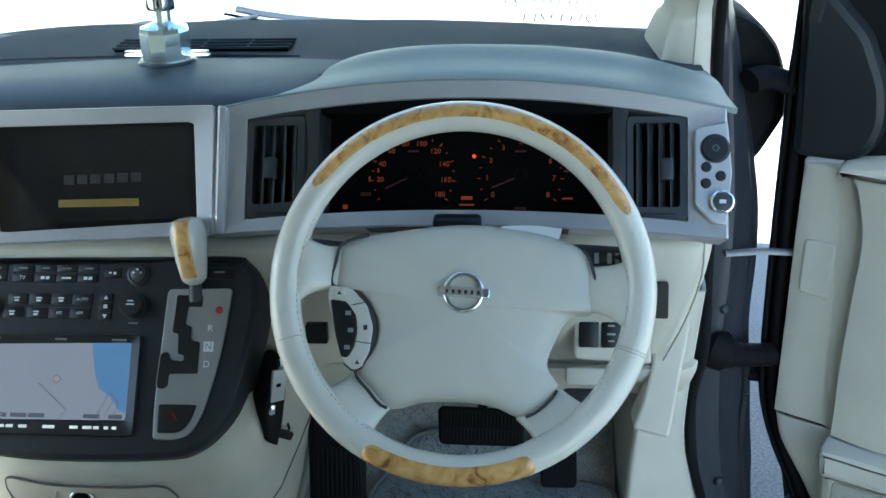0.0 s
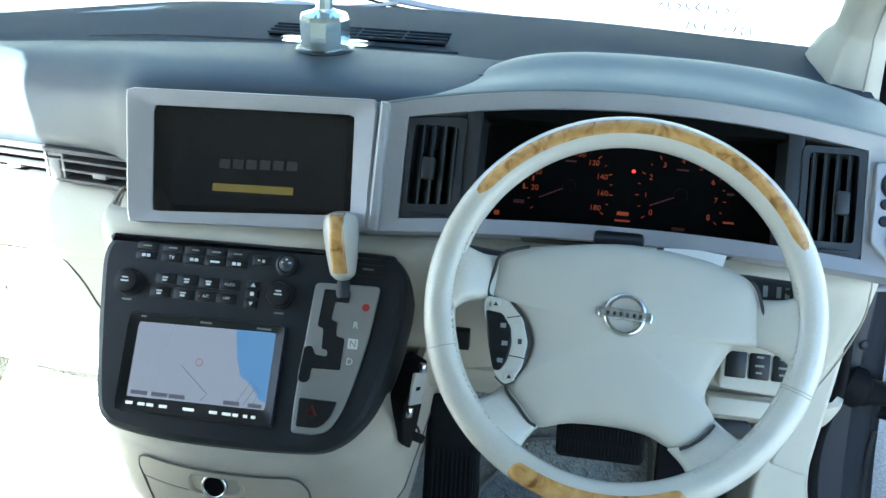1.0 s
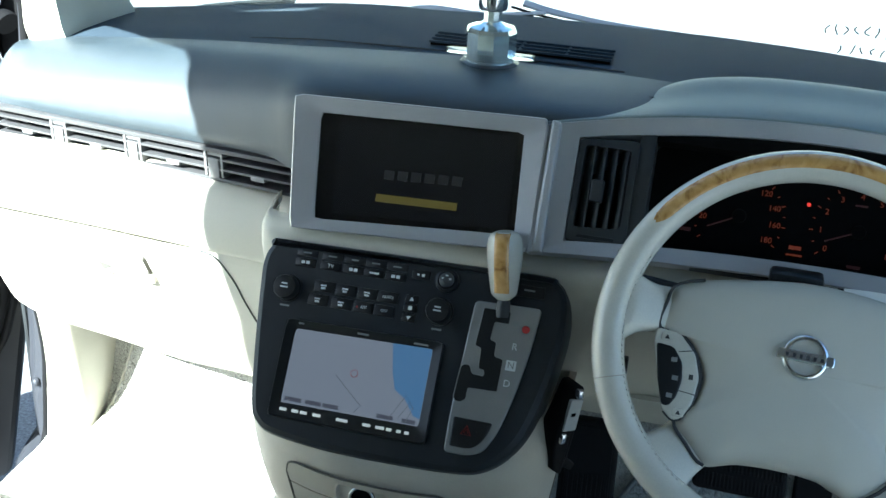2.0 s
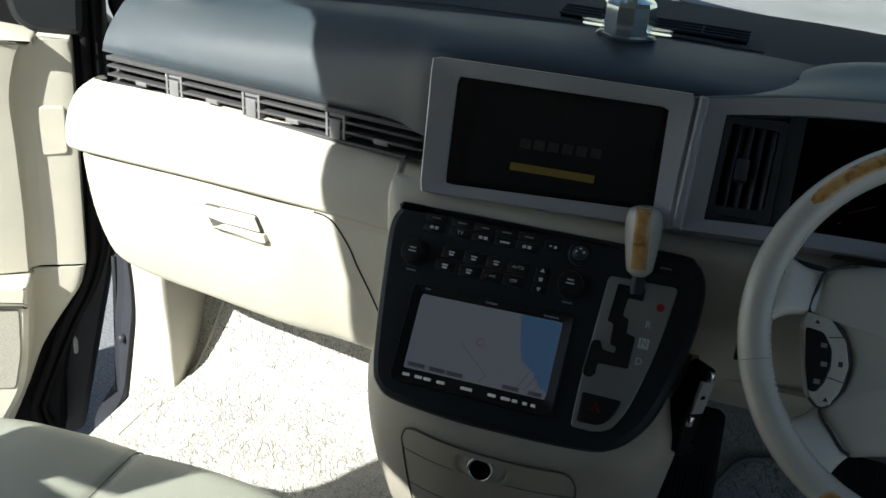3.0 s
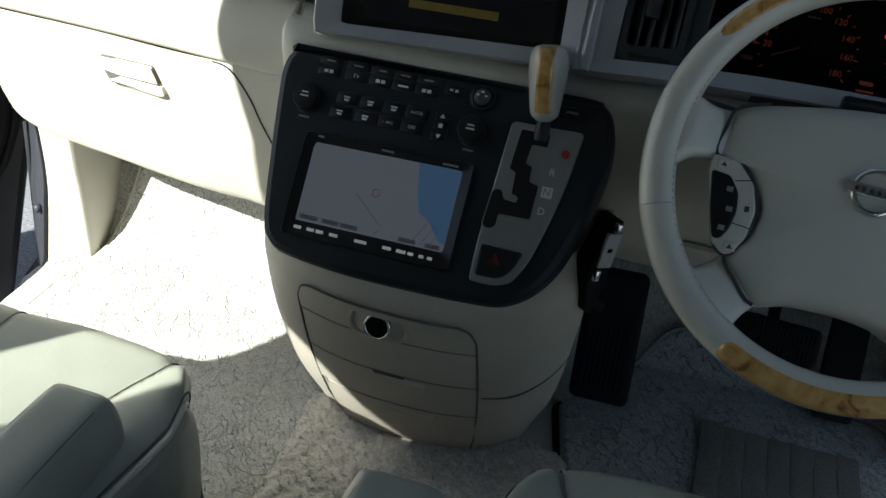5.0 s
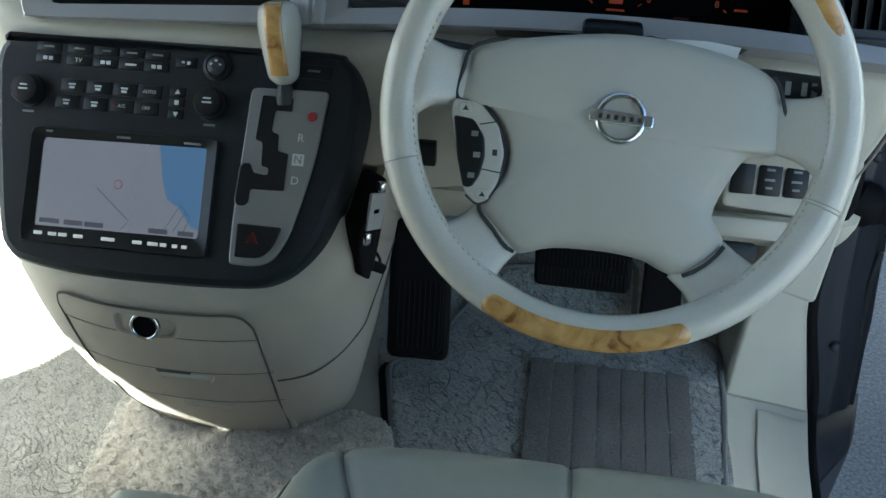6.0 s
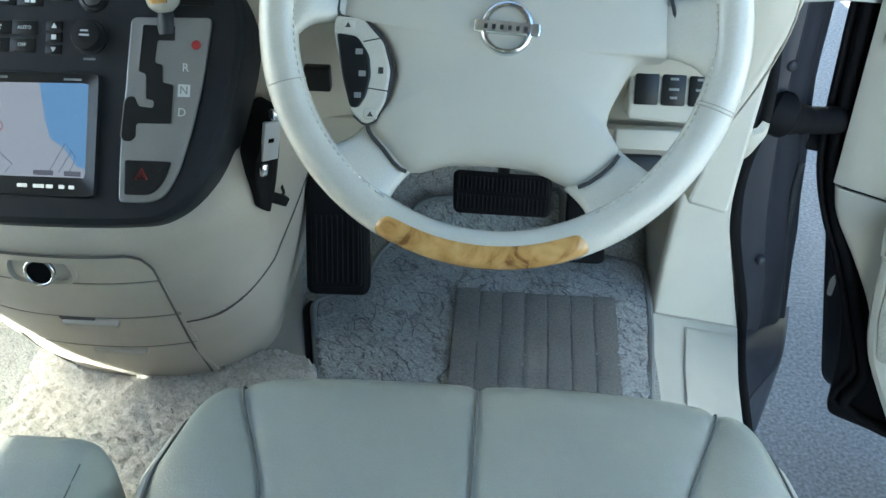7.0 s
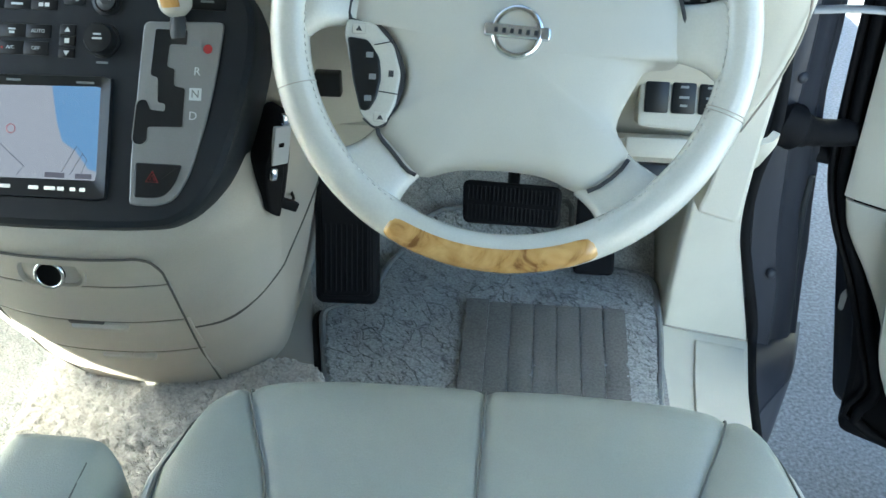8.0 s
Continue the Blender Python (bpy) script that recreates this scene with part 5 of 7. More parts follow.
    for u, v, t in ((-0.1425, 0.0715, ""), (-0.117, 0.0715, ""), (-0.0915, 0.0715, ""), (-0.068, 0.0715, "AUTO"), (-0.1465, 0.056, ""), (-0.119, 0.056, ""), (-0.093, 0.056, "A/C"), (-0.0695, 0.056, "OFF")):
        k = key(u, v, 0.0235, 0.0125, () if t else [(-0.001, 0.0012, 0.0068, 0.0016), (-0.001, -0.0018, 0.0052, 0.0022)])
        if t:
            lettering("word", t, 0.0046, CONSOLE @ shift(u, v, 0.0052), print_white, k, z=0.0003)
    for v, up in ((0.074, 1), (0.064, 0), (0.053, -1)):
        k = key(-0.041, v, 0.015, 0.009, [] if up else [(0, 0, 0.0042, 0.0042)])
        if up:
            bm = bmesh.new()
            prism(bm, [(-0.041 - 0.0026, v - 0.002 * up), (-0.041 + 0.0026, v - 0.002 * up), (-0.041, v + 0.0024 * up)], 0.0052, 0.0055, CONSOLE)
            part("mark", bm, print_white, k)
    bm = bmesh.new()
    cyl(bm, 0.0012, 0.0012, 0.0052, 0.0060, CONSOLE @ shift(-0.1005, 0.0555, 0), seg=10)
    part("pilot_lamp", bm, red_print, cp)
    def dial(u, v, r, h, marks=True):
        bm = bmesh.new()
        lathe(bm, [(r * 1.18, 0.003), (r * 1.16, 0.0062), (r * 1.02, 0.0066), (r, 0.004 + h * 0.85), (r * 0.93, 0.004 + h), (r * 0.5, 0.0045 + h)], CONSOLE @ shift(u, v, 0), seg=36)
        k = part("dial", bm, button_black, cp, "round black dial")
        if marks:
            for dv, mw in ((0.0030, 0.007), (-0.0008, 0.009)):
                bm = bmesh.new()
                box(bm, (u - mw / 2, v + dv - 0.0008, 0.0045 + h), (u + mw / 2, v + dv + 0.0008, 0.0049 + h), CONSOLE)
                part("mark", bm, print_white, k)
            bm = bmesh.new()
            box(bm, (u - 0.0055, v - r * 1.45 - 0.001, 0.004), (u + 0.0055, v - r * 1.45 + 0.001, 0.0043), CONSOLE)
            part("mark", bm, print_grey, k)
    dial(-0.184, 0.0635, 0.0135, 0.014)
    dial(-0.008, 0.0655, 0.0135, 0.014)
    bm = bmesh.new()
    lathe(bm, [(0.0135, 0.003), (0.013, 0.0075), (0.010, 0.0085), (0.009, 0.0065)], CONSOLE @ shift(-0.006, 0.1005, 0), seg=32)
    jd = part("joystick_ring", bm, button_black, cp)
    bm = bmesh.new()
    lathe(bm, [(0.0088, 0.005), (0.0085, 0.0095), (0.004, 0.0112)], CONSOLE @ shift(-0.006, 0.1005, 0), seg=28)
    part("joystick_cap", bm, vent_grey, jd)
    for du, dv in ((-0.004, 0.001), (0.004, 0.001), (0.0, 0.0045)):
        bm = bmesh.new()
        box(bm, (-0.006 + du - 0.0014, 0.1005 + dv - 0.0009, 0.0105), (-0.006 + du + 0.0014, 0.1005 + dv + 0.0009, 0.0112), CONSOLE)
        part("mark", bm, print_white, jd)
    key(0.085, 0.103, 0.034, 0.013, [(0, 0.001, 0.012, 0.002)], dark=True)
    # shift gate plate
    plate = rounded([(0.029, 0.084), (0.102, 0.086), (0.097, 0.035), (0.089, -0.010), (0.078, -0.052), (0.066, -0.074), (0.050, -0.080), (0.025, -0.080), (0.024, -0.040)], [0.006, 0.006, 0.02, 0.02, 0.02, 0.016, 0.010, 0.005, 0.02])
    bm = bmesh.new()
    prism(bm, plate, 0.003, 0.0068, CONSOLE, bevel=0.0014)
    gp = part("gate_plate", bm, gate_silver, c, "satin silver shift gate plate")
    # stepped slot sunk in the plate, traced as joined wells with a bright lip
    slot = [(0.040, 0.078), (0.070, 0.078), (0.070, 0.064), (0.0545, 0.064), (0.053, 0.045), (0.060, 0.043), (0.0605, 0.028), (0.0705, 0.026), (0.0700, -0.009),
            (0.0385, -0.010), (0.0385, -0.022), (0.034, -0.026), (0.0275, -0.026), (0.0245, -0.022), (0.0265, 0.011), (0.030, 0.0145), (0.036, 0.0145), (0.040, 0.006), (0.0525, 0.005), (0.0525, 0.011), (0.0455, 0.012), (0.0445, 0.034), (0.0375, 0.036)]
    so = rounded(slot, 0.0022, seg=3)
    bm = bmesh.new()
    prism(bm, so, 0.0055, 0.0071, CONSOLE)
    part("gate_slot", bm, button_black, gp, "black stepped gate slot")
    bm = bmesh.new()
    tube(bm, [CONSOLE @ Vector((p.x, p.y, 0.0071)) for p in so], 0.0006, seg=5, closed=True, smooth=1)
    part("slot_lip", bm, gate_silver, gp)
    for u, v, t in ((0.0800, 0.041, "R"), (0.0785, 0.0015, "D")):
        lettering("letter", t, 0.0105, CONSOLE @ shift(u, v, 0.0068), print_white, gp, z=0.0003)
    bm = bmesh.new()
    box(bm, (0.0740, 0.0155, 0.0066), (0.0850, 0.0265, 0.0070), CONSOLE)
    part("letter_field", bm, print_white, gp)
    lettering("letter", "N", 0.0100, CONSOLE @ shift(0.0795, 0.021, 0.0070), gate_silver, gp, z=0.0003)
    for u, v, w, h in ((0.035, 0.021, 0.005, 0.001), (0.035, 0.021, 0.001, 0.005), (0.030, -0.032, 0.005, 0.0012), (0.077, 0.066, 0.008, 0.005)):
        bm = bmesh.new()
        box(bm, (u - w / 2, v - h / 2, 0.0067), (u + w / 2, v + h / 2, 0.0070), CONSOLE)
        part("mark", bm, print_grey, gp)
    bm = bmesh.new()
    cyl(bm, 0.0042, 0.0042, 0.0066, 0.0071, CONSOLE @ shift(0.0885, 0.0615, 0), seg=20)
    part("position_lamp", bm, red_print, gp, "small red position lamp")
    bm = bmesh.new()
    prism(bm, rounded([(0.029, -0.042), (0.0715, -0.042), (0.066, -0.060), (0.055, -0.0725), (0.0295, -0.073)], [0.003, 0.003, 0.012, 0.012, 0.003]), 0.005, 0.0085, CONSOLE, bevel=0.0015)
    hz = part("hazard_button", bm, button_black, gp, "black hazard button with a red triangle")
    tri = [CONSOLE @ Vector((0.0455 + 0.0062 * math.cos(a), -0.0555 + 0.0062 * math.sin(a), 0.0088)) for a in (radians(90), radians(210), radians(330))]
    bm = bmesh.new()
    tube(bm, tri, 0.0008, seg=5, closed=True, smooth=1)
    part("triangle", bm, red_print, hz)
    tri = [CONSOLE @ Vector((0.0455 + 0.0028 * math.cos(a), -0.0555 + 0.0028 * math.sin(a), 0.0088)) for a in (radians(90), radians(210), radians(330))]
    bm = bmesh.new()
    tube(bm, tri, 0.0006, seg=5, closed=True, smooth=1)
    part("triangle", bm, red_print, hz)


def gear_lever():
    base, top = CONSOLE @ Vector((0.061, 0.073, 0.0)), Vector((-0.306, 1.090, 0.604))
    g = thing("gear_lever", "cream gear lever with a wood inlay", "gear lever", base)
    ax = (top - base).normalized()
    bm = bmesh.new()
    tube(bm, [base, base.lerp(top, 0.35)], 0.0055, seg=12, smooth=1)
    part("shaft", bm, chrome, g)
    q = ax.to_track_quat("Z", "X").to_matrix().to_4x4()
    m = Matrix.Translation(base) @ q
    L = (top - base).length
    back = (m.inverted().to_3x3() @ Vector((0, -1, 0.3)))
    ang = math.atan2(back.y, back.x)
    rows = []
    for h, a, b in ((0.20, 0.006, 0.007), (0.26, 0.0105, 0.0125), (0.36, 0.0120, 0.0150), (0.52, 0.0135, 0.0180), (0.70, 0.0150, 0.0205), (0.85, 0.0150, 0.0205), (0.96, 0.0125, 0.0175), (1.0, 0.007, 0.010)):
        rows.append([m @ (Matrix.Rotation(ang, 4, "Z") @ Vector((b * 1.1 * math.cos(t), a * 1.28 * math.sin(t), L * h))) for t in (2 * math.pi * k / 20 for k in range(20))])
    part("grip", loft(rows, 4, 1, closed_v=True, cap=True), pearl, g)
    rows = []
    for h, b in ((0.30, 0.0140), (0.36, 0.0158), (0.52, 0.0190), (0.70, 0.0216), (0.85, 0.0216), (0.96, 0.0185), (0.995, 0.013)):
        w = 0.0078
        b *= 1.1
        rows.append([m @ (Matrix.Rotation(ang, 4, "Z") @ Vector((x, y, L * h))) for x, y in ((b * 0.6, -w), (b * 0.93, -w), (b * 1.0, -w * 0.5), (b * 1.01, 0), (b * 1.0, w * 0.5), (b * 0.93, w), (b * 0.6, w))])
    part("wood_inlay", loft(rows, 4, 2, thick=0.001), wood, g, "glossy maple wood inlay")
    bm = bmesh.new()
    lathe(bm, [(0.010, 0.0), (0.009, L * 0.08), (0.006, L * 0.20)], m, seg=20)
    part("collar", bm, vent_grey, g)


def head_unit():
    h = thing("navigation_unit", "black double-height navigation unit with a lit map screen", "navigation unit", CONSOLE @ Vector((-0.086, -0.022, 0.0)))
    o = resample(rounded([(-0.1755, -0.078), (0.004, -0.078), (0.004, 0.033), (-0.1755, 0.030)], 0.004), 80, (-0.1755, -0.078))
    i = resample(rounded([(-0.164, -0.062), (-0.0065, -0.060), (-0.0070, 0.024), (-0.1645, 0.0205)], 0.001), 80, (-0.164, -0.062))
    bm = bmesh.new()
    frame_ring(bm, o, i, -0.02, 0.0095, CONSOLE, inner_z=0.0060)
    fr = part("frame", bm, button_black, h)
    bm = bmesh.new()
    prism(bm, [(-0.1655, -0.0635), (-0.005, -0.0615), (-0.0055, 0.0255), (-0.166, 0.022)], 0.0, 0.0050, CONSOLE)
    sc = part("screen", bm, map_land, h, "lit map screen, grey land and blue sea")
    bm = bmesh.new()
    prism(bm, [(-0.052, 0.0235), (-0.0075, 0.0245), (-0.007, -0.052), (-0.0145, -0.050), (-0.027, -0.034), (-0.040, -0.026), (-0.046, -0.008)], 0.005, 0.0054, CONSOLE)
    part("sea", bm, map_sea, sc)
    lines = ([(-0.040, -0.056), (-0.026, -0.030), (-0.016, -0.042), (-0.022, -0.058)], [(-0.031, -0.056), (-0.020, -0.036)], [(-0.108, -0.022), (-0.074, -0.050), (-0.080, -0.058)])
    for ln in lines:
        bm = bmesh.new()
        tube(bm, [CONSOLE @ Vector((*p, 0.0055)) for p in ln], 0.00035, seg=4, smooth=1)
        part("map_line", bm, map_line, sc)
    bm = bmesh.new()
    tube(bm, [CONSOLE @ Vector((-0.088 + 0.004 * math.cos(a), -0.017 + 0.004 * math.sin(a), 0.0055)) for a in (2 * math.pi * k / 16 for k in range(16))], 0.0005, seg=4, closed=True, smooth=1)
    part("cursor", bm, map_red, sc, "red position ring")
    for x0, x1 in ((-0.160, -0.141), (-0.136, -0.118), (-0.116, -0.098), (-0.054, -0.036), (-0.026, -0.011)):
        bm = bmesh.new()
        box(bm, (x0, -0.0590, 0.005), (x1, -0.0545, 0.0056), CONSOLE)
        part("soft_key", bm, map_line, sc)
    for x, w in ((-0.158, 0.008), (-0.144, 0.008), (-0.134, 0.008), (-0.119, 0.009), (-0.090, 0.013), (-0.062, 0.009), (-0.047, 0.010), (-0.037, 0.006), (-0.026, 0.005), (-0.017, 0.005)):
        bm = bmesh.new()
        box(bm, (x - w / 2, -0.0705, 0.0085), (x + w / 2, -0.0672, 0.0102), CONSOLE, bevel=0.0006)
        part("key", bm, lit_key, fr, "lit white key")
    for x, w in ((-0.158, 0.006), (-0.086, 0.013), (-0.020, 0.016)):
        bm = bmesh.new()
        box(bm, (x - w / 2, 0.0255, 0.0088), (x + w / 2, 0.0275, 0.0098), CONSOLE)
        part("mark", bm, print_grey, fr)


def device_holder():
    a, b = Vector((-0.219, 1.060, 0.452)), Vector((-0.233, 1.042, 0.345))
    h = thing("device_holder", "black device holder with a grey card clipped to the console side", "device holder", b)
    ax = (a - b)
    L = ax.length
    m = Matrix.Translation(b) @ ax.to_track_quat("Z", "X").to_matrix().to_4x4()
    out = Vector((0.75, -0.66, 0))
    loc = m.inverted().to_3x3() @ out
    m = m @ Matrix.Rotation(math.atan2(loc.y, loc.x), 4, "Z")
    bm = bmesh.new()
    prism(bm, rounded([(-0.006, 0.010), (0.008, 0.002), (0.012, 0.030), (0.013, 0.066), (0.009, L + 0.002), (-0.002, L + 0.002), (-0.009, 0.080), (-0.015, 0.060), (-0.014, 0.040)], 0.004), -0.008, 0.018, m @ Matrix(((0, 0, 1, 0), (1, 0, 0, 0), (0, 1, 0, 0), (0, 0, 0, 1))), bevel=0.003)
    part("case", bm, rubber, h)
    bm = bmesh.new()
    box(bm, (0.016, -0.009, 0.060), (0.0205, 0.009, 0.098), m, bevel=0.001)
    part("card", bm, card_grey, h, "pale grey card")
    bm = bmesh.new()
    box(bm, (0.018, -0.004, 0.078), (0.0210, 0.002, 0.082), m)
    part("card_slot", bm, void, h)
    for z0, z1, y in ((0.046, 0.058, -0.008), (0.100, 0.110, 0.000)):
        bm = bmesh.new()
        box(bm, (0.015, y - 0.003, z0), (0.0235, y + 0.004, z1), m, bevel=0.0015)
        part("clip", bm, chrome, h, "bright metal clip")
    bm = bmesh.new()
    box(bm, (-0.004, 0.010, 0.012), (0.006, 0.034, 0.022), m @ pose(0, 0, 0, -25, 0, 0), bevel=0.002)
    part("arm", bm, rubber, h)
    bm = bmesh.new()
    tube(bm, [m @ Vector((0.002, 0.012, 0.012)), (-0.214, 1.085, 0.335), (-0.226, 1.13, 0.315)], 0.0016, seg=7)
    part("cable", bm, rubber, h, "thin black cable")


console()
gear_lever()
head_unit()
device_holder()


# ---- footwell ----
def footwell():
    mat = thing("floor_mat", "grey pile floor mat with a ribbed heel pad and bound edge", "floor mat", (0.0, 1.2, 0.006))
    out = rounded([(-0.247, 1.306), (-0.180, 1.335), (-0.172, 1.42), (-0.12, 1.50), (0.088, 1.52), (0.088, 1.445), (0.150, 1.438), (0.208, 1.424), (0.207, 1.30), (0.195, 1.15), (0.18, 0.86), (-0.14, 0.86), (-0.215, 1.165)], [0.02, 0.02, 0.03, 0.03, 0.01, 0.02, 0.03, 0.03, 0.03, 0.03, 0.02, 0.02, 0.03])
    pts = resample(out, 200, (-0.2, 0.9))
    def face(x, y):
        rise = toe_board(x, y)
        return 0.017 + rise + 0.004 * noise.noise(Vector((x * 16, y * 16, 7))) + tufts(x, y, 95, 0.0026)
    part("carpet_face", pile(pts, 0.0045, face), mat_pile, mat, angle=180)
    bm = bmesh.new()
    tube(bm, [(p.x, p.y, 0.014 + toe_board(p.x, p.y)) for p in pts], 0.0046, seg=8, closed=True, smooth=1)
    part("binding", bm, mat_edge, mat, "grey bound edge")
    bm = bmesh.new()
    tube(bm, sorted(((p.x - 0.008, p.y, 0.007) for p in pts if p.x < -0.14 and p.y < 1.31), key=lambda q: q[1]), 0.0065, seg=8, smooth=1)
    part("backing", bm, rubber, mat, "black rubber backing")
    for k in range(7):
        n = 9
        bm = bmesh.new()
        x = -0.052 + 0.0305 * k
        cols = []
        for i in range(n):
            f = i / (n - 1)
            cols.append([(x + 0.0005 + 0.0295 * f, y, 0.0195 + 0.0008 * math.sin(math.pi * f) ** 0.5 + 0.0012 * noise.noise(Vector((x * 60 + f * 2, y * 50, 2)))) for y in (0.95 + 0.389 * j / 40 for j in range(41))])
        g = [[bm.verts.new(p) for p in c] for c in cols]
        for a, b in zip(g, g[1:]):
            for j in range(40):
                bm.faces.new((a[j], b[j], b[j + 1], a[j + 1]))
        bmesh.ops.recalc_face_normals(bm, faces=bm.faces)
        bmesh.ops.solidify(bm, geom=bm.faces[:], thickness=0.004)
        part("rib", bm, heel_fabric, mat, "worn grey heel-pad rib")
    rug = thing("centre_rug", "thick shaggy grey-beige wool rug between the seats", "rug", (-0.39, 0.9, 0.0))
    ro = rounded([(-0.572, 1.185), (-0.53, 1.150), (-0.45, 1.125), (-0.38, 1.130), (-0.335, 1.150), (-0.27, 1.180), (-0.215, 1.165), (-0.15, 0.90), (-0.15, 0.30), (-0.56, 0.30), (-0.553, 0.95)], 0.02)
    def wool(x, y):
        edge = min(1.0, (x + 0.572) / 0.03, (-0.17 - x) / 0.05)
        return 0.022 + 0.020 * math.sqrt(max(0.0, edge)) + 0.005 * noise.noise(Vector((x * 14, y * 14, 1))) + 0.35 * tufts(x, y * 1.6, 55, 0.0125, 11) + tufts(x * 0.8, y * 1.25, 120, 0.0072, 3)
    part("rug_face", pile(resample(ro, 160, (-0.5, 0.3)), 0.0038, wool, 0.045), rug_pile, rug, angle=180)
    pm = thing("passenger_mat", "creased pale fleece floor mat in the passenger footwell", "floor mat", (-0.8, 1.2, 0.0))
    po = rounded([(-1.022, 1.335), (-1.005, 1.40), (-0.98, 1.47), (-0.60, 1.47), (-0.560, 1.20), (-0.556, 0.95), (-0.556, 0.60), (-1.06, 0.60), (-1.045, 1.10), (-1.040, 1.29)], 0.025)
    def fleece(x, y):
        rise = toe_board(x, y)
        a = abs(noise.noise(Vector((x * 17 + y * 7, y * 7 - x * 3, 4)) ))
        b = abs(noise.noise(Vector((x * 26 - y * 9, y * 12, 9))))
        return 0.014 + rise - 0.0016 * math.exp(-(a / 0.045) ** 2) - 0.0012 * math.exp(-(b / 0.04) ** 2) + 0.004 * noise.noise(Vector((x * 8, y * 8, 2))) + tufts(x, y, 170, 0.0016, 6)
    ring = resample(po, 180, (-1.0, 0.6))
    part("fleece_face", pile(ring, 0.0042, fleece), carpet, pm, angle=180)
    bm = bmesh.new()
    tube(bm, [(p.x, p.y, 0.010 + toe_board(p.x, p.y)) for p in ring], 0.0032, seg=8, closed=True, smooth=1)
    part("binding", bm, piping, pm, "pale bound edge")
    rows = [[(-0.320, y, 0.0), (-0.316, y, 0.016), (-0.300, y, 0.020), (-0.262 + (1.306 - y) * 0.227, y, 0.010), (-0.258 + (1.306 - y) * 0.227, y, 0.0)] for y in (1.0, 1.15, 1.30, 1.45)]
    tagged(part("tunnel_trim", loft(rows, 3, 3, thick=0.004, out=(0, 0, 1)), beige_dark), "taupe plastic trim along the centre tunnel", "trim", kind="structure")
    f = thing("foot_rest", "worn black rubber foot rest", "foot rest", (-0.2, 1.27, 0.06))
    fm = plane((-0.199, 1.262, 0.152), 4, 28)
    bm = bmesh.new()
    prism(bm, rounded([(-0.040, 0.105), (0.038, 0.105), (0.040, -0.072), (-0.038, -0.070)], 0.012), -0.035, 0.0, fm, bevel=0.006)
    pad = part("pad", bm, rubber, f)
    bm = bmesh.new()
    prism(bm, rounded([(-0.032, 0.095), (0.030, 0.095), (0.032, -0.060), (-0.030, -0.060)], 0.008), -0.002, 0.002, fm, bevel=0.0015)
    tread = part("tread", bm, rubber, pad)
    for k in range(9):
        bm = bmesh.new()
        x = -0.026 + 0.0065 * k
        box(bm, (x - 0.0016, -0.054, 0.001), (x + 0.0016, 0.030, 0.0030), fm, bevel=0.0008)
        part("rib", bm, rubber, tread)
    p = thing("brake_pedal", "black rubber brake pedal with ribs", "pedal", (0.005, 1.33, 0.20))
    pm = plane((0.002, 1.335, 0.180), 0, 30) @ pose(0, 0, 0, 0, 0, -2)
    bm = bmesh.new()
    prism(bm, rounded([(-0.064, 0.028), (0.062, 0.028), (0.064, -0.024), (-0.060, -0.027)], 0.010), -0.014, 0.0, pm, bevel=0.004)
    pad = part("pad", bm, rubber, p)
    for k in range(22):
        bm = bmesh.new()
        x = -0.056 + 0.0053 * k
        box(bm, (x - 0.0014, -0.021, -0.001), (x + 0.0014, -0.002, 0.0012), pm, bevel=0.0006)
        part("rib", bm, rubber, pad)
        bm = bmesh.new()
        box(bm, (x - 0.0014, 0.004, -0.001), (x + 0.0014, 0.022, 0.0012), pm, bevel=0.0006)
        part("rib", bm, rubber, pad)
    bm = bmesh.new()
    tube(bm, [pm @ Vector((0.0, 0.0, -0.012)), (0.004, 1.42, 0.22), (0.004, 1.50, 0.36)], 0.010, seg=10, flat=0.6)
    part("arm", bm, black, p)
    q = thing("accelerator_pedal", "black rubber accelerator pedal on an arm", "pedal", (0.12, 1.40, 0.05))
    qm = plane((0.118, 1.425, 0.105), 0, 36)
    bm = bmesh.new()
    prism(bm, rounded([(-0.026, 0.075), (0.026, 0.075), (0.028, -0.075), (-0.028, -0.075)], 0.01), -0.012, 0.0, qm, bevel=0.004)
    part("pad", bm, rubber, q)
    bm = bmesh.new()
    tube(bm, [qm @ Vector((0, 0.06, -0.01)), (0.118, 1.52, 0.22), (0.118, 1.56, 0.32)], 0.006, seg=8)
    part("arm", bm, black, q)


footwell()


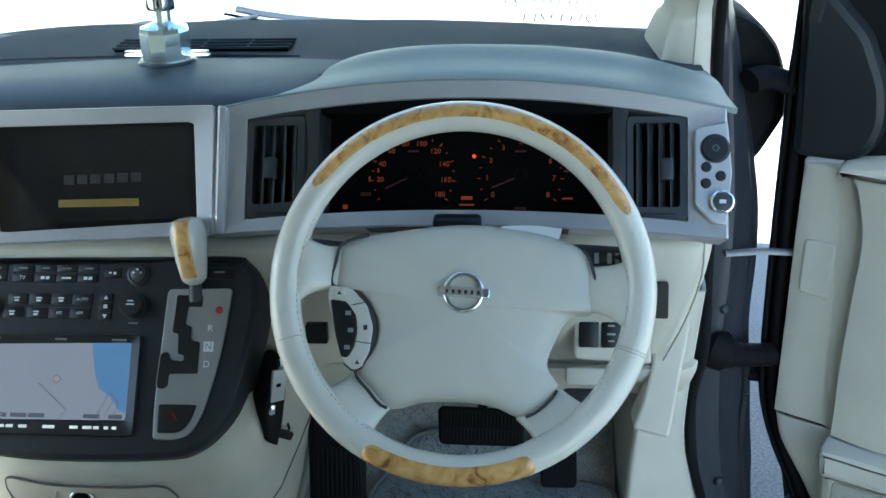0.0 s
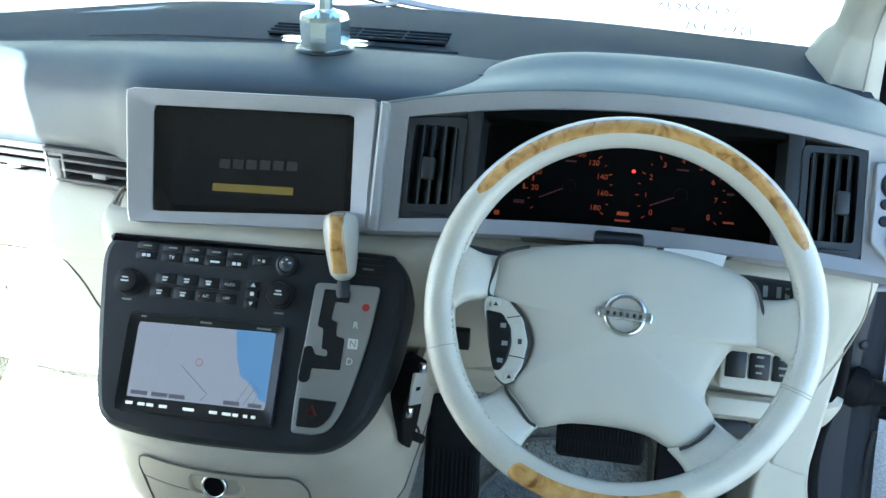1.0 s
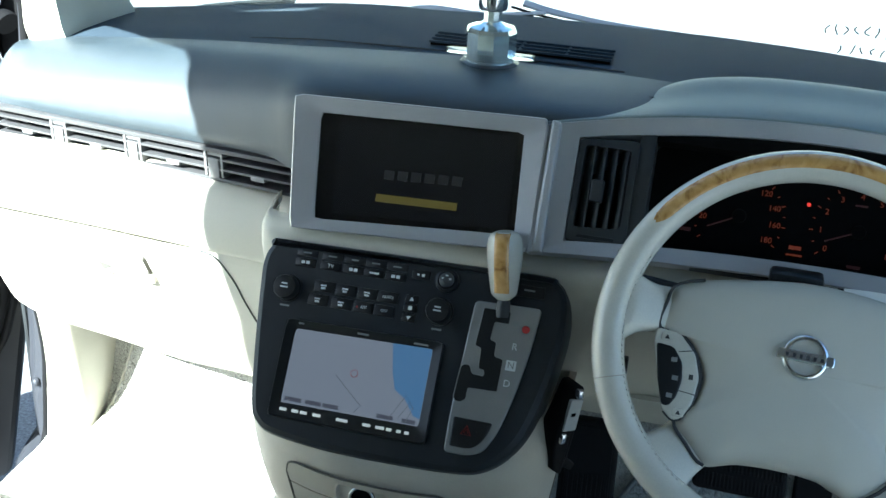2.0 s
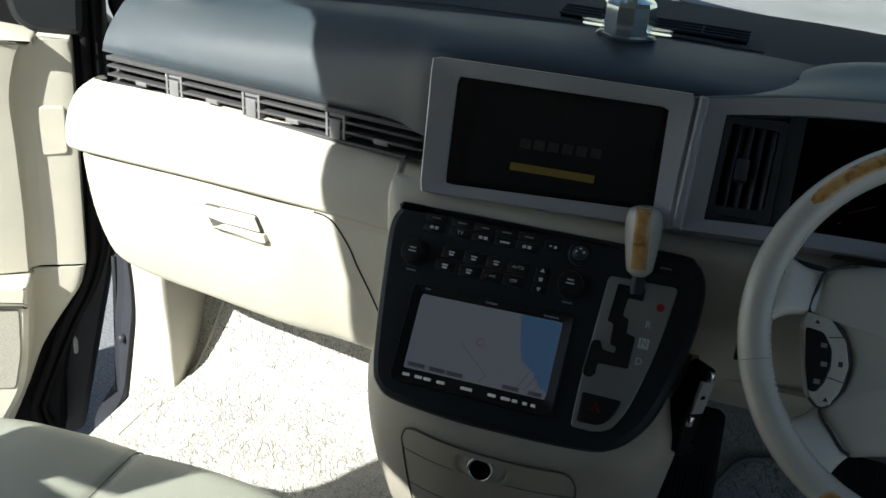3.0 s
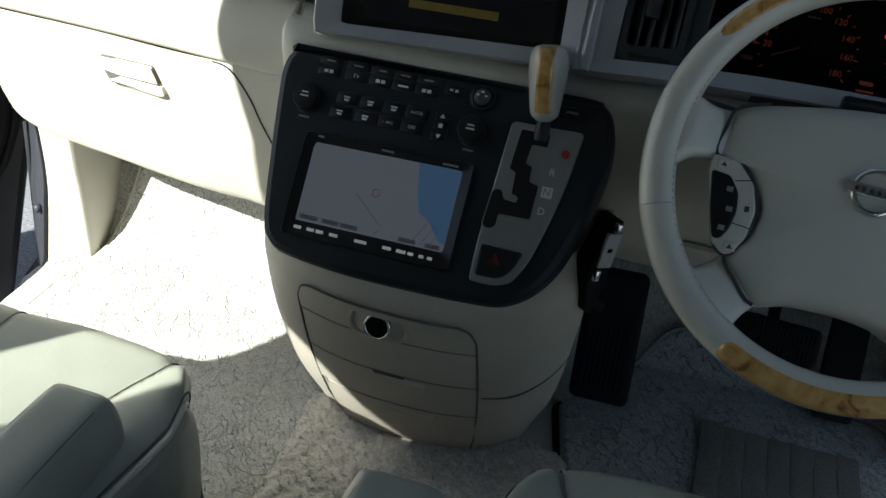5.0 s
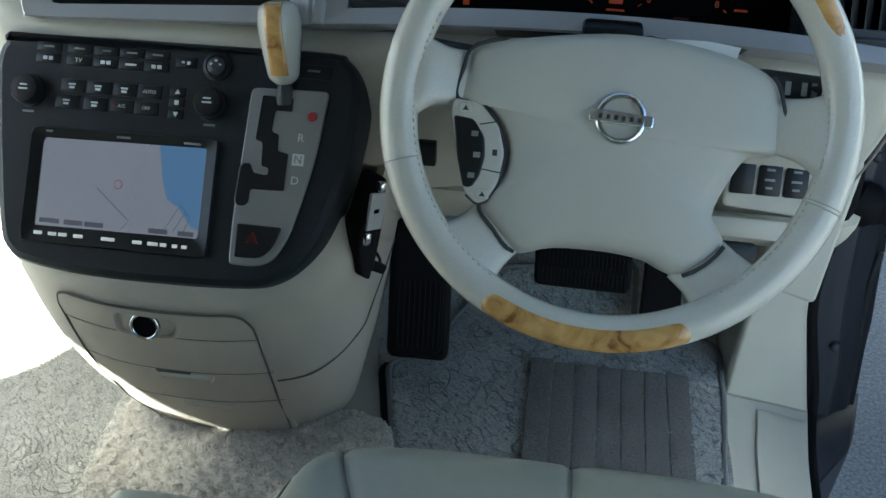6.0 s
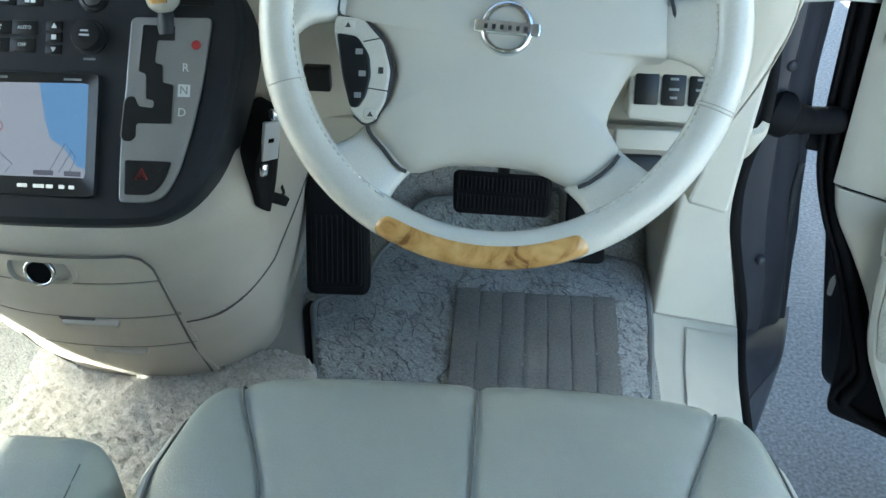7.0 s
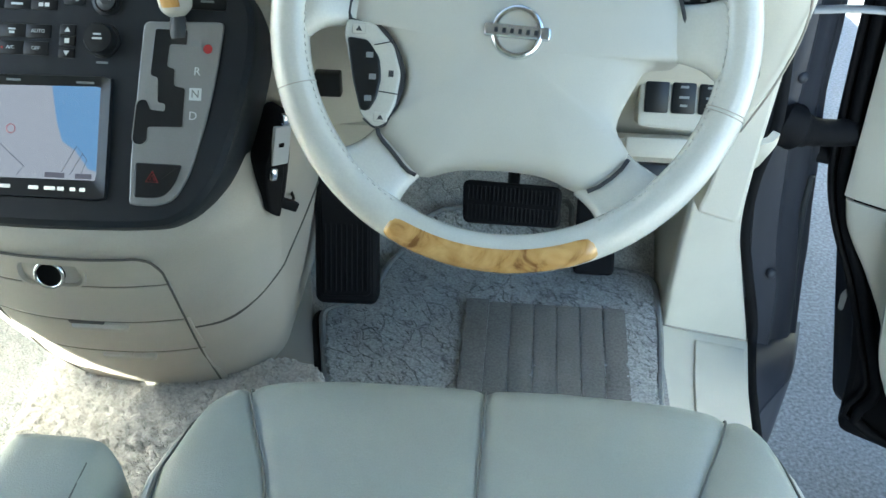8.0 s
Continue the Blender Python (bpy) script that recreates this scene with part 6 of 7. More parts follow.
# ---- seats ----
def seat(name, x, y0, z0, label, armrest):
    """A cushion of three sewn panels rolling over its front, with piped side panels, and a back behind the camera."""
    s = thing(name, label, "seat", (x, 0.5, 0.0))
    def half(b):
        return 0.222 + 0.022 * min(1.0, max(0.0, b) / 0.10) - 0.010 * min(1.0, max(0.0, b - 0.10) / 0.12)
    def seam_at(b):
        f = min(1.0, max(0.0, (0.19 - b) / 0.17))
        return 0.151 + 0.043 * f * f * (3 - 2 * f)
    def spot(u, b, lift=0.0):
        """u across, -1 to 1; b along the leather from the front edge back, below 0 down the front."""
        a = abs(u)
        w = half(b)
        front = y0 - 0.012 * a * a - 0.045 * a ** 12
        R = 0.036
        if b < 0:
            y, z = front - 0.004 + 0.03 * b, z0 - R + b
        elif b < R * math.pi / 2:
            t = b / R
            y, z = front - R * (1 - math.cos(t)), z0 - R + R * math.sin(t)
        else:
            y, z = front - R - (b - R * math.pi / 2), z0 - 0.02 * max(0.0, b - 0.25)
        px = u * w
        sx = seam_at(b)
        puff = 0.0
        for c in (-sx, 0.0, sx):
            puff -= 0.0030 * math.exp(-((px - c) / 0.0050) ** 2)
        if a * w < sx:
            puff += 0.0030 * math.sin(math.pi * (px % sx) / sx) ** 0.7
        else:
            f = (a * w - sx) / max(w - sx, 1e-4)
            puff += (0.004 + 0.010 * min(1.0, max(0.0, b) / 0.2)) * math.sin(math.pi * min(1.0, f * 0.62)) - 0.014 * f ** 4
        wrinkle = 0.0011 * noise.noise(Vector((px * 9 + x, b * 26, 3))) + 0.0006 * noise.noise(Vector((px * 40, b * 40 + x, 8)))
        grow = puff + wrinkle + lift
        if b < 0:
            return Vector((x + px, y + grow, z))
        t = min(b / R, math.pi / 2)
        return Vector((x + px, y + grow * math.cos(t), z + grow * math.sin(t)))
    bs = [-0.15, -0.11, -0.07, -0.03] + [0.0076 * k for k in range(8)] + [0.06 + 0.0125 * k for k in range(44)]
    us = [-1 + 2 * k / 120 for k in range(121)]
    bm = bmesh.new()
    g = [[bm.verts.new(spot(u, b)) for u in us] for b in bs]
    for p, q in zip(g, g[1:]):
        for k in range(120):
            bm.faces.new((p[k], p[k + 1], q[k + 1], q[k]))
    part("cushion", bm, leather, s, angle=180)
    for c in (-1, 0, 1):
        bm = bmesh.new()
        tube(bm, [spot(c * seam_at(b) / half(b), b, 0.0027) for b in bs], 0.0009, seg=6, smooth=1)
        part("seam", bm, leather_seam, s, "dark sewn seam")
    for c in (-1, 1):
        bm = bmesh.new()
        tube(bm, [spot(c, b, 0.0015) for b in bs], 0.0034, seg=8, smooth=1)
        part("piping", bm, piping, s, "pale piping")
        bm = bmesh.new()
        tube(bm, [spot(c * 0.982, b, 0.0012) for b in bs], 0.0011, seg=6, smooth=1)
        part("seam", bm, leather_seam, s, "dark sewn seam")
        rows = []
        for b in bs[3:]:
            e = spot(c, b)
            low = 0.05
            rows.append([e, e + Vector((c * 0.008, 0.002, -0.012)), e + Vector((c * 0.014, 0.0, -0.05)), Vector((e.x + c * 0.012, e.y, max(low, e.z - 0.13))), Vector((e.x - c * 0.004, e.y - 0.01, max(low - 0.01, e.z - 0.19)))])
        part("side_panel", loft(rows, 1, 4, thick=0.006, out=(c, 0, 0)), leather, s, angle=180)
    hw0 = 0.235
    bm = bmesh.new()
    box(bm, (x - hw0 * 0.85, y0 - 0.60, 0.02), (x + hw0 * 0.85, y0 - 0.05, z0 - 0.12), bevel=0.02)
    part("base", bm, black, s)
    rows = []
    for z, y, w in ((z0 - 0.05, 0.17, 0.95), (z0 + 0.1, 0.13, 1.0), (z0 + 0.3, 0.07, 1.0), (z0 + 0.5, 0.0, 0.95), (z0 + 0.58, -0.03, 0.8)):
        yy = y + y0 - 0.90
        rows.append([(x + hw0 * w * c, yy + d, z) for c, d in ((-1, 0.02), (-0.8, 0.05), (0, 0.03), (0.8, 0.05), (1, 0.02), (1, -0.08), (0.7, -0.11), (-0.7, -0.11), (-1, -0.08))])
    part("backrest", loft(rows, 4, 3, closed_v=True, cap=True), leather, s)
    bm = bmesh.new()
    box(bm, (x - 0.12, y0 - 1.01, z0 + 0.63), (x + 0.12, y0 - 0.93, z0 + 0.78), bevel=0.03, seg=4)
    part("headrest", bm, leather, s)
    for dx in (-0.05, 0.05):
        bm = bmesh.new()
        tube(bm, [(x + dx, y0 - 0.96, z0 + 0.52), (x + dx, y0 - 0.97, z0 + 0.66)], 0.006, seg=10, smooth=1)
        part("headrest_post", bm, chrome, s)
    if armrest:
        ax, tip, az, w = armrest
        rows = []
        for y, h, ww in ((tip, 0.30, 0.62), (tip - 0.004, 0.62, 0.82), (tip - 0.013, 0.86, 0.93), (tip - 0.035, 1.0, 1.0), (tip - 0.2, 1.02, 1.03), (tip - 0.42, 1.03, 1.05)):
            rows.append([(ax + c * w * ww, y, az - 0.06 + d * 0.06 * h) for c, d in ((-1.10, -0.7), (-1.08, 0.2), (-0.96, 0.74), (-0.70, 0.97), (0, 1.0), (0.70, 0.97), (0.96, 0.74), (1.08, 0.2), (1.10, -0.7), (0.7, -1), (-0.7, -1))])
        arm = part("armrest", loft(rows, 5, 4, closed_v=True, cap=True), leather, s, "padded leather armrest, folded down")
        for c in (-0.74, 0.74):
            bm = bmesh.new()
            tube(bm, [(ax + c * w * 0.80, tip - 0.003, az - 0.030), (ax + c * w * 0.92, tip - 0.016, az - 0.012), (ax + c * w, tip - 0.040, az - 0.0035), (ax + c * w * 1.03, tip - 0.2, az - 0.0028), (ax + c * w * 1.05, tip - 0.42, az - 0.0025)], 0.0011, seg=6)
            part("arm_seam", bm, leather_seam, arm)


seat("driver_car_seat", -0.006, 0.872, 0.312, "grey-green leather driver seat with dark seams and pale piping", (-0.318, 0.757, 0.345, 0.043))
seat("passenger_car_seat", -0.804, 0.920, 0.268, "pale cream leather passenger seat with dark seams, partly sunlit", (-0.624, 0.767, 0.330, 0.036))


# ---- the two sides of the car: kick panel, sill, jamb, seal and open door, alike but mirrored ----
def car_side(k):
    side = "right" if k > 0 else "left"
    who = "driver" if k > 0 else "passenger"
    def F(*pts):
        return [flip(k, q) for q in pts]
    rows = [
        F((0.214, 1.62, -0.02), (0.214, 1.42, -0.016), (0.215, 1.372, -0.014), (0.219, 1.357, -0.015), (0.230, 1.358, -0.020), (0.285, 1.381, -0.047), (0.340, 1.404, -0.074), (0.350, 1.411, -0.079), (0.354, 1.45, -0.082)),
        F((0.212, 1.62, 0.06), (0.212, 1.42, 0.06), (0.213, 1.362, 0.06), (0.217, 1.345, 0.06), (0.228, 1.344, 0.058), (0.270, 1.362, 0.058), (0.308, 1.379, 0.060), (0.316, 1.386, 0.061), (0.320, 1.43, 0.061)),
        F((0.216, 1.62, 0.14), (0.216, 1.42, 0.14), (0.217, 1.356, 0.14), (0.221, 1.340, 0.14), (0.231, 1.339, 0.138), (0.262, 1.352, 0.136), (0.292, 1.364, 0.134), (0.300, 1.371, 0.134), (0.306, 1.42, 0.134)),
        F((0.220, 1.62, 0.215), (0.220, 1.42, 0.215), (0.221, 1.350, 0.215), (0.225, 1.335, 0.215), (0.234, 1.333, 0.214), (0.262, 1.344, 0.215), (0.289, 1.354, 0.216), (0.297, 1.361, 0.217), (0.303, 1.41, 0.217)),
        F((0.225, 1.62, 0.40), (0.225, 1.42, 0.40), (0.226, 1.345, 0.40), (0.230, 1.330, 0.40), (0.240, 1.327, 0.40), (0.270, 1.333, 0.40), (0.300, 1.341, 0.40), (0.308, 1.349, 0.40), (0.312, 1.40, 0.40))]
    tagged(part("kick_panel_" + side, loft(rows, 5, 4, thick=0.005, out=(0, -1, 0)), beige), "cream kick panel beside the " + who + " footwell", "panel", kind="structure")
    # sill trim with its raised scuff plate
    rows = []
    for ya, yb, xi, xo in ((0.2, 0.2, 0.175, 0.300), (0.9, 0.9, 0.186, 0.312), (1.214, 1.235, 0.201, 0.330), (1.30, 1.345, 0.211, 0.342), (1.353, 1.409, 0.217, 0.352)):
        row = [(xi - 0.006, ya, -0.03), (xi - 0.003, ya, -0.012)]
        for f in (0.0, 0.06, 0.35, 0.7, 0.96, 1.0):
            px = xi + (xo - xi) * f
            row.append((px, ya + (yb - ya) * f, -0.014 - 0.485 * (px - 0.216) - (0.004 if f == 1.0 else 0)))
        row += [(xo + 0.003, yb, -0.105 - 0.4 * (xo - 0.352)), (xo - 0.002, yb, -0.15)]
        rows.append(F(*row))
    sill = part("sill_trim_" + side, loft(rows, 4, 3, thick=0.005, out=(0, 0, 1)), beige)
    tagged(sill, "cream plastic door sill trim", "sill", kind="structure")
    rows = []
    for ya, yb, xi, xo in ((0.3, 0.3, 0.176, 0.302), (0.9, 0.9, 0.186, 0.312), (1.214, 1.235, 0.201, 0.330), (1.290, 1.333, 0.2095, 0.340), (1.322, 1.372, 0.2135, 0.345), (1.334, 1.385, 0.2148, 0.347)):
        tip = 0.0035 if ya < 1.33 else 0.0
        row = []
        for f, up in ((0.375, -0.002), (0.385, 0.6), (0.41, 1.0), (0.6, 1.0), (0.92, 1.0), (0.965, 0.7), (0.975, -0.002)):
            px = xi + (xo - xi) * f
            row.append((px, ya + (yb - ya) * f, -0.014 - 0.485 * (px - 0.216) + 0.0015 + tip * up))
        rows.append(F(*row))
    part("scuff_plate", loft(rows, 4, 3, thick=0.003, out=(0, 0, 1)), beige, sill)
    bm = bmesh.new()
    tube(bm, F((0.219, 1.355, -0.0135), (0.230, 1.3565, -0.0185), (0.285, 1.3795, -0.0455), (0.340, 1.4025, -0.0725), (0.350, 1.4095, -0.0775)), 0.0014, seg=6)
    part("sill_joint", bm, beige_dark, sill)
    # painted jamb: rocker below, hinge pillar above
    rows = []
    for y, xa, za, xb in ((0.1, 0.303, -0.075, 0.314), (0.9, 0.316, -0.078, 0.328), (1.257, 0.336, -0.088, 0.350), (1.317, 0.344, -0.092, 0.360), (1.368, 0.350, -0.096, 0.392), (1.42, 0.356, -0.098, 0.425), (1.54, 0.362, -0.098, 0.458)):
        rows.append(F((xa, y, za), (xa + (xb - xa) * 0.3, y, za - 0.012), (xa + (xb - xa) * 0.7, y, -0.125), (xb, y, -0.142), (xb + 0.004, y, -0.155), (xb - 0.004, y, -0.28)))
    jamb = part("door_jamb_" + side, loft(rows, 4, 3, thick=0.005, out=(k, 0, 0.5)), carpaint)
    tagged(jamb, "dark painted door sill and hinge pillar", "door frame", kind="structure")
    rows = []
    for z, xi, xo, y in ((-0.15, 0.352, 0.452, 1.43), (-0.02, 0.345, 0.434, 1.412), (0.04, 0.330, 0.428, 1.405), (0.11, 0.318, 0.419, 1.402), (0.19, 0.312, 0.412, 1.402), (0.285, 0.314, 0.402, 1.405), (0.38, 0.319, 0.405, 1.412),
                         (0.46, 0.322, 0.402, 1.42), (0.53, 0.323, 0.391, 1.425), (0.62, 0.322, 0.376, 1.44), (0.70, 0.320, 0.360, 1.44), (0.78, 0.312, 0.336, 1.42), (0.95, 0.300, 0.322, 1.30), (1.25, 0.290, 0.312, 1.06)):
        w = xo - xi
        rows.append(F((xi - 0.004, y + 0.02, z), (xi + w * 0.06, y + 0.002, z), (xi + w * 0.30, y + 0.018, z), (xi + w * 0.42, y + 0.020, z), (xi + w * 0.52, y + 0.038, z), (xi + w * 0.80, y + 0.058, z), (xi + w * 0.88, y + 0.074, z), (xi + w * 0.97, y + 0.080, z), (xo, y + 0.095, z), (xo - 0.004, y + 0.17, z)))
    part("hinge_pillar", loft(rows, 3, 2, thick=0.005, out=(0, -1, 0)), carpaint, jamb)
    for q in ((0.366, 1.418, 0.036), (0.352, 1.428, 0.33), (0.350, 1.43, 0.49)):
        bm = bmesh.new()
        lathe(bm, [(0.0078, -0.004), (0.0078, 0.001), (0.0062, 0.003), (0.003, 0.0045)], plane(flip(k, q), 24 * k, 0), seg=14)
        part("bolt", bm, carpaint, jamb)
    bm = bmesh.new()
    tube(bm, F((0.402, 1.462, 0.17), (0.399, 1.458, 0.13), (0.404, 1.463, 0.07), (0.414, 1.475, -0.01), (0.436, 1.505, -0.10)), 0.0045, seg=8)
    part("edge_flange", bm, vent_grey, jamb, "bare metal seam along the jamb")
    # rubber seal round the opening
    bm = bmesh.new()
    run = F((0.306, 0.1, -0.068), (0.319, 0.9, -0.072), (0.339, 1.257, -0.082), (0.355, 1.385, -0.088), (0.358, 1.418, -0.066), (0.348, 1.414, -0.02), (0.325, 1.394, 0.061), (0.308, 1.380, 0.134), (0.305, 1.370, 0.217), (0.316, 1.366, 0.30), (0.319, 1.40, 0.39), (0.320, 1.42, 0.48), (0.318, 1.44, 0.63), (0.312, 1.425, 0.76), (0.302, 1.30, 0.92), (0.292, 1.06, 1.24))
    tube(bm, run, 0.0075, seg=10, flat=0.8)
    tagged(part("door_seal_" + side, bm, rubber), "black rubber door seal", "door seal", kind="structure")
    # hinges, check strap, wiring bellows
    for z, za in ((0.655, 0.645), (0.19, 0.19)):
        bm = bmesh.new()
        tube(bm, F((0.365, 1.47, z), (0.395, 1.492, z), (0.43, 1.486, za), (0.452, 1.468, za)), 0.019 if z > 0.5 else 0.014, seg=12, flat=0.7)
        part("door_hinge", bm, rubber, jamb)
    bm = bmesh.new()
    tube(bm, F((0.345, 1.428, 0.418), (0.40, 1.446, 0.414), (0.45, 1.452, 0.410)), 0.0055, seg=8, flat=0.5)
    part("check_strap", bm, gate_silver, jamb, "metal check strap")
    if k > 0:
        bm = bmesh.new()
        tube(bm, F((0.330, 1.425, 0.272), (0.345, 1.415, 0.270), (0.372, 1.425, 0.258), (0.405, 1.445, 0.246), (0.445, 1.462, 0.240)), lambda t: 0.018 + 0.012 * math.exp(-((t - 0.25) / 0.16) ** 2) + 0.0014 * math.sin(t * 46), seg=16)
        part("wiring_bellows", bm, rubber, jamb)
    # black cover of the wing's upper corner, and the wing running forward
    bm = bmesh.new()
    mm = plane((0, 1.56, 0), 0, 0) if k > 0 else Matrix.Translation((-0.81, 0, 0)) @ Matrix.Diagonal((-1, 1, 1, 1)) @ plane((0, 1.56, 0), 0, 0)
    prism(bm, rounded([(0.330, 0.745), (0.362, 0.735), (0.385, 0.722), (0.412, 0.690), (0.428, 0.645), (0.432, 0.592), (0.402, 0.535), (0.375, 0.50), (0.330, 0.50)], 0.012), -0.10, 0.045, mm, bevel=0.016)
    part("wing_cover", bm, rubber, jamb)
    rows = []
    for z, px in ((-0.3, 0.440), (0.0, 0.424), (0.3, 0.398), (0.52, 0.385), (0.60, 0.350)):
        rows.append(F((px, 1.58, z), (px + 0.006, 1.75, z), (px, 2.1, z * 0.95), (px - 0.03, 2.5, z * 0.85)))
    part("wing", loft(rows, 3, 3, thick=0.008), carpaint, jamb)


def car_door(k, name, label):
    o = Vector(flip(k, (0.455, 1.462, 0.0)))
    d = thing(name, label, "car door", o, "front doors")
    # s along the door from its hinge edge, t height, n into the cabin
    e = Vector((0.87, -0.493, 0)).normalized()
    m = Matrix((e, Vector((0, 0, 1)), e.cross(Vector((0, 0, 1))))).transposed().to_4x4()
    m = Matrix.Translation((0.455, 1.462, 0.0)) @ m
    if k < 0:
        m = Matrix.Translation((-0.81, 0, 0)) @ Matrix.Diagonal((-1, 1, 1, 1)) @ m
    into = (m.to_3x3() @ Vector((0, 0, 1)))[:]
    def plate(pname, outline, r, z0, z1, mat, bevel, parent=d, plabel=""):
        bm = bmesh.new()
        prism(bm, rounded(outline, r), z0, z1, m, bevel=bevel)
        return part(pname, bm, mat, parent, plabel)
    edge = [(-0.034, 0.80), (-0.046, 0.67), (-0.046, 0.524), (-0.045, 0.438), (-0.041, 0.253), (-0.036, 0.164), (-0.010, 0.081), (0.022, 0.029), (0.046, -0.043), (0.064, -0.143), (0.070, -0.262)]
    plate("shell", edge + [(0.95, -0.262), (1.0, 0.1), (1.0, 0.56), (0.2, 0.56), (0.10, 0.80)], 0.02, -0.09, 0.0, rubber, 0.012)
    plate("skin", [(-0.055, 0.56), (-0.055, 0.2), (0.04, -0.285), (1.02, -0.285), (1.02, 0.56)], 0.03, -0.13, -0.09, carpaint, 0.01)
    # upper trim: a flat front strip stepping up to the swollen main panel
    rows = []
    for t, a, b in ((0.158, 0.066, 0.088), (0.21, 0.064, 0.088), (0.264, 0.062, 0.087), (0.39, 0.060, 0.090), (0.465, 0.058, 0.092), (0.528, 0.046, 0.080), (0.552, 0.036, 0.068)):
        rows.append([m @ Vector((p, t, n)) for p, n in ((0.0, 0.0), (0.0, 0.022), (0.006, 0.030), (a - 0.004, 0.032), (a + 0.006, 0.033), (b - 0.006, 0.037), (b - 0.001, 0.042), (b + 0.004, 0.052), (b + 0.012, 0.057), (0.20, 0.068), (0.5, 0.074), (0.96, 0.070), (0.97, 0.0))])
    part("upper_trim", loft(rows, 4, 3, thick=0.004, out=into), beige, d)
    plate("belt_ledge", [(0.0, 0.546), (0.05, 0.548), (0.05, 0.560), (0.0, 0.556)], 0.003, 0.0, 0.031, beige, 0.004)
    plate("belt_cap", [(0.048, 0.546), (0.97, 0.548), (0.97, 0.590), (0.12, 0.572), (0.052, 0.560)], 0.006, 0.0, 0.062, beige, 0.010)
    rows = []
    for t, a in ((0.153, 0.001), (0.120, 0.009), (0.094, 0.022), (0.048, 0.052), (-0.010, 0.084), (-0.075, 0.108), (-0.135, 0.132), (-0.200, 0.160), (-0.232, 0.166)):
        rows.append([m @ Vector((a + p, t, n)) for p, n in ((0.0, 0.0), (0.0005, 0.022), (0.007, 0.030), (0.03, 0.0315), (0.08, 0.032), (0.15, 0.032))])
    part("lower_trim", loft(rows, 4, 3, thick=0.004, out=into), beige, d)
    # arm shelf and speaker housing stand proud of the lower trim
    plate("arm_shelf", [(0.084, 0.153), (0.97, 0.180), (0.97, 0.125), (0.088, 0.108)], 0.008, 0.0, 0.094, beige, 0.010)
    housing = plate("speaker_housing", [(0.088, 0.110), (0.96, 0.128), (0.95, -0.22), (0.190, -0.215), (0.140, -0.125), (0.106, -0.060), (0.094, 0.02)], [0.006, 0.01, 0.02, 0.03, 0.04, 0.04, 0.03], 0.0, 0.078, beige, 0.012)
    plate("speaker_panel", [(0.106, 0.098), (0.90, 0.112), (0.88, -0.052), (0.124, -0.060), (0.110, 0.01)], 0.010, 0.07, 0.0805, scuff, 0.002, housing, "woven speaker panel")
    plate("blank_plate", [(0.015, 0.443), (0.058, 0.444), (0.057, 0.358), (0.014, 0.362)], 0.008, 0.026, 0.0345, beige, 0.003)
    # double-lipped seal along the hinge edge
    mid = [(-0.018, 0.80), (-0.022, 0.62), (-0.022, 0.42), (-0.018, 0.22), (-0.010, 0.150), (0.012, 0.086), (0.040, 0.030), (0.070, -0.045), (0.108, -0.150), (0.120, -0.235), (0.5, -0.24)]
    for dn, r, ds in ((0.008, 0.0085, 0.004), (0.004, 0.005, -0.014)):
        bm = bmesh.new()
        tube(bm, [m @ Vector((p + ds, t, dn)) for p, t in mid], r, seg=10)
        part("seal", bm, rubber, d)
    for q in ((0.030, -0.020), (-0.012, 0.20)):
        bm = bmesh.new()
        prism(bm, rounded([(q[0] - 0.003, q[1] - 0.018), (q[0] + 0.004, q[1] - 0.020), (q[0] + 0.005, q[1] + 0.006), (q[0] + 0.001, q[1] + 0.018), (q[0] - 0.004, q[1] + 0.006)], 0.003), 0.0, 0.0035 if q[0] > 0 else 0.002, m)
        part("edge_clip", bm, gate_silver if q[0] > 0 else black, d, "small metal striker plate")
    # mirror gusset, frame and glass
    plate("mirror_gusset", [(-0.020, 0.555), (0.055, 0.556), (0.085, 0.576), (0.096, 0.616), (0.090, 0.665), (0.061, 0.730), (0.014, 0.775), (-0.03, 0.80)], 0.015, -0.02, 0.024, black, 0.012, d, "black mirror gusset")
    bm = bmesh.new()
    tube(bm, [m @ Vector(p) for p in ((-0.01, 0.74, 0.004), (0.03, 0.95, 0.0), (0.12, 1.15, 0.0), (0.3, 1.22, 0.0), (0.95, 1.22, 0.0), (0.98, 0.58, 0.0))], 0.022, seg=10)
    part("window_frame", bm, black, d)
    bm = bmesh.new()
    prism(bm, [(0.07, 0.56), (0.97, 0.59), (0.95, 1.20), (0.3, 1.20), (0.13, 1.12), (0.07, 0.85)], -0.016, -0.012, m)
    gl = part("window", bm, glass, d, "clear door glass")
    gl.visible_shadow = False
    rows = []
    for p, w, h in ((-0.03, 0.02, 0.03), (-0.045, 0.05, 0.075), (-0.06, 0.06, 0.095), (-0.10, 0.055, 0.09), (-0.13, 0.03, 0.05)):
        rows.append([m @ Vector((0.05 + w * math.cos(a) * 0.9, 0.66 + h * math.sin(a), -0.10 + p)) for a in (2 * math.pi * i / 14 for i in range(14))])
    part("door_mirror", loft(rows, 3, 1, closed_v=True, cap=True), carpaint, d, "dark door mirror housing")


car_side(1)
car_side(-1)
car_door(1, "driver_door", "open car door with cream inner trim and black edge")
car_door(-1, "passenger_door", "open passenger door with cream inner trim, sunlit")


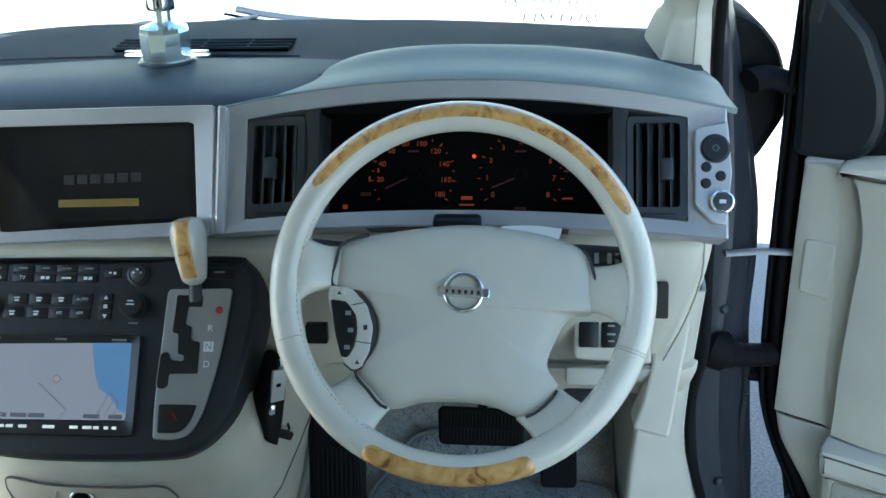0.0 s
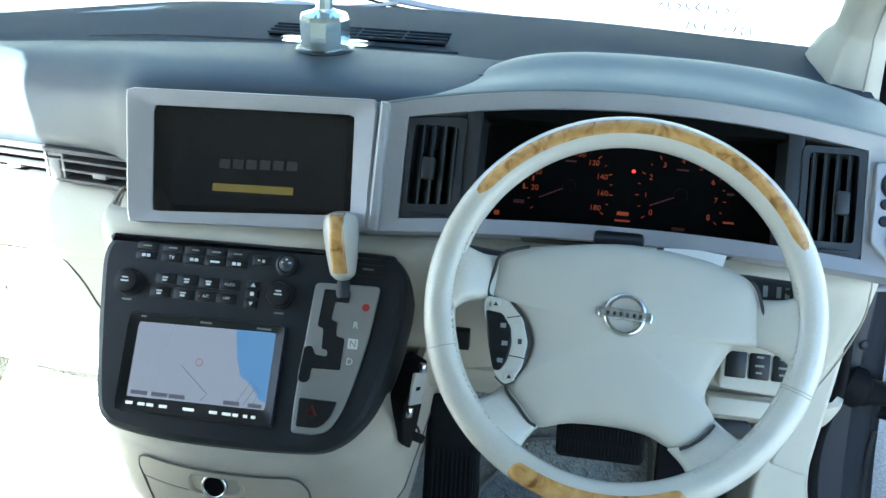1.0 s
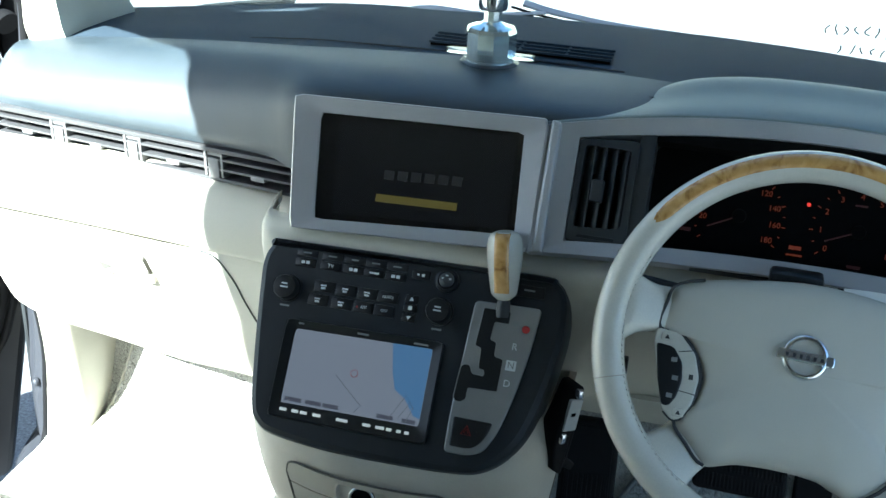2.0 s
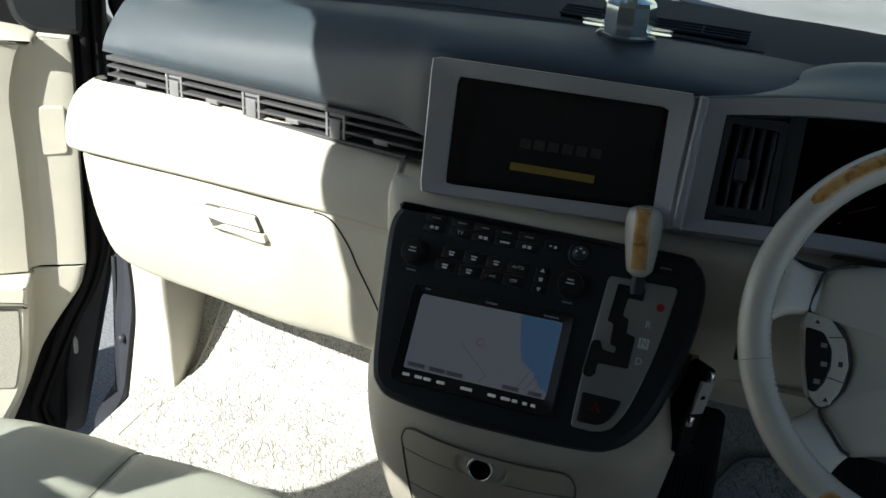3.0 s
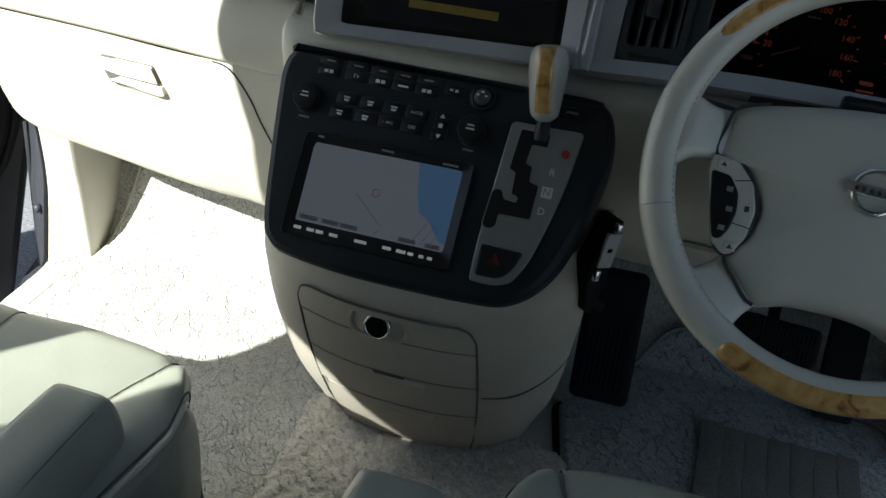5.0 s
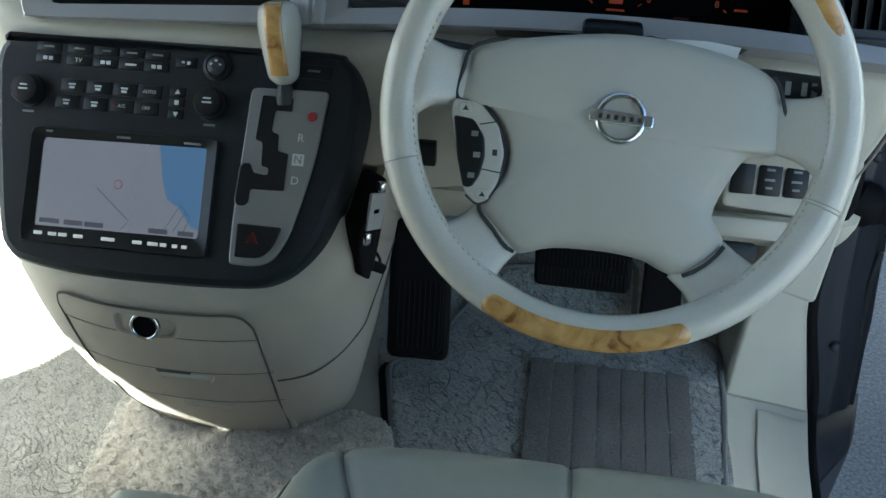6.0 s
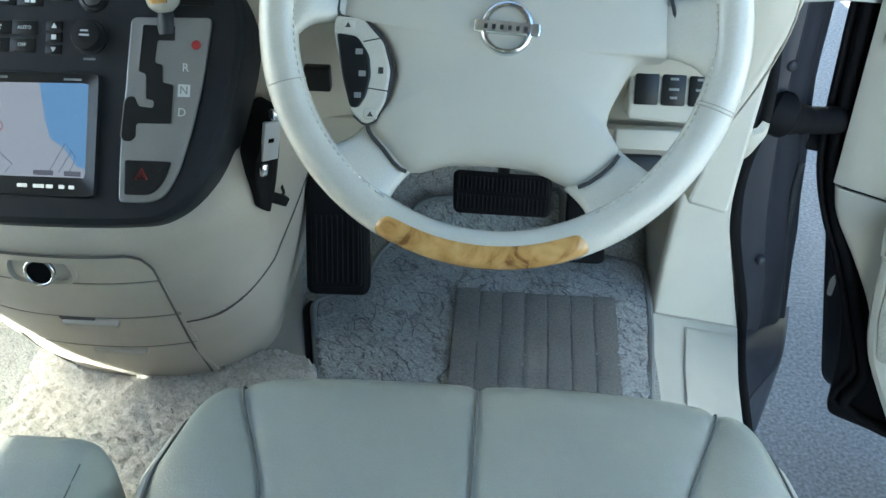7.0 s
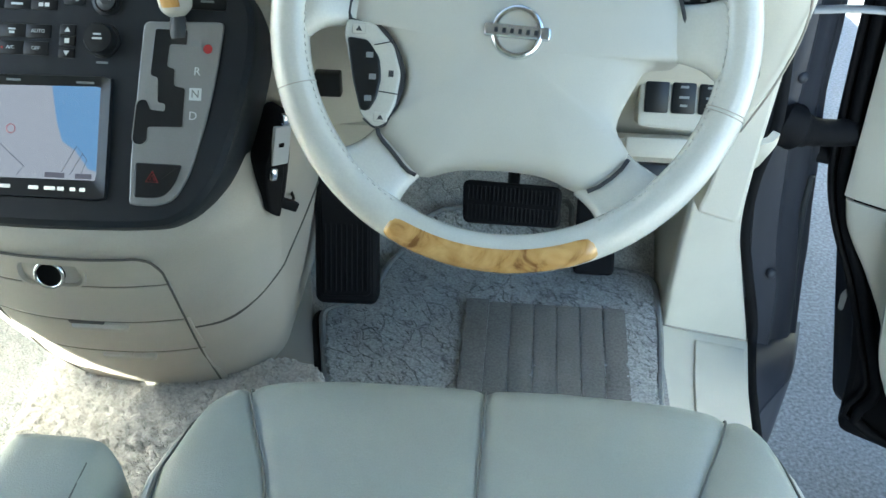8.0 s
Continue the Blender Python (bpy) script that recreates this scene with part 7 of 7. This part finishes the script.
# ---- things on the dashboard and about the column ----
def bottle():
    p = Vector((-0.380, 1.305, 0.7245))
    b = thing("glass_bottle", "clear faceted glass air-freshener bottle on a winged foot", "bottle", p)
    m = Matrix.Translation(p)
    bm = bmesh.new()
    lathe(bm, [(0.028, 0.001), (0.030, 0.004), (0.031, 0.020), (0.031, 0.040), (0.029, 0.045), (0.016, 0.048), (0.011, 0.052), (0.011, 0.072)], m, seg=10)
    part("body", bm, shine_metal, b, angle=10)
    bm = bmesh.new()
    lathe(bm, [(0.0165, 0.066), (0.0175, 0.070), (0.0175, 0.088), (0.013, 0.092)], m, seg=24)
    part("cap", bm, chrome, b, "bright metal cap")
    bm = bmesh.new()
    lathe(bm, [(0.034, 0.0), (0.036, 0.003), (0.033, 0.006), (0.026, 0.006)], m, seg=32)
    part("foot", bm, glass, b)
    for k in (-1, 1):
        bm = bmesh.new()
        prism(bm, rounded([(0.028, -0.008), (0.050, -0.007), (0.056, 0.0), (0.050, 0.007), (0.028, 0.008)], 0.004), 0.010, 0.015, m @ Matrix.Diagonal((k, 1, 1, 1)), bevel=0.001)
        part("wing", bm, glass, b)


def key_set():
    k = thing("ignition_key", "black key with ring and a white paper tag in the column", "key", (0.0, 1.09, 0.59))
    bm = bmesh.new()
    box(bm, (-0.034, 1.072, 0.592), (0.018, 1.094, 0.611), bevel=0.005)
    head = part("head", bm, button_black, k)
    bm = bmesh.new()
    tube(bm, [(-0.012, 1.09, 0.600), (-0.010, 1.14, 0.588)], 0.005, seg=10, smooth=1)
    part("blade", bm, chrome, head)
    bm = bmesh.new()
    tube(bm, [(0.025 + 0.009 * math.cos(a), 1.080, 0.595 + 0.007 * math.sin(a)) for a in (2 * math.pi * i / 20 for i in range(20))], 0.0010, seg=6, closed=True, smooth=1)
    part("ring", bm, chrome, k)
    bm = bmesh.new()
    rows = [[(0.038, 1.076, 0.593), (0.058, 1.072, 0.585), (0.078, 1.070, 0.580), (0.096, 1.072, 0.577)], [(0.039, 1.088, 0.598), (0.058, 1.092, 0.597), (0.078, 1.094, 0.596), (0.104, 1.096, 0.592)]]
    part("tag", loft(rows, 3, 3, thick=0.0008), paper, k, "white paper tag")
    bm = bmesh.new()
    tube(bm, [(0.033, 1.080, 0.594), (0.039, 1.083, 0.593), (0.046, 1.085, 0.5945)], 0.0007, seg=5)
    part("string", bm, print_grey, k)


def windscreen_marks():
    """Handwriting on the outside of the glass, too faint to read: short pale strokes."""
    w = thing("windscreen_writing", "faint grey handwriting strokes on the windscreen", "writing", (0.1, 1.71, 0.72))
    rng = random.Random(4)
    for x0, z0 in ((0.06, 0.700), (0.03, 0.735)):
        x = x0
        for _ in range(9):
            bm = bmesh.new()
            y = 1.745 - (z0 - 0.66) * 1.05
            tube(bm, [(x + rng.uniform(-0.004, 0.004), y - 0.012 + 0.006 * j, z0 + 0.007 * (1 - j) + rng.uniform(-0.002, 0.002)) for j in range(3)], 0.0011, seg=5)
            part("stroke", bm, card_grey, w)
            x += 0.014
    return w


bottle()
key_set()
windscreen_marks()
